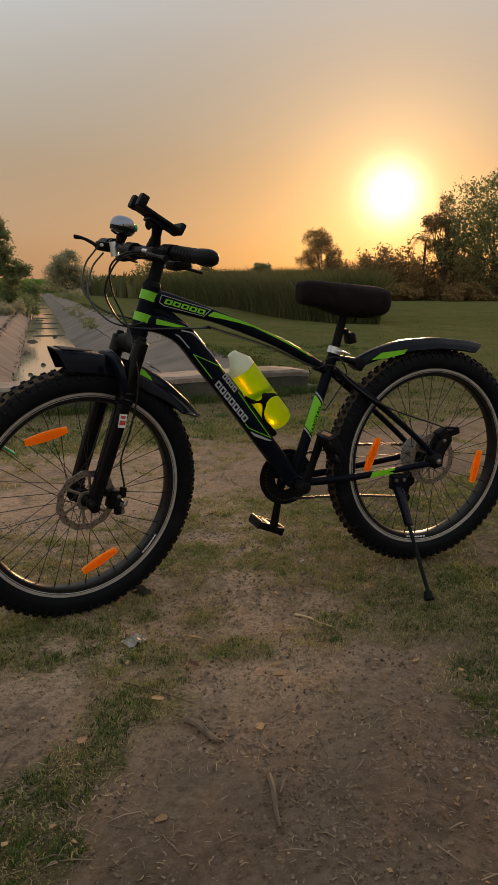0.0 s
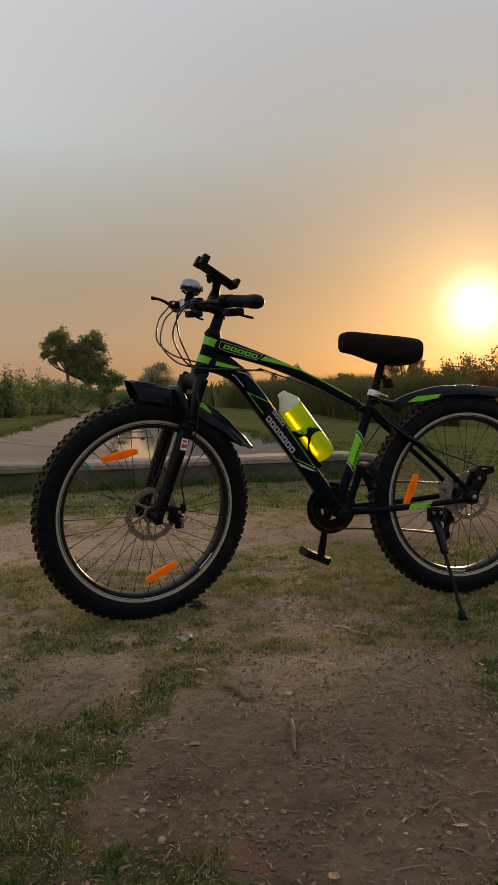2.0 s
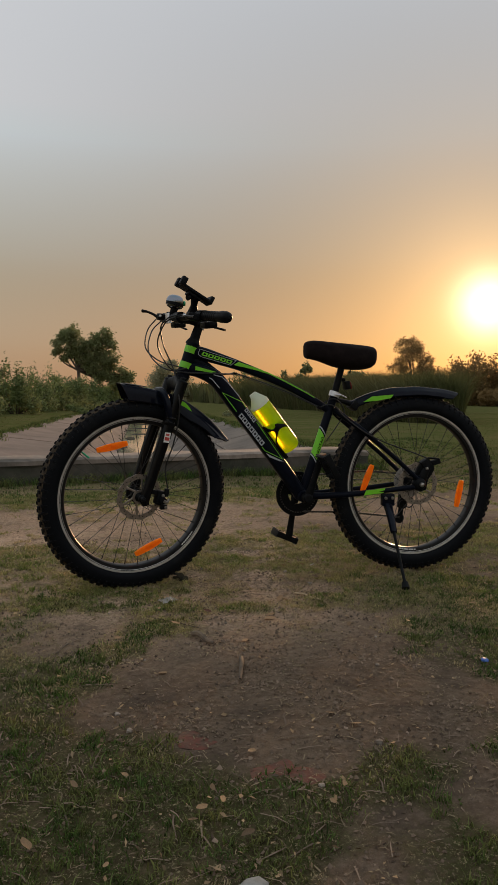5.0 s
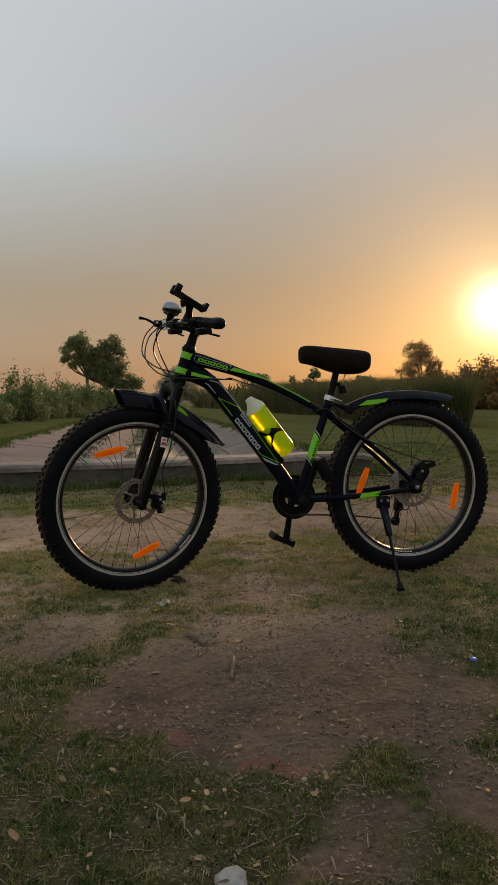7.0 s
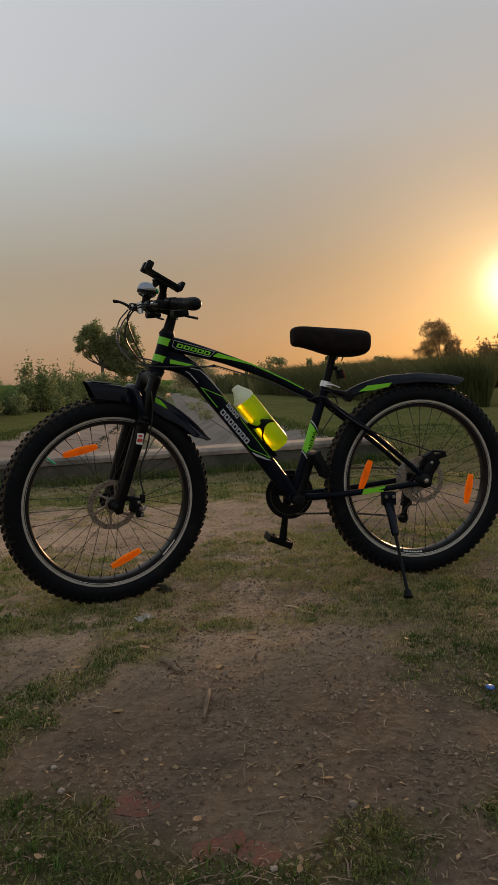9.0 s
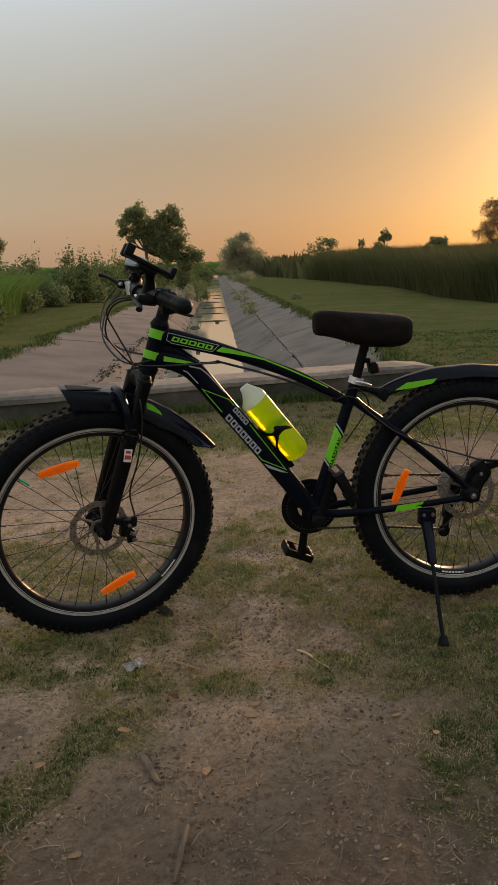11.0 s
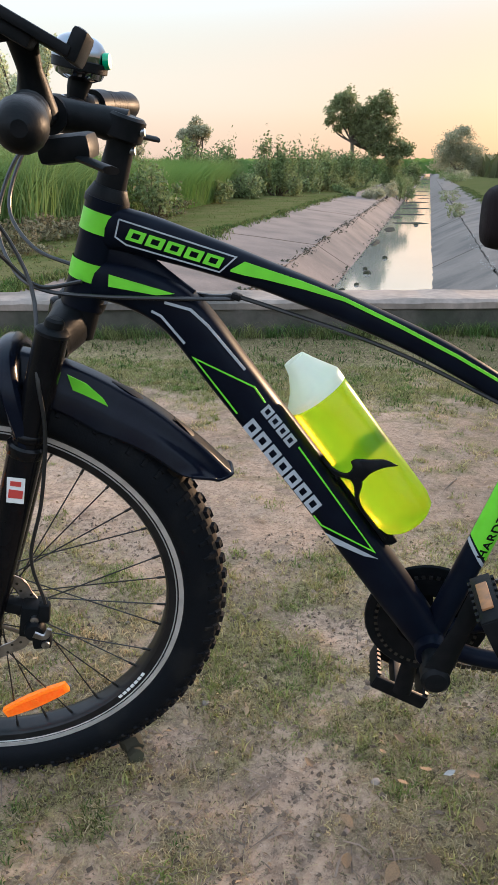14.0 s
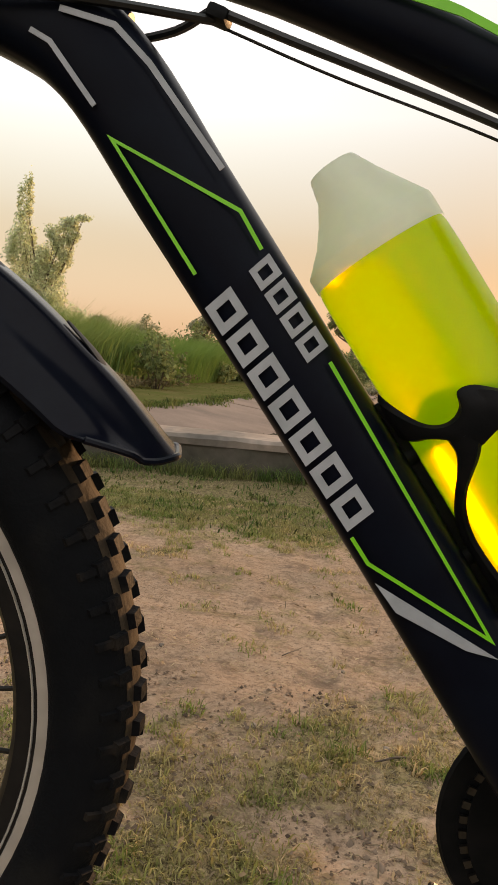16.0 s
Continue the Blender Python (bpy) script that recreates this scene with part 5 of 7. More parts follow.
front = wheel("front_wheel", HUB_F, STEER, "front wheel with knobbly tyre and disc brake", 0.03)
rear = wheel("rear_wheel", HUB_R, IDENT, "rear wheel with knobbly tyre and disc brake", 0.11)
reflector(front, HUB_F, STEER, 117, 11, 0.114)
reflector(front, HUB_F, STEER, 283.3, 24, 0.112)
reflector(rear, HUB_R, IDENT, 173.2, 69, 0.112)
reflector(rear, HUB_R, IDENT, 346, 79, 0.112)

# frame
frame_part = part("frame", [sweep([HEAD_LOW, HEAD_TOP], [0.0265, 0.0235, 0.0235, 0.0255], 20, 8)], M_FRAME, bike, "satin black hydroformed frame")
TT = [(-0.325, 0, 0.868), (-0.268, 0, 0.8555), (-0.132, 0, 0.8135), (0.013, 0, 0.757), (0.104, 0, 0.714), (0.222, 0, 0.645)]
part("top_tube", sweep(TT, [(0.027, 0.022), (0.0245, 0.022), (0.0175, 0.019), (0.0155, 0.0165), (0.0155, 0.015), (0.014, 0.014)], 20, 40, power=2.6), M_FRAME, frame_part)
DT = [(-0.345, 0, 0.806), (-0.292, 0, 0.795), (-0.236, 0, 0.765), (-0.176, 0, 0.690), (-0.100, 0, 0.592), (-0.051, 0, 0.528), (0.045, 0, 0.398), (0.103, 0, 0.318)]
part("down_tube", sweep(DT, [(0.024, 0.022), (0.027, 0.025), (0.030, 0.028), (0.0295, 0.029), (0.0285, 0.029), (0.0285, 0.029), (0.0275, 0.028), (0.025, 0.026)], 24, 48, power=2.9), M_FRAME, frame_part)
BB = Vector((0.105, 0, 0.315))
ST_TOP = Vector((0.238, 0, 0.712))
part("seat_tube", sweep([BB, BB.lerp(ST_TOP, 0.5), ST_TOP], [0.0175, 0.0165, 0.0165], 18, 8), M_FRAME, frame_part)
part("bottom_bracket", ring((BB.x, 0, BB.z), [(0.008, -0.042), (0.021, -0.042), (0.023, -0.038), (0.023, 0.038), (0.021, 0.042), (0.008, 0.042)], 24), M_FRAME, frame_part)
for s in (-1, 1):
    part("seat_stay", sweep([(0.232, s * 0.014, 0.655), (0.262, s * 0.030, 0.628), (0.345, s * 0.052, 0.566), (0.470, s * 0.060, 0.465), (0.574, s * 0.064, 0.372)], [0.0125, 0.0115, 0.0105, 0.0095, 0.009], 12, 24), M_FRAME, frame_part)
    part("chain_stay", sweep([(0.118, s * 0.018, 0.316), (0.180, s * 0.040, 0.316), (0.300, s * 0.052, 0.322), (0.430, s * 0.058, 0.332), (0.580, s * 0.064, 0.346)], [(0.014, 0.012), (0.013, 0.011), (0.011, 0.010), (0.010, 0.009), (0.010, 0.008)], 12, 24), M_FRAME, frame_part)
    part("dropout", plate([(0.555, 0.350), (0.560, 0.385), (0.590, 0.392), (0.612, 0.362), (0.608, 0.332), (0.580, 0.325)], s * 0.064 + 0.003, 0.006), M_FRAME, frame_part)
part("stay_bridge", sweep([(0.262, -0.03, 0.628), (0.262, 0.03, 0.628)], 0.008, 10), M_FRAME, frame_part)
part("gusset", sweep([(-0.325, 0, 0.835), (-0.27, 0, 0.808), (-0.22, 0, 0.79)], [(0.03, 0.012), (0.02, 0.010), (0.004, 0.006)], 10, 8), M_FRAME, frame_part)


# painted marks lie a hair proud of the flat flank of the tubes
def decal(name, outlines, y, mat, label="", thick=0.0006):
    return part(name, [plate(o, y, thick) for o in outlines], mat, frame_part, label)


def stripe(points, width):
    """A line of even width along (x, z) points, mitred at its corners: one strip for each stretch."""
    ps = [Vector(p) for p in points]
    dirs = [(q - p).normalized() for p, q in zip(ps, ps[1:])]
    offs = []
    for k in range(len(ps)):
        a, b = dirs[max(k - 1, 0)], dirs[min(k, len(dirs) - 1)]
        na, nb = Vector((-a.y, a.x)), Vector((-b.y, b.x))
        m = na + nb
        m = m.normalized() if m.length > 1e-4 else nb
        offs.append(m * min(width / 2 / max(m.dot(nb), 0.25), width * 1.6))
    return [[tuple(ps[k] + offs[k]), tuple(ps[k + 1] + offs[k + 1]), tuple(ps[k + 1] - offs[k + 1]), tuple(ps[k] - offs[k])] for k in range(len(dirs))]


def block_row(start, direction, count, total, height, slant=0.15, hollow=0.0, gap=0.16):
    """Plain slanted blocks in a row, in place of a maker's mark."""
    d = Vector(direction).normalized()
    up = Vector((-d.y, d.x))
    o = Vector(start)
    step = total / count
    out = []
    for i in range(count):
        w = step * (1 - gap)
        a = o + d * (i * step)
        c = [a, a + d * w, a + d * (w + slant * height) + up * height, a + d * (slant * height) + up * height]
        if hollow:
            lean_ = d * (slant * height)
            for lo_, hi_, u0, u1 in ((0.0, 0.25, 0.0, 1.0), (0.75, 1.0, 0.0, 1.0), (0.25, 0.75, 0.0, 0.27), (0.25, 0.75, 0.73, 1.0)):
                out.append([tuple(a + d * (w * uu) + (up * height + lean_) * vv) for uu, vv in ((u0, lo_), (u1, lo_), (u1, hi_), (u0, hi_))])
        else:
            n_ = a + d * (w * 0.62) + up * height * 0.0
            notch = a + d * (w * 0.5 + slant * height * 0.45) + up * height * 0.42
            n2 = a + d * (w * 0.34)
            pts = [c[0], n2, notch, n_, c[1], c[2], c[3]] if i % 2 else [c[0], c[1], c[2], c[3]]
            out.append([tuple(p) for p in pts])
    return out


YD = -0.0290
DD = (0.62, -0.785)
decal("maker_mark", block_row((-0.156, 0.628), DD, 7, 0.150, 0.0185, -0.12, 0.0052), YD, M_GREY, "silver-grey block mark")
decal("maker_mark", block_row((-0.1335, 0.650), DD, 4, 0.062, 0.0145, -0.12, 0.0042), YD, M_GREY, "silver-grey block mark")
decal("green_line", stripe([(-0.163, 0.646), (-0.2165, 0.7155), (-0.141, 0.6815), (-0.1275, 0.662)], 0.0022), YD, M_GREEN, "thin lime green outline")
decal("green_line", stripe([(-0.0845, 0.605), (0.0185, 0.4625), (-0.052, 0.4965), (-0.0625, 0.510)], 0.0022), YD, M_GREEN, "thin lime green outline")
decal("grey_wedge", [[(-0.047, 0.486), (0.024, 0.4525), (0.006, 0.4550), (-0.034, 0.471)]], YD, M_GREY, "silver-grey wedge")
decal("grey_line", stripe([(-0.268, 0.772), (-0.256, 0.766), (-0.228, 0.733)], 0.0030), -0.0275, M_GREY, "silver-grey line")
decal("grey_line", stripe([(-0.251, 0.783), (-0.219, 0.775), (-0.198, 0.756), (-0.153, 0.703)], 0.0034), -0.0285, M_GREY, "silver-grey line")
decal("green_wedge", [[(-0.319, 0.8145), (-0.238, 0.793), (-0.262, 0.791), (-0.321, 0.800)]], -0.0262, M_GREEN, "lime green wedge")
YT = -0.0222
decal("name_frame", stripe([(-0.303, 0.878), (-0.309, 0.858), (-0.296, 0.849), (-0.184, 0.8195), (-0.164, 0.8370), (-0.303, 0.878)], 0.0018), YT - 0.001, M_GREY, "silver-grey name frame")
decal("name_mark", block_row((-0.297, 0.8555), (0.962, -0.272), 5, 0.120, 0.0135, 0.25, 0.0026, 0.14), YT - 0.001, M_GREEN, "lime green block mark")
SWEEP = [(-0.171, 0.8203, 0.8225, -0.0226), (-0.154, 0.8160, 0.8320, -0.0222), (-0.130, 0.8118, 0.8245, -0.0215), (-0.085, 0.8015, 0.8105, -0.0204), (-0.036, 0.7880, 0.7930, -0.0193), (0.030, 0.7582, 0.7630, -0.0181), (0.098, 0.7250, 0.7295, -0.0174), (0.150, 0.6968, 0.7008, -0.0170)]
sv = [Vector((x, y + d, z)) for x, lo_, hi_, y in SWEEP for z in (lo_, hi_) for d in (0.0, -0.0008)]
sf = []
for i in range(len(SWEEP) - 1):
    k = i * 4
    sf += [(k + 1, k + 3, k + 7, k + 5), (k, k + 4, k + 6, k + 2), (k, k + 1, k + 5, k + 4), (k + 2, k + 6, k + 7, k + 3)]
sf += [(0, 2, 3, 1), (len(sv) - 4, len(sv) - 3, len(sv) - 1, len(sv) - 2)]
part("green_sweep", (sv, sf), M_GREEN, frame_part, "lime green sweep along the tube")


def band(p, q, r, mat, name, parent):
    """A painted band round a tube between p and q."""
    v, f = sweep([Vector(p), Vector(q)], r, 20, caps=False)
    return part(name, (v, f), mat, parent, "lime green band")


for z0, z1 in ((0.862, 0.886), (0.806, 0.828)):
    p, q = under_axis(z0), under_axis(z1)
    band(p, q, 0.0252, M_GREEN, "green_band", frame_part)
S_D = (ST_TOP - BB).normalized()
S_N = Vector((S_D.z, 0, -S_D.x))


def on_seat_tube(along, angle, r):
    """A point on the seat tube: along it from the bottom bracket, angle 0 to the side, positive to the rear."""
    return BB + S_D * along + S_N * (r * math.sin(angle)) + Vector((0, -r * math.cos(angle), 0))


gv, gf = [], []
for i in range(29):
    an = -math.pi / 2 + math.pi * i / 28
    for along in (0.158 - 0.014 * math.sin(an), 0.256 - 0.016 * math.sin(an)):
        gv.append(on_seat_tube(along, an, 0.0172))
    if i:
        gf.append((2 * i - 2, 2 * i, 2 * i + 1, 2 * i - 1))
part("green_panel", (gv, gf), M_GREEN, frame_part, "lime green panel with slanted ends")
for along in (0.148, 0.262):
    gv, gf = [], []
    for i in range(29):
        an = -math.pi / 2 + math.pi * i / 28
        for k in (0, 0.006):
            gv.append(on_seat_tube(along + k - 0.015 * math.sin(an), an, 0.0172))
        if i:
            gf.append((2 * i - 2, 2 * i, 2 * i + 1, 2 * i - 1))
    part("grey_edge", (gv, gf), M_GREY, frame_part, "thin silver grey edge line")
word_curve = bpy.data.curves.new("frame_word", "FONT")
word_curve.body = "HARDTAIL"
word_curve.size = 0.0150
word_curve.space_character = 1.12
word_curve.offset = 0.0004
word_ob = bpy.data.objects.new("frame_word", word_curve)
word_mesh = bpy.data.meshes.new_from_object(word_ob)
bpy.data.objects.remove(word_ob)
bm = bmesh.new()
bm.from_mesh(word_mesh)
bmesh.ops.triangulate(bm, faces=bm.faces[:])
bmesh.ops.subdivide_edges(bm, edges=bm.edges[:], cuts=3, use_grid_fill=True)
bm.to_mesh(word_mesh)
bm.free()
wx = max(v.co.x for v in word_mesh.vertices)
for v in word_mesh.vertices:
    v.co = on_seat_tube(0.150 + 0.098 * v.co.x / wx, 0.52 - v.co.y / 0.0172, 0.0177)
word_mesh.materials.clear()
word_mesh.materials.append(M_BLACK)
word_part = new("frame_word", word_mesh)
word_part.parent = frame_part
tagged(word_part, "black lettering along the green panel")
decal("green_patch", [[(0.342, 0.317), (0.350, 0.336), (0.432, 0.343), (0.424, 0.324)]], -0.0655, M_GREEN, "lime green patch")

# seat
part("seat_clamp", [ring((0, 0, 0), [(0.0172, -0.010), (0.0215, -0.010), (0.0215, 0.010), (0.0172, 0.010)], 20)], M_ALLOY, bike, "bright alloy seat clamp").matrix_basis = Matrix.Translation(ST_TOP) @ S_D.to_track_quat("Y", "Z").to_matrix().to_4x4()
part("clamp_lever", sweep([(0.232, -0.02, 0.712), (0.255, -0.030, 0.709), (0.278, -0.026, 0.700)], [(0.004, 0.003), (0.003, 0.005), (0.002, 0.004)], 8, 6), M_ALLOY, bike)
part("seat_post", sweep([ST_TOP, (0.266, 0, 0.820)], 0.0135, 16), M_BLACK, bike)
sx = [(0.112, 0.020, 0.884, 0.024), (0.117, 0.030, 0.886, 0.037), (0.135, 0.038, 0.889, 0.041), (0.170, 0.044, 0.885, 0.044), (0.212, 0.058, 0.876, 0.050), (0.262, 0.082, 0.867, 0.056), (0.318, 0.096, 0.862, 0.056), (0.362, 0.097, 0.861, 0.052), (0.383, 0.082, 0.862, 0.043), (0.389, 0.050, 0.863, 0.028)]
vs, fs = [], []
SEG = 28
for x, wy, zc, hz in sx:
    for j in range(SEG):
        an = 2 * math.pi * j / SEG
        c, s = math.cos(an), math.sin(an)
        yy = wy * math.copysign(abs(c) ** 0.75, c)
        zz = hz * math.copysign(abs(s) ** 0.65, s)
        if s > 0:
            zz = zz * (0.86 - 0.10 * (1 - abs(c)))
        vs.append(Vector((x, yy, zc + zz)))
for i in range(len(sx) - 1):
    for j in range(SEG):
        q = (j + 1) % SEG
        fs.append((i * SEG + j, i * SEG + q, (i + 1) * SEG + q, (i + 1) * SEG + j))
fs += [tuple(reversed(range(SEG))), tuple((len(sx) - 1) * SEG + j for j in range(SEG))]
saddle = part("saddle", (vs, fs), M_SADDLE, bike, "padded black cloth saddle cover")
mod = saddle.modifiers.new("round", "SUBSURF")
mod.levels = mod.render_levels = 1
part("saddle_base", [sweep([(0.225, 0, 0.845), (0.270, 0, 0.822), (0.300, 0, 0.832)], [(0.010, 0.03), (0.014, 0.035), (0.010, 0.03)], 10, 6), sweep([(0.17, -0.022, 0.846), (0.24, -0.022, 0.828), (0.31, -0.022, 0.83)], 0.0035, 6, 6), sweep([(0.17, 0.022, 0.846), (0.24, 0.022, 0.828), (0.31, 0.022, 0.83)], 0.0035, 6, 6)], M_BLACK, bike)
part("cover_cord", sweep([(0.292, -0.02, 0.824), (0.302, -0.03, 0.815), (0.312, -0.02, 0.818), (0.304, -0.015, 0.825), (0.296, -0.02, 0.806), (0.290, -0.02, 0.795)], 0.0025, 6, 20), M_SADDLE, bike)
lamp_ = part("rear_lamp", turned_box((0.288, 0, 0.748), (0.022, 0.036, 0.034), -12, 0.005), M_BLACK, bike, "small rear lamp under the saddle")
part("lamp_lens", turned_box((0.299, 0, 0.747), (0.010, 0.032, 0.028), -12, 0.003), M_TAIL, lamp_, "dark red lens")
part("lamp_bracket", sweep([(0.254, 0, 0.772), (0.280, 0, 0.768)], 0.008, 10), M_BLACK, bike)


# mudguards
FRONT_PATCH = [(-0.388, 0.694), (-0.366, 0.681), (-0.347, 0.660), (-0.333, 0.631), (-0.352, 0.645), (-0.382, 0.664)]
REAR_PATCH = [(0.345, 0.683), (0.380, 0.704), (0.472, 0.712), (0.460, 0.698), (0.400, 0.687)]
def guard(hub, a0, a1, radii, widths, sag, turn, name, label, mat=M_NAVY, steps=30, crown=0.0, power=2.6, slant=0.0, lip=0.0, bead=0.0):
    """A moulded mudguard: arched section with a raised middle rib, side skirts, and an end cut back at the sides."""
    vs, fs = [], []
    cross = 23
    for layer in (0, 1):
        for i in range(steps + 1):
            u = i / steps

            def key(vals):
                k = min(int(u * (len(vals) - 1)), len(vals) - 2)
                f_ = u * (len(vals) - 1) - k
                return vals[k] * (1 - f_) + vals[k + 1] * f_
            rr, ww, sg = key(radii), key(widths), key(sag)
            for j in range(cross):
                t = -1 + 2 * j / (cross - 1)
                edge = abs(t) ** power
                a = radians(a0 + (a1 - a0) * u - math.copysign(slant, a1 - a0) * edge * u ** 3)
                flare = lip * max(0.0, (u - 0.93) / 0.07) ** 2
                r2 = rr - sg * edge - layer * 0.0035 + flare * (0.3 + edge) + crown * (1 - smooth01((abs(t) - 0.30) / 0.2)) - 0.35 * crown * (1 - smooth01(abs(abs(t) - 0.62) / 0.14))
                vs.append(hub + Vector((r2 * math.cos(a), ww * math.copysign(abs(t) ** 0.8, t) * (1 - 0.05 * layer) * (1 + flare * 6), r2 * math.sin(a))))
    per = (steps + 1) * cross
    for i in range(steps):
        for j in range(cross - 1):
            q = i * cross + j
            fs.append((q, q + 1, q + cross + 1, q + cross))
            fs.append((per + q, per + q + cross, per + q + cross + 1, per + q + 1))
        for j in (0, cross - 1):
            q = i * cross + j
            fs.append((q, q + cross, per + q + cross, per + q))
    for i in (0, steps):
        for j in range(cross - 1):
            q = i * cross + j
            fs.append((q, per + q, per + q + 1, q + 1))
    ob = part(name, moved((vs, fs), turn), mat, bike, label)
    if bead:
        part("rolled_lip", moved(sweep([vs[steps * cross + j] for j in range(cross)], bead, 8, 40), turn), mat, ob, "rounded edge of the mudguard")
    return ob


fg = guard(HUB_F, 82, 27.5, [0.384, 0.384, 0.383, 0.389, 0.404], [0.035, 0.038, 0.040, 0.041, 0.044], [0.038, 0.042, 0.046, 0.037, 0.040], STEER, "front_mudguard", "dark blue plastic front mudguard", crown=0.009, power=3.0, slant=6.0, lip=0.006, bead=0.0026)
guard(HUB_F, 80.5, 99.5, [0.393, 0.397, 0.406, 0.417], [0.040, 0.041, 0.043, 0.045], [0.048, 0.050, 0.054, 0.060], STEER, "mudguard_flap", "boxy dark blue plastic mudguard nose", power=6.0, slant=2.5)
# A black strip on the nose stands for the shade in its recess.
slot = []
for i in range(9):
    a_ = radians(84 + 13 * i / 8)
    r_s = 0.3985 + 0.0145 * (i / 8) ** 1.5
    slot.append(HUB_F + Vector((r_s * math.cos(a_), 0, r_s * math.sin(a_))))
part("nose_recess", moved(sweep(slot, [(0.0015, 0.004), (0.002, 0.020), (0.002, 0.028), (0.002, 0.030)], 12), STEER), M_BLACK, fg, "black strip for the shade in the nose recess")
part("green_patch", moved(plate(FRONT_PATCH, -0.0405, 0.0010), STEER), M_GREEN, fg, "lime green patch")
rg = guard(HUB_R, 131, 63, [0.426, 0.402, 0.385, 0.385, 0.404], [0.018, 0.032, 0.040, 0.042, 0.038], [0.022, 0.030, 0.028, 0.028, 0.036], IDENT, "rear_mudguard", "dark blue plastic rear mudguard", crown=0.004, power=3.0, slant=3.3, lip=0.004)
part("green_patch", plate(REAR_PATCH, -0.0400, 0.0010), M_GREEN, rg, "lime green patch")
part("mudguard_arm", [sweep([(0.240, 0, 0.690), (0.275, 0, 0.684), (0.315, 0, 0.672)], [(0.010, 0.014), (0.009, 0.012), (0.014, 0.018)], 10, 8), turned_box((0.318, 0, 0.668), (0.030, 0.05, 0.034), 35, 0.004)], M_BLACK, bike, "bracket of the rear mudguard")

# fork
FO = Vector((-0.0240, -0.011, 0))
fork = part("fork", moved([sweep([under_axis(0.742) + Vector((-0.020, -0.068, -0.002)), under_axis(0.742) + Vector((-0.018, -0.05, 0.002)), under_axis(0.742) + Vector((-0.006, 0, 0.008)), under_axis(0.742) + Vector((-0.018, 0.05, 0.002)), under_axis(0.742) + Vector((-0.020, 0.068, -0.002))], [(0.016, 0.020), (0.020, 0.024), (0.026, 0.030), (0.020, 0.024), (0.016, 0.020)], 18, 24, (0, 0, 1), 2.6)], STEER), M_BLACK, bike, "black suspension fork")
for s in (-1, 1):
    lo = under_axis(HUB_Z) + FO + Vector((0.003, s * 0.064, 0))
    mid = under_axis(0.612) + FO + Vector((0, s * 0.064, 0))
    hi = under_axis(0.758) + FO + Vector((0, s * 0.064, 0))
    part("lower_leg", moved([sweep([lo + Vector((0.002, 0, -0.028)), lo, lo.lerp(mid, 0.3), mid], [0.013, 0.0185, 0.0205, 0.0225], 18, 12), sweep([mid - AXIS * 0.010, mid - AXIS * 0.007, mid + AXIS * 0.004, mid + AXIS * 0.007], [0.0225, 0.0245, 0.0245, 0.0215], 20)], STEER), M_GLOSS, fork)
    part("upper_leg", moved([sweep([mid, hi], [0.0195, 0.0200], 18), sweep([mid + AXIS * 0.012, mid + AXIS * 0.015, mid + AXIS * 0.021, mid + AXIS * 0.024], [0.0195, 0.0218, 0.0218, 0.0195], 18)], STEER), M_GLOSS, fork)
    part("fork_cap", moved([sweep([hi, hi + AXIS * 0.004, hi + AXIS * 0.007, hi + AXIS * 0.009], [0.0205, 0.0205, 0.017, 0.012], 18), sweep([hi + AXIS * 0.006, hi + AXIS * 0.017, hi + AXIS * 0.020], [0.012, 0.0115, 0.008], 14)], STEER), M_BLACK, fork, "round cap on the fork leg")
arch = [under_axis(0.64) + Vector((dx, y - 0.011, dz)) for dx, y, dz in ((-0.030, -0.064, -0.03), (-0.042, -0.061, 0.045), (-0.048, -0.028, 0.078), (-0.048, 0.028, 0.078), (-0.042, 0.061, 0.045), (-0.030, 0.064, -0.03))]
part("fork_brace", moved(sweep(arch, [(0.020, 0.011), (0.019, 0.013), (0.017, 0.014), (0.017, 0.014), (0.019, 0.013), (0.020, 0.011)], 12, 24, (1, 0, 0), 2.6), STEER), M_NAVY, fork, "fork brace arch")
part("fork_steerer", moved(sweep([under_axis(0.735), under_axis(0.775)], 0.024, 16), STEER), M_BLACK, fork)
stk = under_axis(0.565) + FO
part("sticker", moved([plate([(stk.x - 0.014, stk.z - 0.018), (stk.x + 0.007, stk.z - 0.022), (stk.x + 0.014, stk.z + 0.014), (stk.x - 0.008, stk.z + 0.018)], -0.0985, 0.0008)], STEER), M_WHITE, fork, "small white sticker")
part("sticker_mark", moved([plate([(stk.x - 0.011, stk.z - 0.011), (stk.x + 0.0065, stk.z - 0.014), (stk.x + 0.009, stk.z - 0.003), (stk.x - 0.008, stk.z + 0.001)], -0.0995, 0.0005), plate([(stk.x - 0.006, stk.z + 0.006), (stk.x + 0.007, stk.z + 0.003), (stk.x + 0.0085, stk.z + 0.010), (stk.x - 0.0045, stk.z + 0.0125)], -0.0995, 0.0005)], STEER), M_RED, fork, "plain red bars")

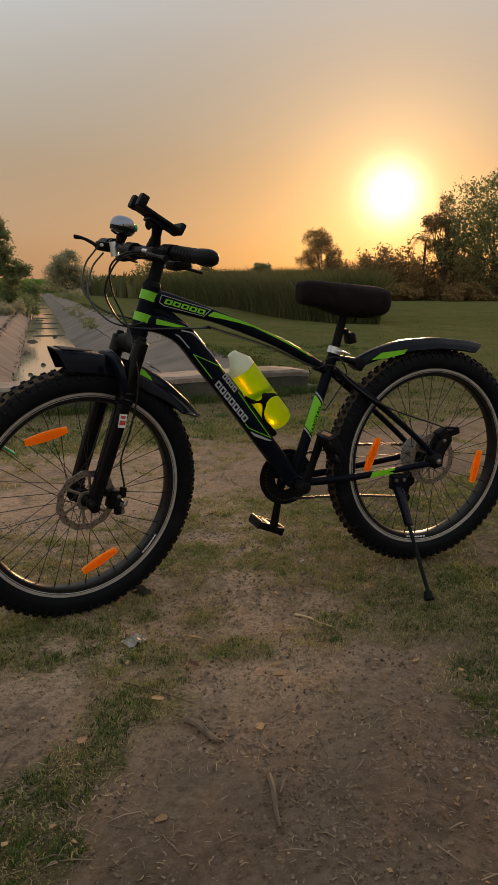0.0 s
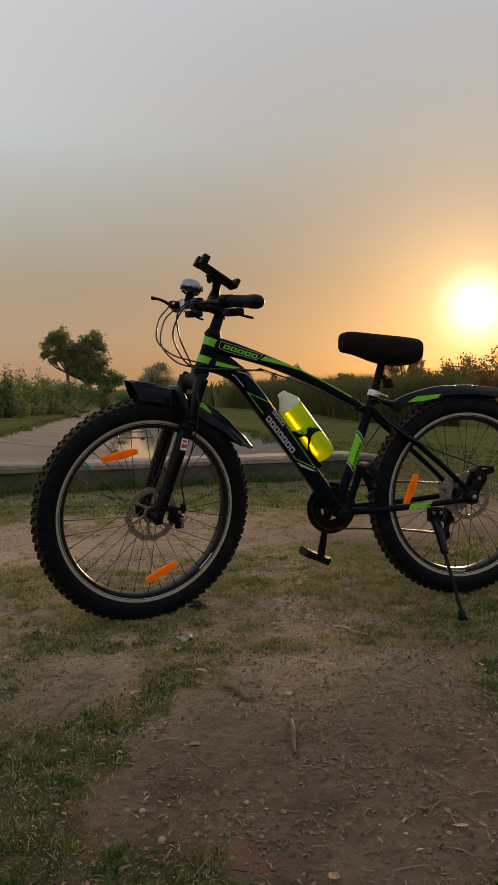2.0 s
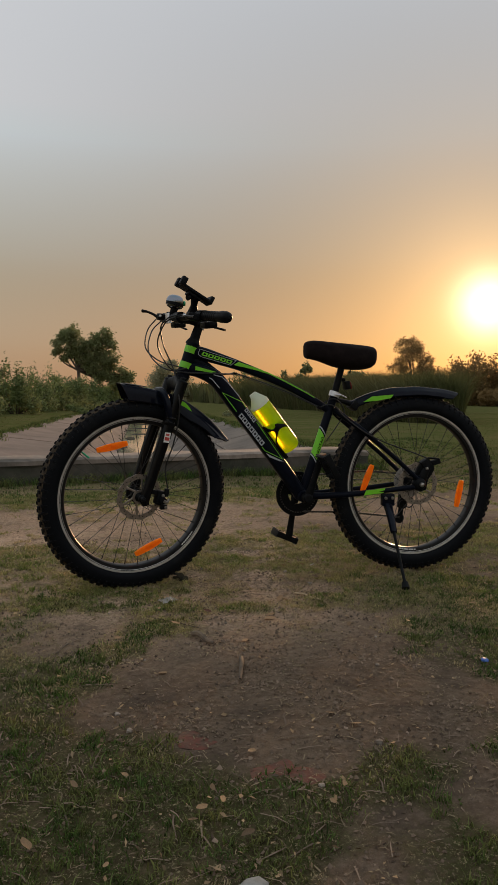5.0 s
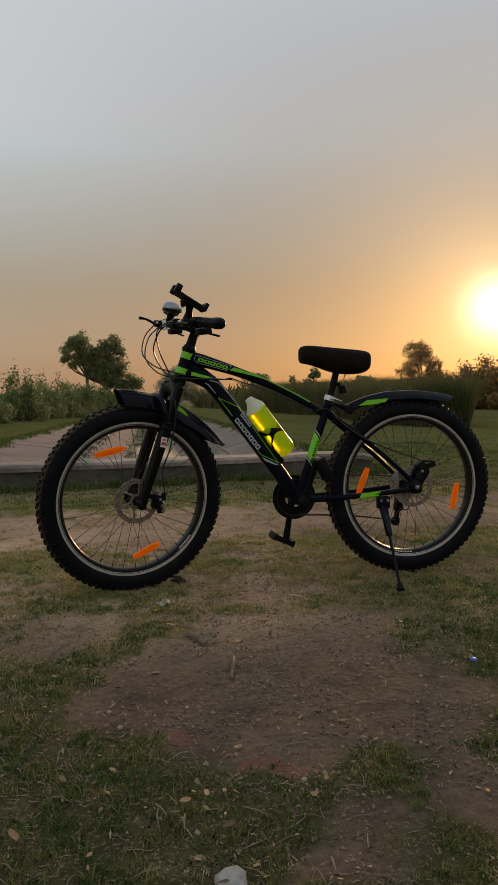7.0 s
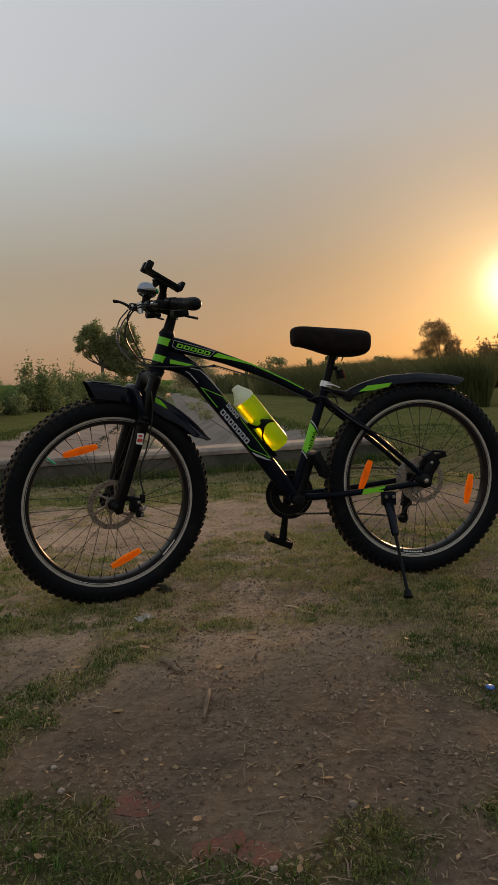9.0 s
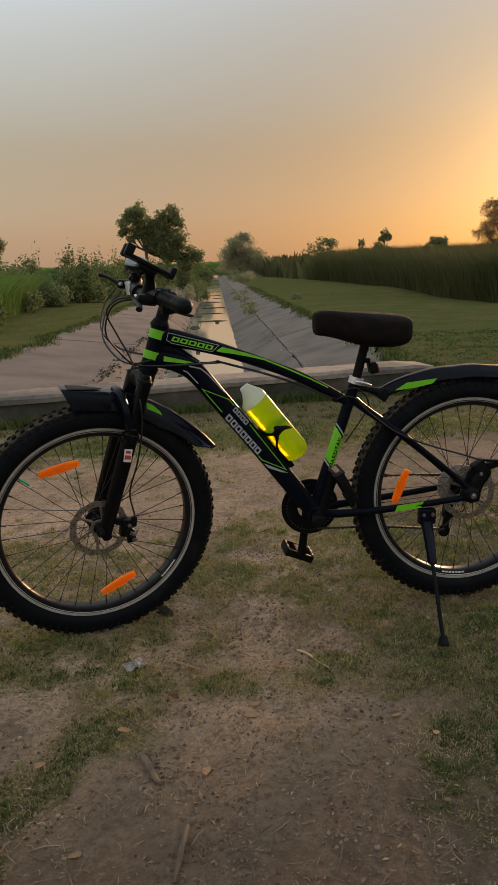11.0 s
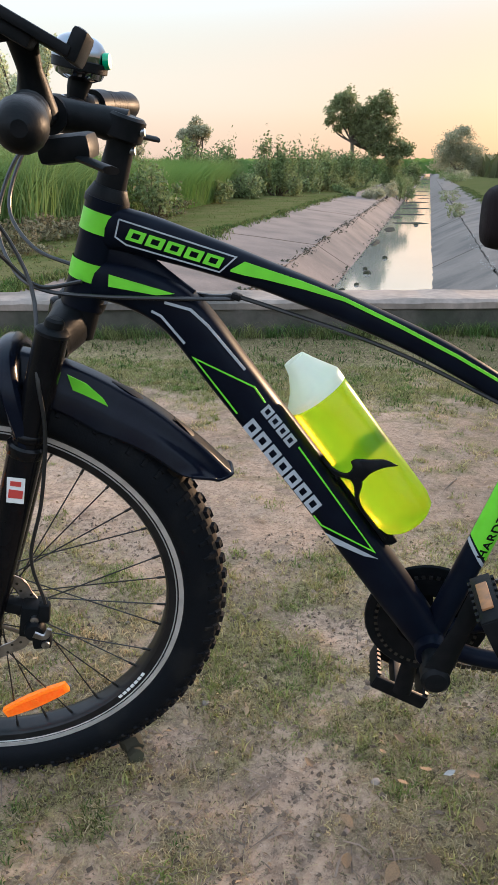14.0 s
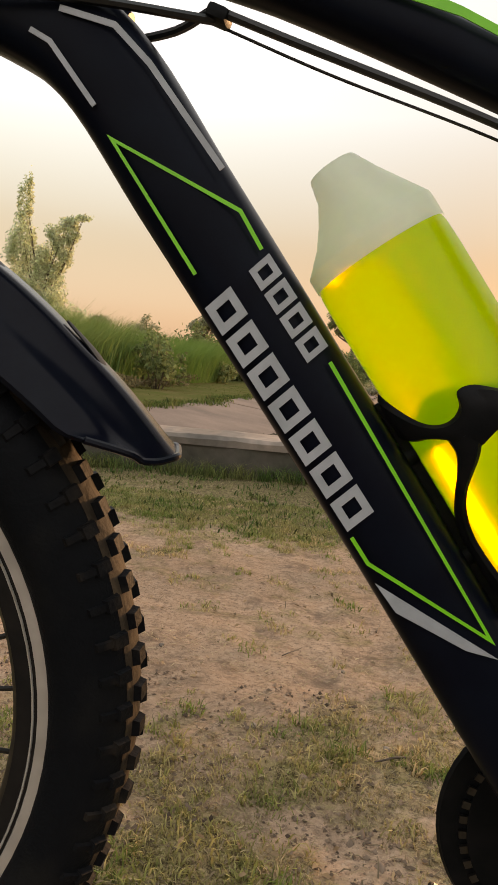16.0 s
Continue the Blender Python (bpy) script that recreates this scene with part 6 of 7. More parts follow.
# front caliper on the near leg
fc = HUB_F + Vector((0.075, -0.052, -0.005))
cal = part("front_caliper", moved([turned_box(fc, (0.034, 0.034, 0.052), 12, 0.005), turned_box(fc + Vector((-0.014, 0.0, 0.018)), (0.050, 0.018, 0.018), 20, 0.004), turned_box(fc + Vector((0.010, -0.012, -0.034)), (0.026, 0.02, 0.018), 0, 0.004)], STEER), M_BLACK, bike, "black mechanical disc caliper")
for off in ((0.006, -0.018, 0.010), (0.016, -0.02, -0.034)):
    part("bolt", moved(ring(fc + Vector(off), [(0.0005, -0.006), (0.006, -0.005), (0.006, 0.003)], 10, False), STEER), M_STEEL, cal)
part("caliper_barrel", moved([ring(fc + Vector((0.004, -0.020, -0.008)), [(0.0005, -0.010), (0.013, -0.009), (0.015, -0.004), (0.015, 0.006)], 18, False), turned_box(fc + Vector((0.020, -0.016, 0.020)), (0.016, 0.016, 0.030), 8, 0.004)], STEER), M_BLACK, cal)
part("caliper_arm", moved(sweep([fc + Vector((0.004, -0.030, -0.008)), fc + Vector((0.018, -0.030, -0.014)), fc + Vector((0.026, -0.028, -0.002))], [(0.006, 0.003), (0.005, 0.003), (0.004, 0.003)], 8, 8), STEER), M_STEEL, cal, "dull steel brake arm")
part("axle_nut", moved(ring(HUB_F, [(0.0005, -0.094), (0.008, -0.092), (0.010, -0.078), (0.014, -0.076), (0.014, -0.07)], 14, False), STEER), M_BLACK, front)
part("axle_nut", moved(ring(HUB_F, [(0.0005, 0.094), (0.008, 0.092), (0.010, 0.078), (0.014, 0.07)], 14, False), STEER), M_BLACK, front)
rc = Vector((0.612, -0.052, 0.430))
cal2 = part("rear_caliper", [turned_box(rc, (0.040, 0.032, 0.050), -30, 0.006), turned_box(rc + Vector((0.038, -0.004, 0.012)), (0.040, 0.022, 0.022), -15, 0.005), turned_box(rc + Vector((-0.028, 0.0, -0.038)), (0.050, 0.016, 0.040), -35, 0.006), sweep([rc + Vector((0.0, -0.015, 0.03)), rc + Vector((0.045, -0.02, 0.026))], 0.004, 8)], M_BLACK, bike, "black mechanical disc caliper")
part("adapter_plate", [plate([(0.566, 0.335), (0.556, 0.372), (0.572, 0.420), (0.600, 0.452), (0.640, 0.446), (0.646, 0.412), (0.622, 0.376), (0.606, 0.336)], -0.050, 0.010), sweep([(0.586, -0.060, 0.352), (0.600, -0.062, 0.396), (0.622, -0.062, 0.430)], [(0.020, 0.010), (0.018, 0.010), (0.014, 0.008)], 10, 8)], M_BLACK, cal2, "black caliper bracket")
part("hub_cap", [ring(HUB_R, [(0.0005, -0.076), (0.016, -0.075), (0.024, -0.068), (0.028, -0.055), (0.028, -0.046)], 18, False)], M_BLACK, rear)
part("bolt", [ring(rc + Vector((-0.005, -0.018, -0.012)), [(0.0005, -0.006), (0.006, -0.005), (0.006, 0.003)], 10, False)], M_STEEL, cal2)
part("axle_nut", [ring(HUB_R, [(0.0005, -0.086), (0.009, -0.084), (0.009, -0.074), (0.015, -0.073), (0.015, -0.068)], 12, False)], M_STEEL, rear)

# drive
cw = Vector((BB.x, 0.046, BB.z))
ringset = part("chainring_guard", [ring(cw, [(0.040, -0.003), (0.088, -0.003), (0.090, 0.0), (0.088, 0.003), (0.040, 0.003)], 48), ring(cw + Vector((0, -0.007, 0)), [(0.045, -0.0015), (0.071, -0.0015), (0.071, 0.0015), (0.045, 0.0015)], 44)], M_BLACK, bike, "black chainring with guard")
for i in range(5):
    an = i * 2 * math.pi / 5 + 0.4
    part("spider_arm", sweep([cw, cw + Vector((0.046 * math.cos(an), 0, 0.046 * math.sin(an)))], [(0.012, 0.004), (0.009, 0.003)], 8), M_BLACK, ringset)
teeth = []
for i in range(44):
    an = 2 * math.pi * i / 44
    teeth.append(turned_box(cw + Vector((0.0735 * math.cos(an), -0.007, 0.0735 * math.sin(an))), (0.005, 0.0025, 0.005), -math.degrees(an), 0))
part("teeth", teeth, M_CHAIN, ringset)["kind"] = "stuff"
LC, RCK = Vector((0.150, -0.102, 0.470)), Vector((0.086, 0.096, 0.136))
crank_l = part("left_crank", [sweep([Vector((BB.x, -0.082, BB.z)), Vector((BB.x, -0.086, BB.z)).lerp(LC, 0.5), LC], [(0.018, 0.010), (0.012, 0.008), (0.015, 0.009)], 12, 10), ring((BB.x, -0.082, BB.z), [(0.0005, -0.017), (0.014, -0.016), (0.019, -0.011), (0.019, 0.012), (0.014, 0.016), (0.014, 0.045)], 18, False)], M_BLACK, bike, "black crank arm")
crank_r = part("right_crank", [sweep([Vector((BB.x, 0.070, BB.z)), Vector((BB.x, 0.074, BB.z)).lerp(RCK, 0.5), RCK], [(0.018, 0.010), (0.012, 0.008), (0.015, 0.009)], 12, 10)], M_BLACK, bike, "black crank arm")


def pedal(parent, at_, m, mat_edge, reflectors):
    """Platform pedal: a cage of two toothed side bars, two end bars and a hub."""
    base = Matrix.Translation(at_) @ m
    body = [box((0, 0, 0), (0.024, 0.088, 0.020), None, 0.004), box((-0.043, 0, 0), (0.008, 0.090, 0.024), None, 0.002), box((0.043, 0, 0), (0.008, 0.090, 0.024), None, 0.002), box((0, -0.042, 0), (0.09, 0.008, 0.024), None, 0.002), box((0, 0.042, 0), (0.09, 0.008, 0.024), None, 0.002)]
    p = part("pedal", moved(body, base), M_BLACK, parent, "black platform pedal")
    teeth_ = [box((x, -0.036 + 0.012 * i, z), (0.006, 0.006, 0.004), None, 0) for x in (-0.043, 0.043) for z in (-0.0135, 0.0135) for i in range(7)]
    for x in (-0.0478, 0.0478) if reflectors else ():
        part("pedal_reflector", moved(box((x, 0, 0), (0.004, 0.050, 0.013), None, 0.001), base), M_AMBER, p, "scuffed amber pedal reflector")
    part("pedal_teeth", moved(teeth_, base), mat_edge, p)["kind"] = "stuff"
    return p


pedal(crank_l, Vector((0.158, -0.160, 0.448)), Matrix.Rotation(radians(62), 4, "Y"), M_BLACK, True)
pedal(crank_r, Vector((0.083, 0.150, 0.126)), Matrix.Rotation(radians(23), 4, "Y"), M_CHAIN, False)
# chain, cassette, derailleur
chain_pts = [(BB.x + 0.02, 0.039, BB.z + 0.070), (0.35, 0.039, 0.400), (0.585, 0.039, 0.385)]
low_pts = [(BB.x + 0.02, 0.039, BB.z - 0.071), (0.33, 0.040, 0.232), (0.545, 0.040, 0.205)]
links = []
for pts in (chain_pts, low_pts):
    path = smooth_path(pts, 56)
    for i in range(len(path) - 1):
        d = path[i + 1] - path[i]
        ang = -math.degrees(math.atan2(d.z, d.x))
        links.append(turned_box((path[i] + path[i + 1]) / 2, (d.length * 0.8, 0.006 if i % 2 else 0.004, 0.008 if i % 2 else 0.006), ang, 0))
ch = part("chain", links, M_CHAIN, bike, "dusty steel chain")
ch["kind"] = "stuff"
part("cassette", [ring((HUB_R.x, 0.036 + 0.004 * i, HUB_R.z), [(0.018, -0.0012), (0.052 - 0.005 * i, -0.0012), (0.052 - 0.005 * i, 0.0012), (0.018, 0.0012)], 32) for i in range(6)], M_STEEL, rear, "steel sprockets")
part("spoke_guard", ring((HUB_R.x, 0.031, HUB_R.z), [(0.02, -0.001), (0.066, -0.001), (0.066, 0.001), (0.02, 0.001)], 40), M_PALE, rear, "clear plastic spoke guard")
part("derailleur", [turned_box((0.562, 0.058, 0.275), (0.030, 0.022, 0.070), 8, 0.006), turned_box((0.552, 0.048, 0.222), (0.022, 0.008, 0.085), 10, 0.003), ring((0.545, 0.044, 0.200), [(0.003, -0.004), (0.020, -0.004), (0.020, 0.004), (0.003, 0.004)], 16), ring((0.562, 0.044, 0.258), [(0.003, -0.004), (0.018, -0.004), (0.018, 0.004), (0.003, 0.004)], 16)], M_BLACK, bike, "rear derailleur cage")
part("derailleur_cable", sweep([(0.56, 0.07, 0.30), (0.578, 0.085, 0.255), (0.610, 0.080, 0.238), (0.625, 0.072, 0.262), (0.606, 0.066, 0.285)], 0.0025, 6, 20), M_CABLE, bike)

# kickstand
FOOT = Vector((0.396, -0.330, 0.0165))
KB = Vector((0.440, -0.066, 0.300))
KM = KB.lerp(FOOT, 0.40)
ks = part("kickstand", [turned_box(KB + Vector((0, -0.004, -0.002)), (0.052, 0.026, 0.048), 0, 0.006), sweep([KB + Vector((0, -0.004, -0.02)), KB.lerp(FOOT, 0.2), KM], [(0.018, 0.012), (0.015, 0.011), (0.012, 0.010)], 12, 8, power=3)], M_NAVY, bike, "folding kickstand with a dark sleeve")
part("stand_rod", sweep([KM, FOOT + Vector((0, 0, 0.012))], 0.0058, 10), M_BLACK, ks)
part("stand_foot", [sweep([FOOT + Vector((0.004, 0.012, 0.018)), FOOT + Vector((0, -0.004, -0.001))], [0.011, 0.015], 12)], M_BLACK, ks, "rubber foot")
for x in (-0.014, 0.014):
    part("bolt", ring(KB + Vector((x, -0.018, 0.006)), [(0.0005, -0.005), (0.006, -0.004), (0.006, 0.004)], 10, False), M_STEEL, ks)

# handlebar
BC = Vector((-0.378, 0, 0.992))
stem_top = under_axis(0.985)
part("headset_cup", moved(sweep([under_axis(0.893), under_axis(0.899), under_axis(0.914)], [0.0275, 0.0275, 0.0200], 20), BAR), M_BLACK, bike)
part("headset_cup", moved(sweep([under_axis(0.768), under_axis(0.782)], [0.027, 0.030], 20), BAR), M_BLACK, bike)
stem = part("stem", moved([sweep([under_axis(0.905), under_axis(0.955), stem_top], [0.019, 0.0165, 0.019], 18, 8), sweep([stem_top - Vector((0, 0, 0.008)), (stem_top + BC) / 2 + Vector((0, 0, -0.002)), BC], [(0.020, 0.020), (0.017, 0.019), (0.020, 0.023)], 16, 8), sweep([BC + Vector((0, -0.024, 0)), BC + Vector((0, 0.024, 0))], 0.0215, 18)], BAR), M_BLACK, bike, "black handlebar stem")
part("stem_cap", moved(sweep([under_axis(0.965), under_axis(0.967), under_axis(0.988), under_axis(0.991)], [0.0205, 0.0232, 0.0232, 0.0195], 20), BAR), M_BLACK, stem, "round cap on top of the stem")
part("stem_bolt", moved([sweep([stem_top + Vector((0.012, -0.008, -0.012)), stem_top + Vector((0.0215, -0.009, -0.012))], 0.0045, 10), sweep([under_axis(0.953) + Vector((0.010, -0.006, 0)), under_axis(0.953) + Vector((0.0195, -0.007, 0))], 0.0045, 10)], BAR), M_STEEL, stem)
bar_pts = [(-0.324, -0.352, 0.994), (-0.350, -0.225, 0.998), (-0.366, -0.13, 0.999), (-0.378, -0.06, 0.993), (-0.378, 0.06, 0.993), (-0.366, 0.13, 0.999), (-0.354, 0.225, 0.998), (-0.336, 0.352, 0.994)]
bar = part("handlebar", moved(sweep(bar_pts, 0.0125, 14, 60), BAR), M_BLACK, bike, "black handlebar")
for s in (-1, 1):
    a, b = Vector((-0.353 - 0.002 * s, s * 0.214, 0.998)), Vector((-0.327 - 0.006 * s, s * 0.364, 0.993))
    radii_ = [0.0195] + [0.0185 if i % 2 else 0.0165 for i in range(12)] + [0.0172, 0.0180, 0.0188, 0.0195, 0.0200, 0.0202, 0.0203, 0.0202, 0.0199, 0.0190, 0.0172, 0.0135, 0.0060]
    part("grip", moved(sweep([a, b], radii_, 20, 46), BAR), M_BLACK, bar, "ribbed rubber grip with a smooth bulb end")
    # brake lever, clamp and shifter pod
    cl = Vector((-0.357, s * 0.186, 0.998))
    part("lever_clamp", moved([sweep([cl + Vector((-0.004, s * -0.016, 0)), cl + Vector((0.004, s * 0.016, 0))], 0.0195, 16), turned_box(cl + Vector((-0.030, 0, -0.004)), (0.050, 0.038, 0.027), 8, 0.009)], BAR), M_BLACK, bar)
    part("brake_lever", moved(sweep([cl + Vector((-0.048, s * 0.004, -0.006)), cl + Vector((-0.062, s * 0.020, 0.001 + 0.005 * s)), cl + Vector((-0.072 - 0.008 * s, s * (0.070 - 0.026 * s), 0.005 + 0.011 * s)), cl + Vector((-0.084 - 0.012 * s, s * (0.104 - 0.040 * s), 0.006 + 0.013 * s))], [(0.006, 0.008), (0.005, 0.008), (0.004, 0.007), (0.006, 0.008)], 10, 16), BAR), M_BLACK, bar, "brake lever")
    sp = cl + Vector((0.030, s * -0.010, -0.030))
    part("shifter", moved([turned_box(sp, (0.050, 0.055, 0.024), -6, 0.008), sweep([sp + Vector((0.015, s * 0.02, -0.008)), sp + Vector((0.045, s * 0.045, -0.016))], [(0.004, 0.009), (0.004, 0.011)], 8)], BAR), M_BLACK, bar, "gear shifter pod")
    part("lever_barrel", moved(sweep([cl + Vector((-0.045, s * -0.014, 0)), cl + Vector((-0.052, s * -0.040, 0.002))], [0.006, 0.0045], 10), BAR), M_ALLOY, bar)


def rim_bars(wheel_ob, hub, turn, a0, a1):
    """Small white bars on the black rim, for lettering too small to draw."""
    n = 7
    for i in range(n):
        u0 = a0 + (a1 - a0) * (i + 0.08) / n
        u1 = a0 + (a1 - a0) * (i + 0.80) / n
        pts = [(0.2695, u0), (0.2695, u1), (0.2738, u1), (0.2738, u0)]
        o = [(hub.x + r * math.cos(radians(a)), hub.z + r * math.sin(radians(a))) for r, a in pts]
        v, f = plate(o, hub.y - 0.0206, 0.0008)
        v = [p + Vector((0, -0.0009 if math.hypot(p.x - hub.x, p.z - hub.z) > 0.2716 else -0.0001, 0)) for p in v]
        part("rim_mark", moved((v, f), turn), M_WHITE, wheel_ob)


rim_bars(front, HUB_F, STEER, -49, -35)
rim_bars(rear, HUB_R, IDENT, -104, -88)
# Black slivers on the mudguard rib paint the shade of its vent slots.
for s in (0.0, 1.0):
    a = radians(53 - 14 * s)
    r_v = 0.3922 + 0.0070 * s
    c = HUB_F + Vector((r_v * math.cos(a), 0, r_v * math.sin(a)))
    slot = moved(sweep([(-0.030, 0, -0.0012), (0, 0, 0.0012), (0.030, 0, -0.0012)], [(0.001, 0.003), (0.0014, 0.011), (0.001, 0.003)], 10, 8), Matrix.Translation(c) @ Matrix.Rotation(math.pi / 2 - a, 4, "Y"))
    part("vent_slot", moved(slot, STEER), M_BLACK, fg, "black sliver for the shade in a vent slot")

# bell, lamp and phone holder on the bar
bell_c = Vector((-0.362, 0.112, 1.054))
prof = [(0.0005, 0.026), (0.010, 0.0255), (0.019, 0.0235), (0.027, 0.0185), (0.032, 0.0115), (0.0342, 0.003), (0.0342, -0.004), (0.0325, -0.005)]
v, f = ring((0, 0, 0), [(r, y) for r, y in prof], 32, False)
bell = part("bell", moved(moved(moved((v, f), Matrix.Rotation(radians(90), 4, "X") @ Matrix.Scale(0.98, 4, (1, 0, 0)) @ Matrix.Scale(0.98, 4, (0, 1, 0))), Matrix.Translation(bell_c) @ Matrix.Rotation(radians(12), 4, "Y")), BAR), M_CHROME, bike, "round chrome bell")
part("bell_bowl", moved(moved(moved(ring((0, 0, 0), [(0.0330, 0.004), (0.0318, 0.001), (0.0322, -0.006), (0.0290, -0.014), (0.018, -0.019), (0.0005, -0.020)], 32, False), Matrix.Rotation(radians(90), 4, "X")), Matrix.Translation(bell_c + Vector((0, 0, -0.008))) @ Matrix.Rotation(radians(12), 4, "Y")), BAR), M_CHROME, bell, "chrome lower half")
part("bell_seam", moved(moved(moved(ring((0, 0, 0), [(0.0330, 0.0045), (0.0348, 0.0035), (0.0348, -0.0065), (0.0330, -0.0075)], 32, False), Matrix.Rotation(radians(90), 4, "X")), Matrix.Translation(bell_c + Vector((0, 0, -0.008))) @ Matrix.Rotation(radians(12), 4, "Y")), BAR), M_BLACK, bell, "dark band between the halves")
part("bell_base", moved([sweep([bell_c + Vector((0.0, 0, -0.022)), bell_c + Vector((-0.008, 0, -0.045)), Vector((-0.366, 0.125, 0.998))], [0.016, 0.012, 0.018], 12, 6)], BAR), M_BLACK, bell)
part("cable_adjuster", moved([sweep([(-0.390, 0.115, 1.010), (-0.384, 0.110, 0.972)], [0.010, 0.012], 12)], BAR), M_ALLOY, bike, "pale cable barrel under the bell")
ph = Matrix.Translation((-0.372, -0.146, 1.074)) @ Matrix.Rotation(radians(29), 4, "Y") @ Matrix.Rotation(radians(-6), 4, "X")
holder = part("phone_holder", moved(moved([box((0, 0, 0), (0.120, 0.055, 0.010), None, 0.003), box((0.0, 0, -0.010), (0.05, 0.04, 0.012), None, 0.003)], ph), BAR), M_BLACK, bike, "black plastic phone holder")
for y_ in (-0.022, 0.022):
    part("claw", moved(moved(box((-0.060, y_, 0.010), (0.022, 0.022, 0.032), None, 0.005), ph), BAR), M_BLACK, holder, "rubber padded claw")
part("claw", moved(moved([box((0.061, 0, 0.008), (0.015, 0.050, 0.030), None, 0.005)], ph), BAR), M_BLACK, holder, "rubber padded claw")
part("holder_ball", moved([sweep([(-0.368, -0.142, 1.065), (-0.366, -0.128, 1.034), (-0.368, -0.112, 0.999)], [0.015, 0.012, 0.021], 14, 8), sweep([(-0.368, -0.146, 1.064), (-0.388, -0.156, 1.062), (-0.402, -0.160, 1.058)], [0.006, 0.007, 0.011], 8)], BAR), M_BLACK, holder)
part("bell_button", moved(sweep([bell_c + Vector((0.032, -0.006, -0.006)), bell_c + Vector((0.039, -0.007, -0.006))], [0.010, 0.009], 14), BAR), material("green_button", (0.01, 0.30, 0.12), 0.3), bell, "small green button")
tip = part("valve_cap", moved([sweep([HUB_F + Vector((0.262 * math.cos(radians(140)), -0.004, 0.262 * math.sin(radians(140)))), HUB_F + Vector((0.228 * math.cos(radians(140)), -0.004, 0.228 * math.sin(radians(140))))], [0.0032, 0.0038], 8)], STEER), material("green_valve_cap", (0.01, 0.42, 0.20), 0.35), front, "bright green valve cap")

# cables
CABLES = {
    "brake_cable": ([(-0.445, 0.155, 1.000), (-0.480, 0.130, 0.955), (-0.492, 0.090, 0.885), (-0.450, 0.055, 0.838), (-0.392, 0.036, 0.818), (-0.330, 0.034, 0.806), (-0.255, 0.028, 0.790), (-0.200, 0.006, 0.786), (-0.168, -0.014, 0.791)], 0.0026),
    "gear_cable": ([(-0.430, 0.120, 0.990), (-0.470, 0.080, 0.945), (-0.486, 0.040, 0.870), (-0.450, -0.005, 0.815), (-0.400, -0.034, 0.795), (-0.330, -0.034, 0.789), (-0.245, -0.030, 0.788), (-0.168, -0.012, 0.786)], 0.0026),
    "shift_cable": ([(-0.368, -0.165, 0.978), (-0.420, -0.165, 0.975), (-0.452, -0.148, 0.950), (-0.468, -0.100, 0.890), (-0.440, -0.050, 0.835), (-0.405, -0.036, 0.800), (-0.352, -0.031, 0.806)], 0.0026),
    "front_brake_cable": ([(-0.392, -0.172, 0.984), (-0.432, -0.168, 0.978), (-0.460, -0.135, 0.945), (-0.440, -0.060, 0.880), (-0.405, -0.056, 0.800)] + [STEER @ p for p in (under_axis(0.715) + Vector((-0.030, -0.092, 0)), under_axis(0.640) + Vector((-0.004, -0.096, 0)), under_axis(0.540) + Vector((0.012, -0.092, 0)), under_axis(0.450) + Vector((0.016, -0.084, 0)), fc + Vector((0.022, -0.018, 0.046)), fc + Vector((0.022, -0.018, 0.030)))], 0.0026),
}
for name, (pts, r) in CABLES.items():
    part(name, sweep(pts, r, 7, 48), M_CABLE, bike, "thin black cable")
part("frame_cable", sweep([(-0.168, -0.014, 0.791), (-0.120, -0.010, 0.776), (-0.020, -0.006, 0.744), (0.060, -0.006, 0.713), (0.140, -0.010, 0.676), (0.170, -0.012, 0.662)], 0.0026, 7, 30), M_CABLE, bike, "thin black cable")
part("frame_cable", sweep([(-0.168, -0.004, 0.787), (-0.100, 0.004, 0.765), (-0.010, 0.004, 0.736), (0.070, 0.004, 0.705), (0.150, 0.000, 0.668)], 0.0009, 6, 30), M_CABLE, bike, "thin black cable")
part("cable_clip", turned_box((-0.166, -0.010, 0.789), (0.013, 0.016, 0.008), 20, 0.003), M_BLACK, bike)
part("cable_clip", turned_box((0.172, -0.008, 0.660), (0.018, 0.020, 0.012), 28, 0.003), M_BLACK, bike)
part("rear_brake_cable", sweep([(0.172, -0.012, 0.660), (0.200, -0.030, 0.672), (0.232, -0.034, 0.662), (0.262, -0.040, 0.628), (0.330, -0.066, 0.572), (0.400, -0.070, 0.535), (0.480, -0.068, 0.505), (0.560, -0.066, 0.478), (0.612, -0.066, 0.458)], 0.0026, 7, 48), M_CABLE, bike, "thin black cable")
part("rear_gear_cable", sweep([(0.172, -0.004, 0.658), (0.205, -0.022, 0.690), (0.240, -0.028, 0.690), (0.272, -0.02, 0.645), (0.250, -0.022, 0.600), (0.200, -0.02, 0.530)], 0.0022, 6, 30), M_CABLE, bike, "thin black cable")

# water bottle in its cage
BA = Vector((0.607, 0, -0.795))
BN = Vector((0.795, 0, 0.607))
bot0 = Vector((-0.0965, -0.004, 0.7095))
bottle = thing("water_bottle", "translucent lime green water bottle with a milky neck", "bottle", bike.matrix_world @ Matrix.Translation(bot0))
turn_b = Matrix(((BN.x, 0, BA.x, 0), (0, 1, 0, 0), (BN.z, 0, BA.z, 0), (0, 0, 0, 1)))


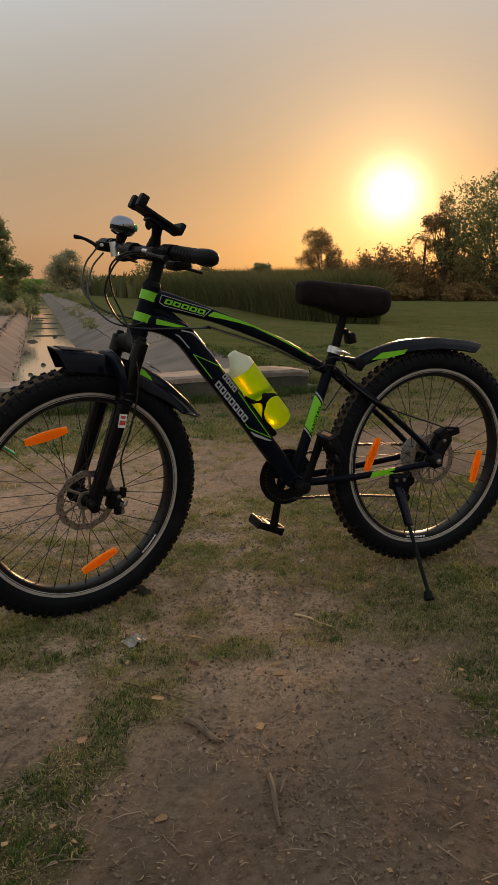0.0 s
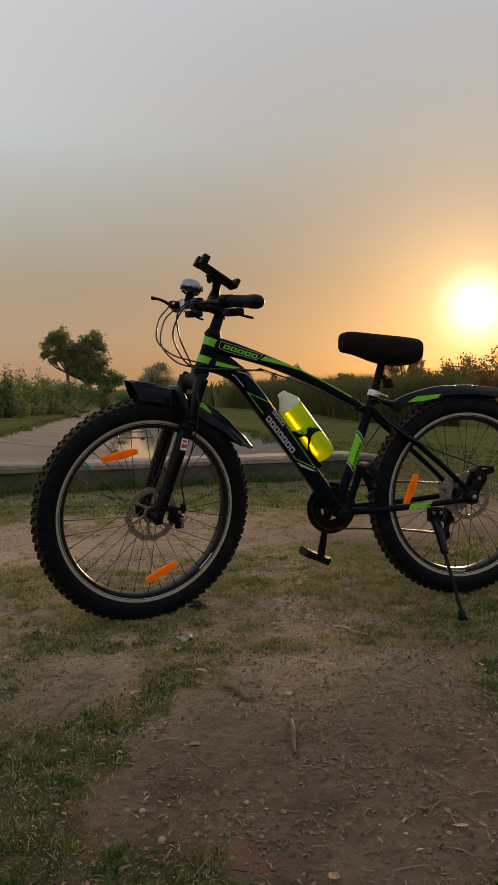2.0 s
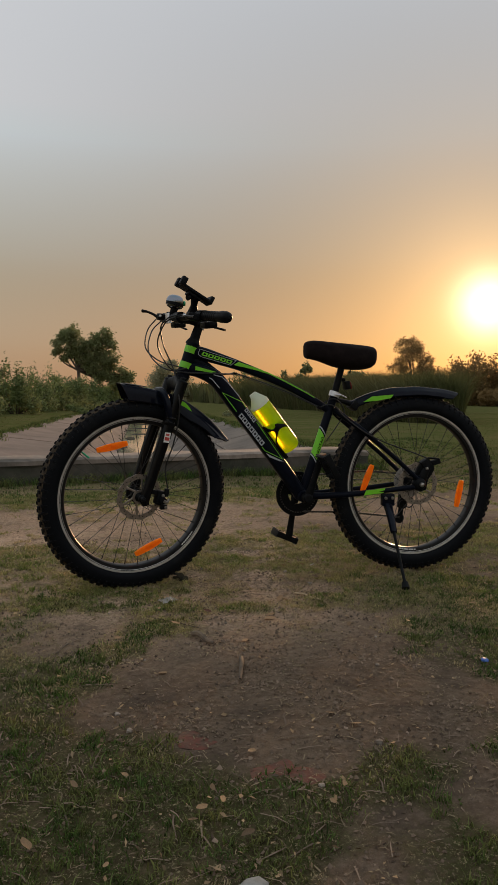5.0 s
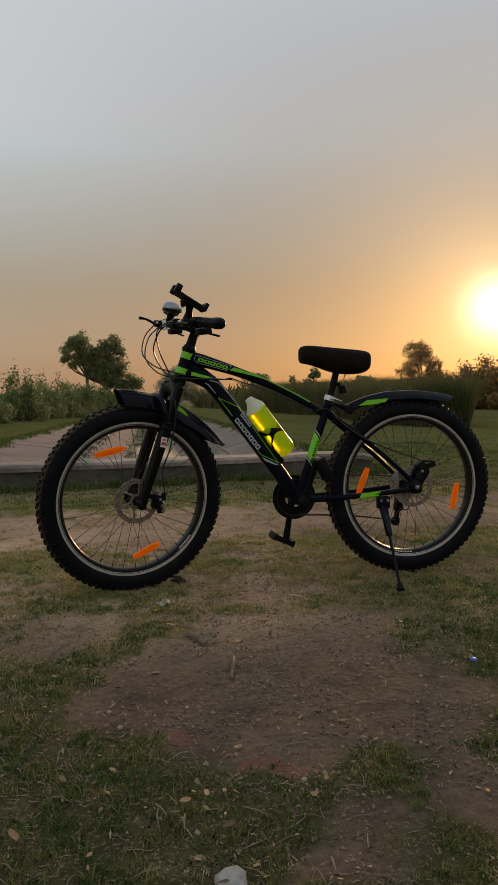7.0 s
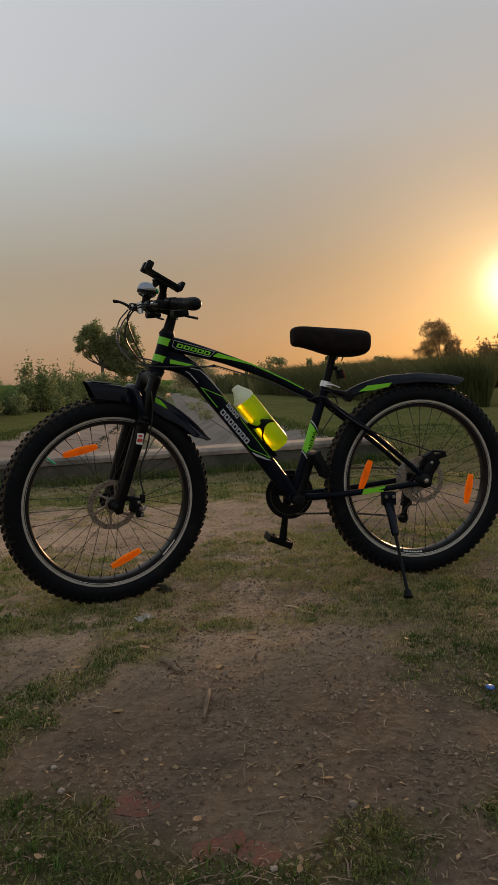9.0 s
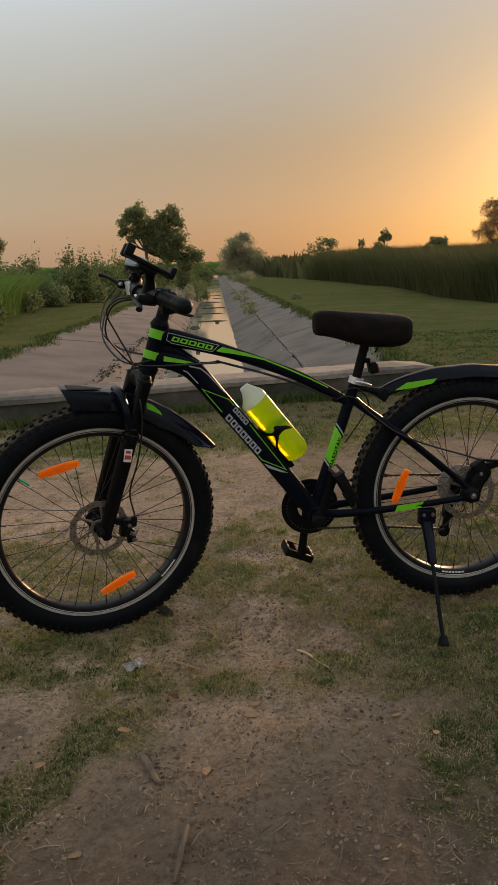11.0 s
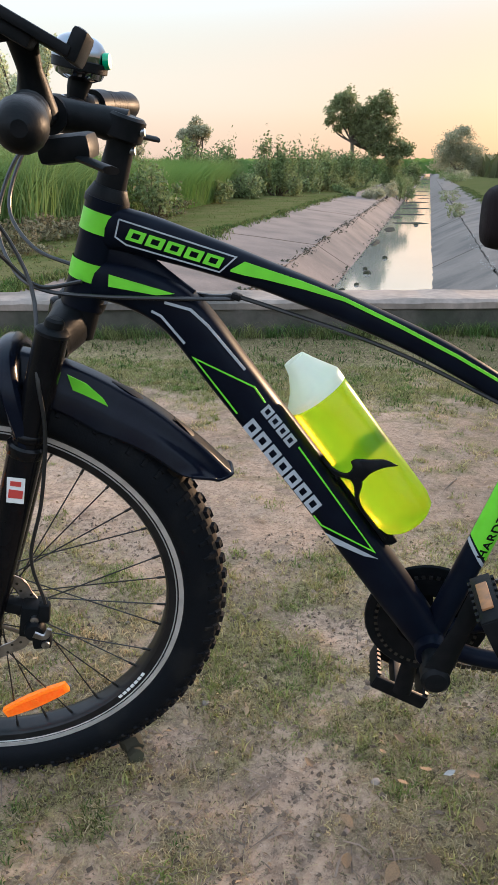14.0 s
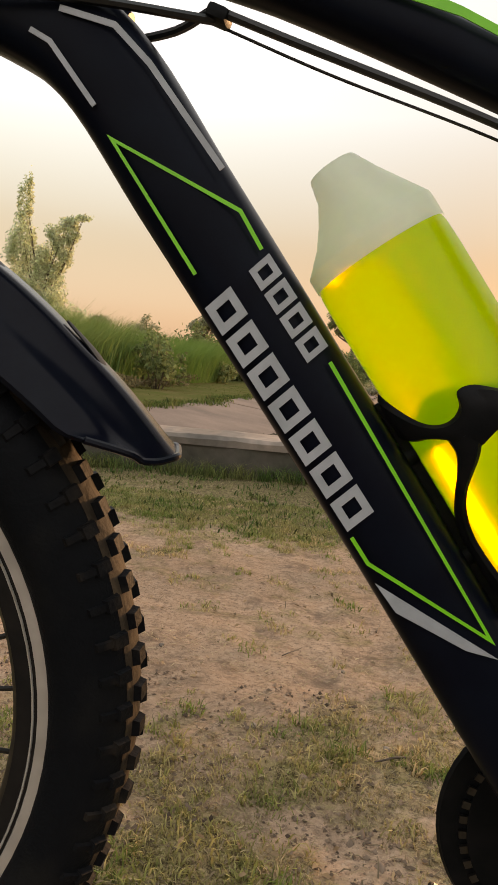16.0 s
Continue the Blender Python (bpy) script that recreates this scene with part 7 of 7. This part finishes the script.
def lathe(profile, seg=32):
    vs, fs = [], []
    n = len(profile)
    for i in range(seg):
        a = 2 * math.pi * i / seg
        for r, z in profile:
            vs.append(Vector((r * math.cos(a), r * math.sin(a), z)))
    for i in range(seg):
        k = (i + 1) % seg
        for j in range(n - 1):
            fs.append((i * n + j, i * n + j + 1, k * n + j + 1, k * n + j))
    return vs, fs


part("bottle_body", moved(lathe([(0.0005, 0.0525), (0.0380, 0.0525), (0.0392, 0.054), (0.0400, 0.058), (0.0404, 0.072), (0.0402, 0.110), (0.0399, 0.140), (0.0402, 0.170), (0.0405, 0.215), (0.0403, 0.242), (0.0370, 0.256), (0.029, 0.263), (0.0005, 0.264)], 48), turn_b), M_BOTTLE, bottle, "lime green translucent body")
# the neck: a flat mouth that flares unevenly to the body, hollowed on the side of the tube
NECK = ((-0.0020, 0.0168, 0.0114), (-0.0008, 0.0176, 0.0118), (0.011, 0.0236, 0.0143), (0.022, 0.0300, 0.0208), (0.033, 0.0366, 0.0288), (0.0385, 0.0399, 0.0345), (0.0395, 0.0403, 0.0352), (0.044, 0.0405, 0.0400), (0.0452, 0.0405, 0.0404), (0.054, 0.0404, 0.0403))
cap_v, cap_f = [], []
SEG = 36
for i in range(SEG):
    a = 2 * math.pi * i / SEG
    cap_v.append(Vector((0.003, 0, -0.0022)))
    for z, r_far, r_near in NECK:
        rr = (r_far + r_near) / 2 + (r_far - r_near) / 2 * math.cos(a)
        cap_v.append(Vector((rr * math.cos(a), rr * math.sin(a) * 0.98, z)))
N_ = len(NECK) + 1
for i in range(SEG):
    k = (i + 1) % SEG
    for j in range(N_ - 1):
        cap_f.append((i * N_ + j, i * N_ + j + 1, k * N_ + j + 1, k * N_ + j))
part("bottle_neck", moved((cap_v, cap_f), turn_b), M_BOTTLE_CAP, bottle, "milky white tapered neck")


def on_bottle(a, z, r=0.0425):
    p = Vector((r * math.cos(radians(a)), r * math.sin(radians(a)), z))
    return bot0 + turn_b @ p


def wrapped(pairs, side, n=28):
    """A band moulded round the bottle between two edges given as (degrees, height)."""
    lo = smooth_path([Vector((p[0], 0, p[1] * 1000)) for p, q in pairs], n)
    hi = smooth_path([Vector((q[0], 0, q[1] * 1000)) for p, q in pairs], n)
    vs, fs = [], []
    for p, q in zip(lo, hi):
        for f_, r in ((0.0, 0.0422), (0.12, 0.0448), (0.5, 0.0456), (0.88, 0.0448), (1.0, 0.0422), (0.5, 0.0408)):
            m_ = p.lerp(q, f_)
            vs.append(on_bottle(180 + side * m_.x, m_.z / 1000, r))
    for i in range(len(lo) - 1):
        for k in range(6):
            a, b = i * 6 + k, i * 6 + (k + 1) % 6
            fs.append((a, b, b + 6, a + 6))
    fs += [tuple(range(5, -1, -1)), tuple(range(len(vs) - 6, len(vs)))]
    return vs, fs


cage_arm = []
ARM = [((16, 0.120), (14, 0.150)), ((30, 0.131), (30, 0.152)), ((45, 0.143), (45, 0.1535)), ((58, 0.1485), (58, 0.158)), ((69, 0.1485), (68, 0.166)), ((77, 0.1445), (76, 0.168)), ((81, 0.1375), (83, 0.1665)), ((92, 0.1385), (94, 0.1645)), ((106, 0.147), (106, 0.1655)), ((119, 0.1545), (119, 0.169)), ((131, 0.163), (130, 0.174)), ((141, 0.178), (141, 0.1795))]
STRUT = [((57, 0.158), (84, 0.160)), ((57, 0.166), (77, 0.167)), ((50, 0.175), (69, 0.174)), ((37, 0.187), (50, 0.186)), ((22, 0.201), (36, 0.200)), ((14, 0.216), (29, 0.215)), ((13, 0.232), (30, 0.231)), ((12, 0.250), (33, 0.250)), ((10, 0.264), (22, 0.264))]
for s in (-1, 1):
    cage_arm += [wrapped(ARM, -s, 48), wrapped(STRUT, -s, 36)]
cage_arm.append(sweep([on_bottle(180, 0.124, 0.0435), on_bottle(180, 0.196, 0.0440), on_bottle(180, 0.264, 0.0435), on_bottle(182, 0.270, 0.030)], [(0.008, 0.003), (0.010, 0.003), (0.010, 0.003), (0.012, 0.003)], 8, 16))
cage = part("bottle_cage", cage_arm.pop(), M_BLACK, bike, "black plastic bottle cage")
for piece in cage_arm:
    part("cage_arm", piece, M_BLACK, cage)
for z in (0.160, 0.226):
    part("bolt", sweep([on_bottle(180, z, 0.052), on_bottle(180, z, 0.036)], 0.006, 10), M_BLACK, cage)


# ---- litter on the ground ----
def leaf_mesh(seed):
    """A dry leaf: pointed, cupped, with a raised midrib."""
    rs = random.Random(seed)
    vs, fs = [], []
    n = 7
    curl, twist = rs.uniform(0.15, 0.6), rs.uniform(-0.5, 0.5)
    for i in range(n):
        u = i / (n - 1)
        w = 0.5 * math.sin(math.pi * u) ** 0.7 * rs.uniform(0.85, 1.1) * 0.55 + 0.01
        for j, t in enumerate((-1, -0.45, 0, 0.45, 1)):
            x = u - 0.5
            vs.append((x, t * w + 0.05 * math.sin(u * 5 + seed), 0.05 + curl * (t * w) ** 2 * 1.6 + 0.25 * curl * x * x + twist * x * t * w))
    for i in range(n - 1):
        for j in range(4):
            q = i * 5 + j
            fs.append((q, q + 1, q + 6, q + 5))
    return mesh_of("dry_leaf", vs, fs, M_DRYLEAF, True)


LEAVES = [leaf_mesh(i) for i in range(7)]
rs = random.Random(77)


def drop_leaf(x, y, size, label="curled yellow-brown dry leaf on the ground", mat=None):
    ob = new("dry_leaf", rs.choice(LEAVES))
    if mat:
        ob.data = ob.data.copy()
        ob.data.materials.clear()
        ob.data.materials.append(mat)
    ob.matrix_world = pose(x, y, lift(x, y) + 0.004 + 0.017 * min(1.0, turf(x, y) * 1.3), rs.uniform(-18, 18), rs.uniform(-18, 18), rs.uniform(0, 360)) @ Matrix.Diagonal((size, size, size, 1))
    return tagged(ob, label, "leaf", "fallen leaves")


for x, y, s in ((-0.069, -0.295, 0.040), (-0.30, -0.275, 0.036), (-0.17, -0.52, 0.036), (-0.155, -0.475, 0.030), (-0.27, -0.43, 0.026), (-0.47, -0.545, 0.032), (0.069, -0.112, 0.034), (0.006, -0.032, 0.026), (0.205, 0.072, 0.026), (0.128, -0.090, 0.030), (0.092, 0.136, 0.024), (-0.36, -0.60, 0.022)):
    drop_leaf(x, y, s)
for x, y, s in ((0.063, 0.106, 0.018), (0.092, 0.042, 0.019), (0.007, -0.097, 0.027), (0.202, -0.019, 0.026), (0.130, 0.071, 0.025), (-0.06, -0.33, 0.024), (-0.56, -1.52, 0.023), (-0.52, -1.50, 0.020), (-0.58, -1.55, 0.018), (-0.53, -1.46, 0.017), (-0.16, -1.40, 0.016), (-0.50, -1.60, 0.024)):
    drop_leaf(x, y, s)
for i in range(150):
    x, y = rs.uniform(-1.5, 1.3), rs.uniform(-1.9, 1.4)
    if y < -1.0 and rs.random() < 0.35:
        x = rs.uniform(-0.9, 0.1)
    drop_leaf(x, y, rs.choice((0.010, 0.012, 0.015, 0.020, 0.028)) * rs.uniform(0.8, 1.2))
drop_leaf(0.168, 0.071, 0.021, "pale bleached leaf scrap on the ground", M_PALE)
drop_leaf(-0.35, -0.42, 0.030, "pinkish dry leaf on the ground", M_REDBRICK)


M_PEEL = material("peeled_wood", (0.52, 0.40, 0.25), 0.75, 0, (0.40, 0.29, 0.17), 30, bump=0.2)


def stick(x0, y0, x1, y1, r, seed, label="thin dry twig lying on the ground", mat=None):
    q = random.Random(seed)
    a, b = Vector((x0, y0, lift(x0, y0) + r + 0.002)), Vector((x1, y1, lift(x1, y1) + r + 0.003))
    side = (b - a).cross(Vector((0, 0, 1))).normalized()
    pts = [a, a.lerp(b, 0.35) + side * q.uniform(-0.02, 0.02) * (b - a).length + Vector((0, 0, r)), a.lerp(b, 0.7) + side * q.uniform(-0.02, 0.02) * (b - a).length, b]
    ob = part("twig", sweep(pts, [r, r * 0.95, r * 0.8, r * 0.45], 7, 14), mat or M_TWIG, None, label)
    return tagged(ob, category="twig", group="twigs")


stick(0.00, -0.235, 0.062, -0.345, 0.0032, 1, "pale peeled twig lying on the ground", M_PEEL)
stick(-0.43, -0.63, -0.39, -0.735, 0.0085, 2, "short dark broken stick on the ground")
stick(-0.34, -0.86, -0.37, -0.98, 0.006, 3, "short dark broken stick on the ground")
stick(-0.52, -0.42, -0.40, -0.56, 0.002, 4)
stick(0.16, 0.62, 0.22, 0.55, 0.003, 5, "pale peeled twig lying on the ground", M_STRAW)
for i in range(26):
    x, y, a, l = rs.uniform(-1.2, 1.0), rs.uniform(-1.8, 1.6), rs.uniform(0, 6.28), rs.uniform(0.03, 0.12)
    stick(x, y, x + l * math.cos(a), y + l * math.sin(a), rs.uniform(0.001, 0.0025), 10 + i)


def lump(name, x, y, size, mat, label, category, seed, flat=0.6, group=""):
    bm = bmesh.new()
    bmesh.ops.create_icosphere(bm, subdivisions=2, radius=size / 2)
    q = Vector((seed * 3.7, 0, 0))
    for v in bm.verts:
        v.co *= 1 + 0.45 * noise.noise(v.co * (2.2 / size) + q) + 0.15 * noise.noise(v.co * (7 / size) + q)
        v.co.z = v.co.z * flat
    ob = part(name, bm, mat, None, label)
    ob.matrix_world = pose(x, y, lift(x, y) + size * flat * 0.22, 0, 0, seed * 47 % 360)
    return tagged(ob, category=category, group=group)


lump("white_stone", -0.52, -1.715, 0.054, M_STONE, "rough greyish white stone half sunk in the grass", "stone", 1)
lump("red_brick_bit", -0.40, -1.40, 0.10, M_REDBRICK, "flat worn red brick fragment trodden into the earth", "brick fragment", 2, 0.03)
lump("red_brick_bit", -0.35, -1.44, 0.07, M_REDBRICK, "flat worn red brick fragment trodden into the earth", "brick fragment", 5, 0.03)
lump("red_brick_bit", -0.52, -1.24, 0.09, M_REDBRICK, "flat worn red brick fragment trodden into the earth", "brick fragment", 3, 0.03)
lump("dark_clod", -0.37, 0.09, 0.045, M_MUD, "dark earth clod beside the front tyre", "clod", 4, 0.9)
lump("dark_clod", -0.355, 0.065, 0.03, M_MUD, "dark earth clod beside the front tyre", "clod", 9, 0.9)
for i in range(60):
    x, y = rs.uniform(-1.3, 1.1), rs.uniform(-1.8, 1.2)
    lump("pebble", x, y, rs.uniform(0.006, 0.018), M_PEBBLE, "small dusty pebble on the earth", "pebble", 20 + i, 0.7, "pebbles")
lump("blue_scrap", 0.30, -0.98, 0.022, material("blue_plastic_scrap", (0.04, 0.12, 0.42), 0.4), "small crumpled bright blue plastic scrap in the grass", "plastic scrap", 90, 0.5)
# thin plastic scrap
bm = bmesh.new()
bmesh.ops.create_grid(bm, x_segments=8, y_segments=6, size=0.5)
for v in bm.verts:
    v.co = Vector((v.co.x * 0.062, v.co.y * 0.042, 0.006 + 0.012 * noise.noise(v.co * 4)))
scrap = part("plastic_scrap", bm, M_FILM, None, "crumpled pale plastic scrap on the ground")
tagged(scrap, category="plastic scrap")
scrap.matrix_world = pose(-0.452, -0.227, lift(-0.452, -0.227) + 0.004, 0, 0, 30)
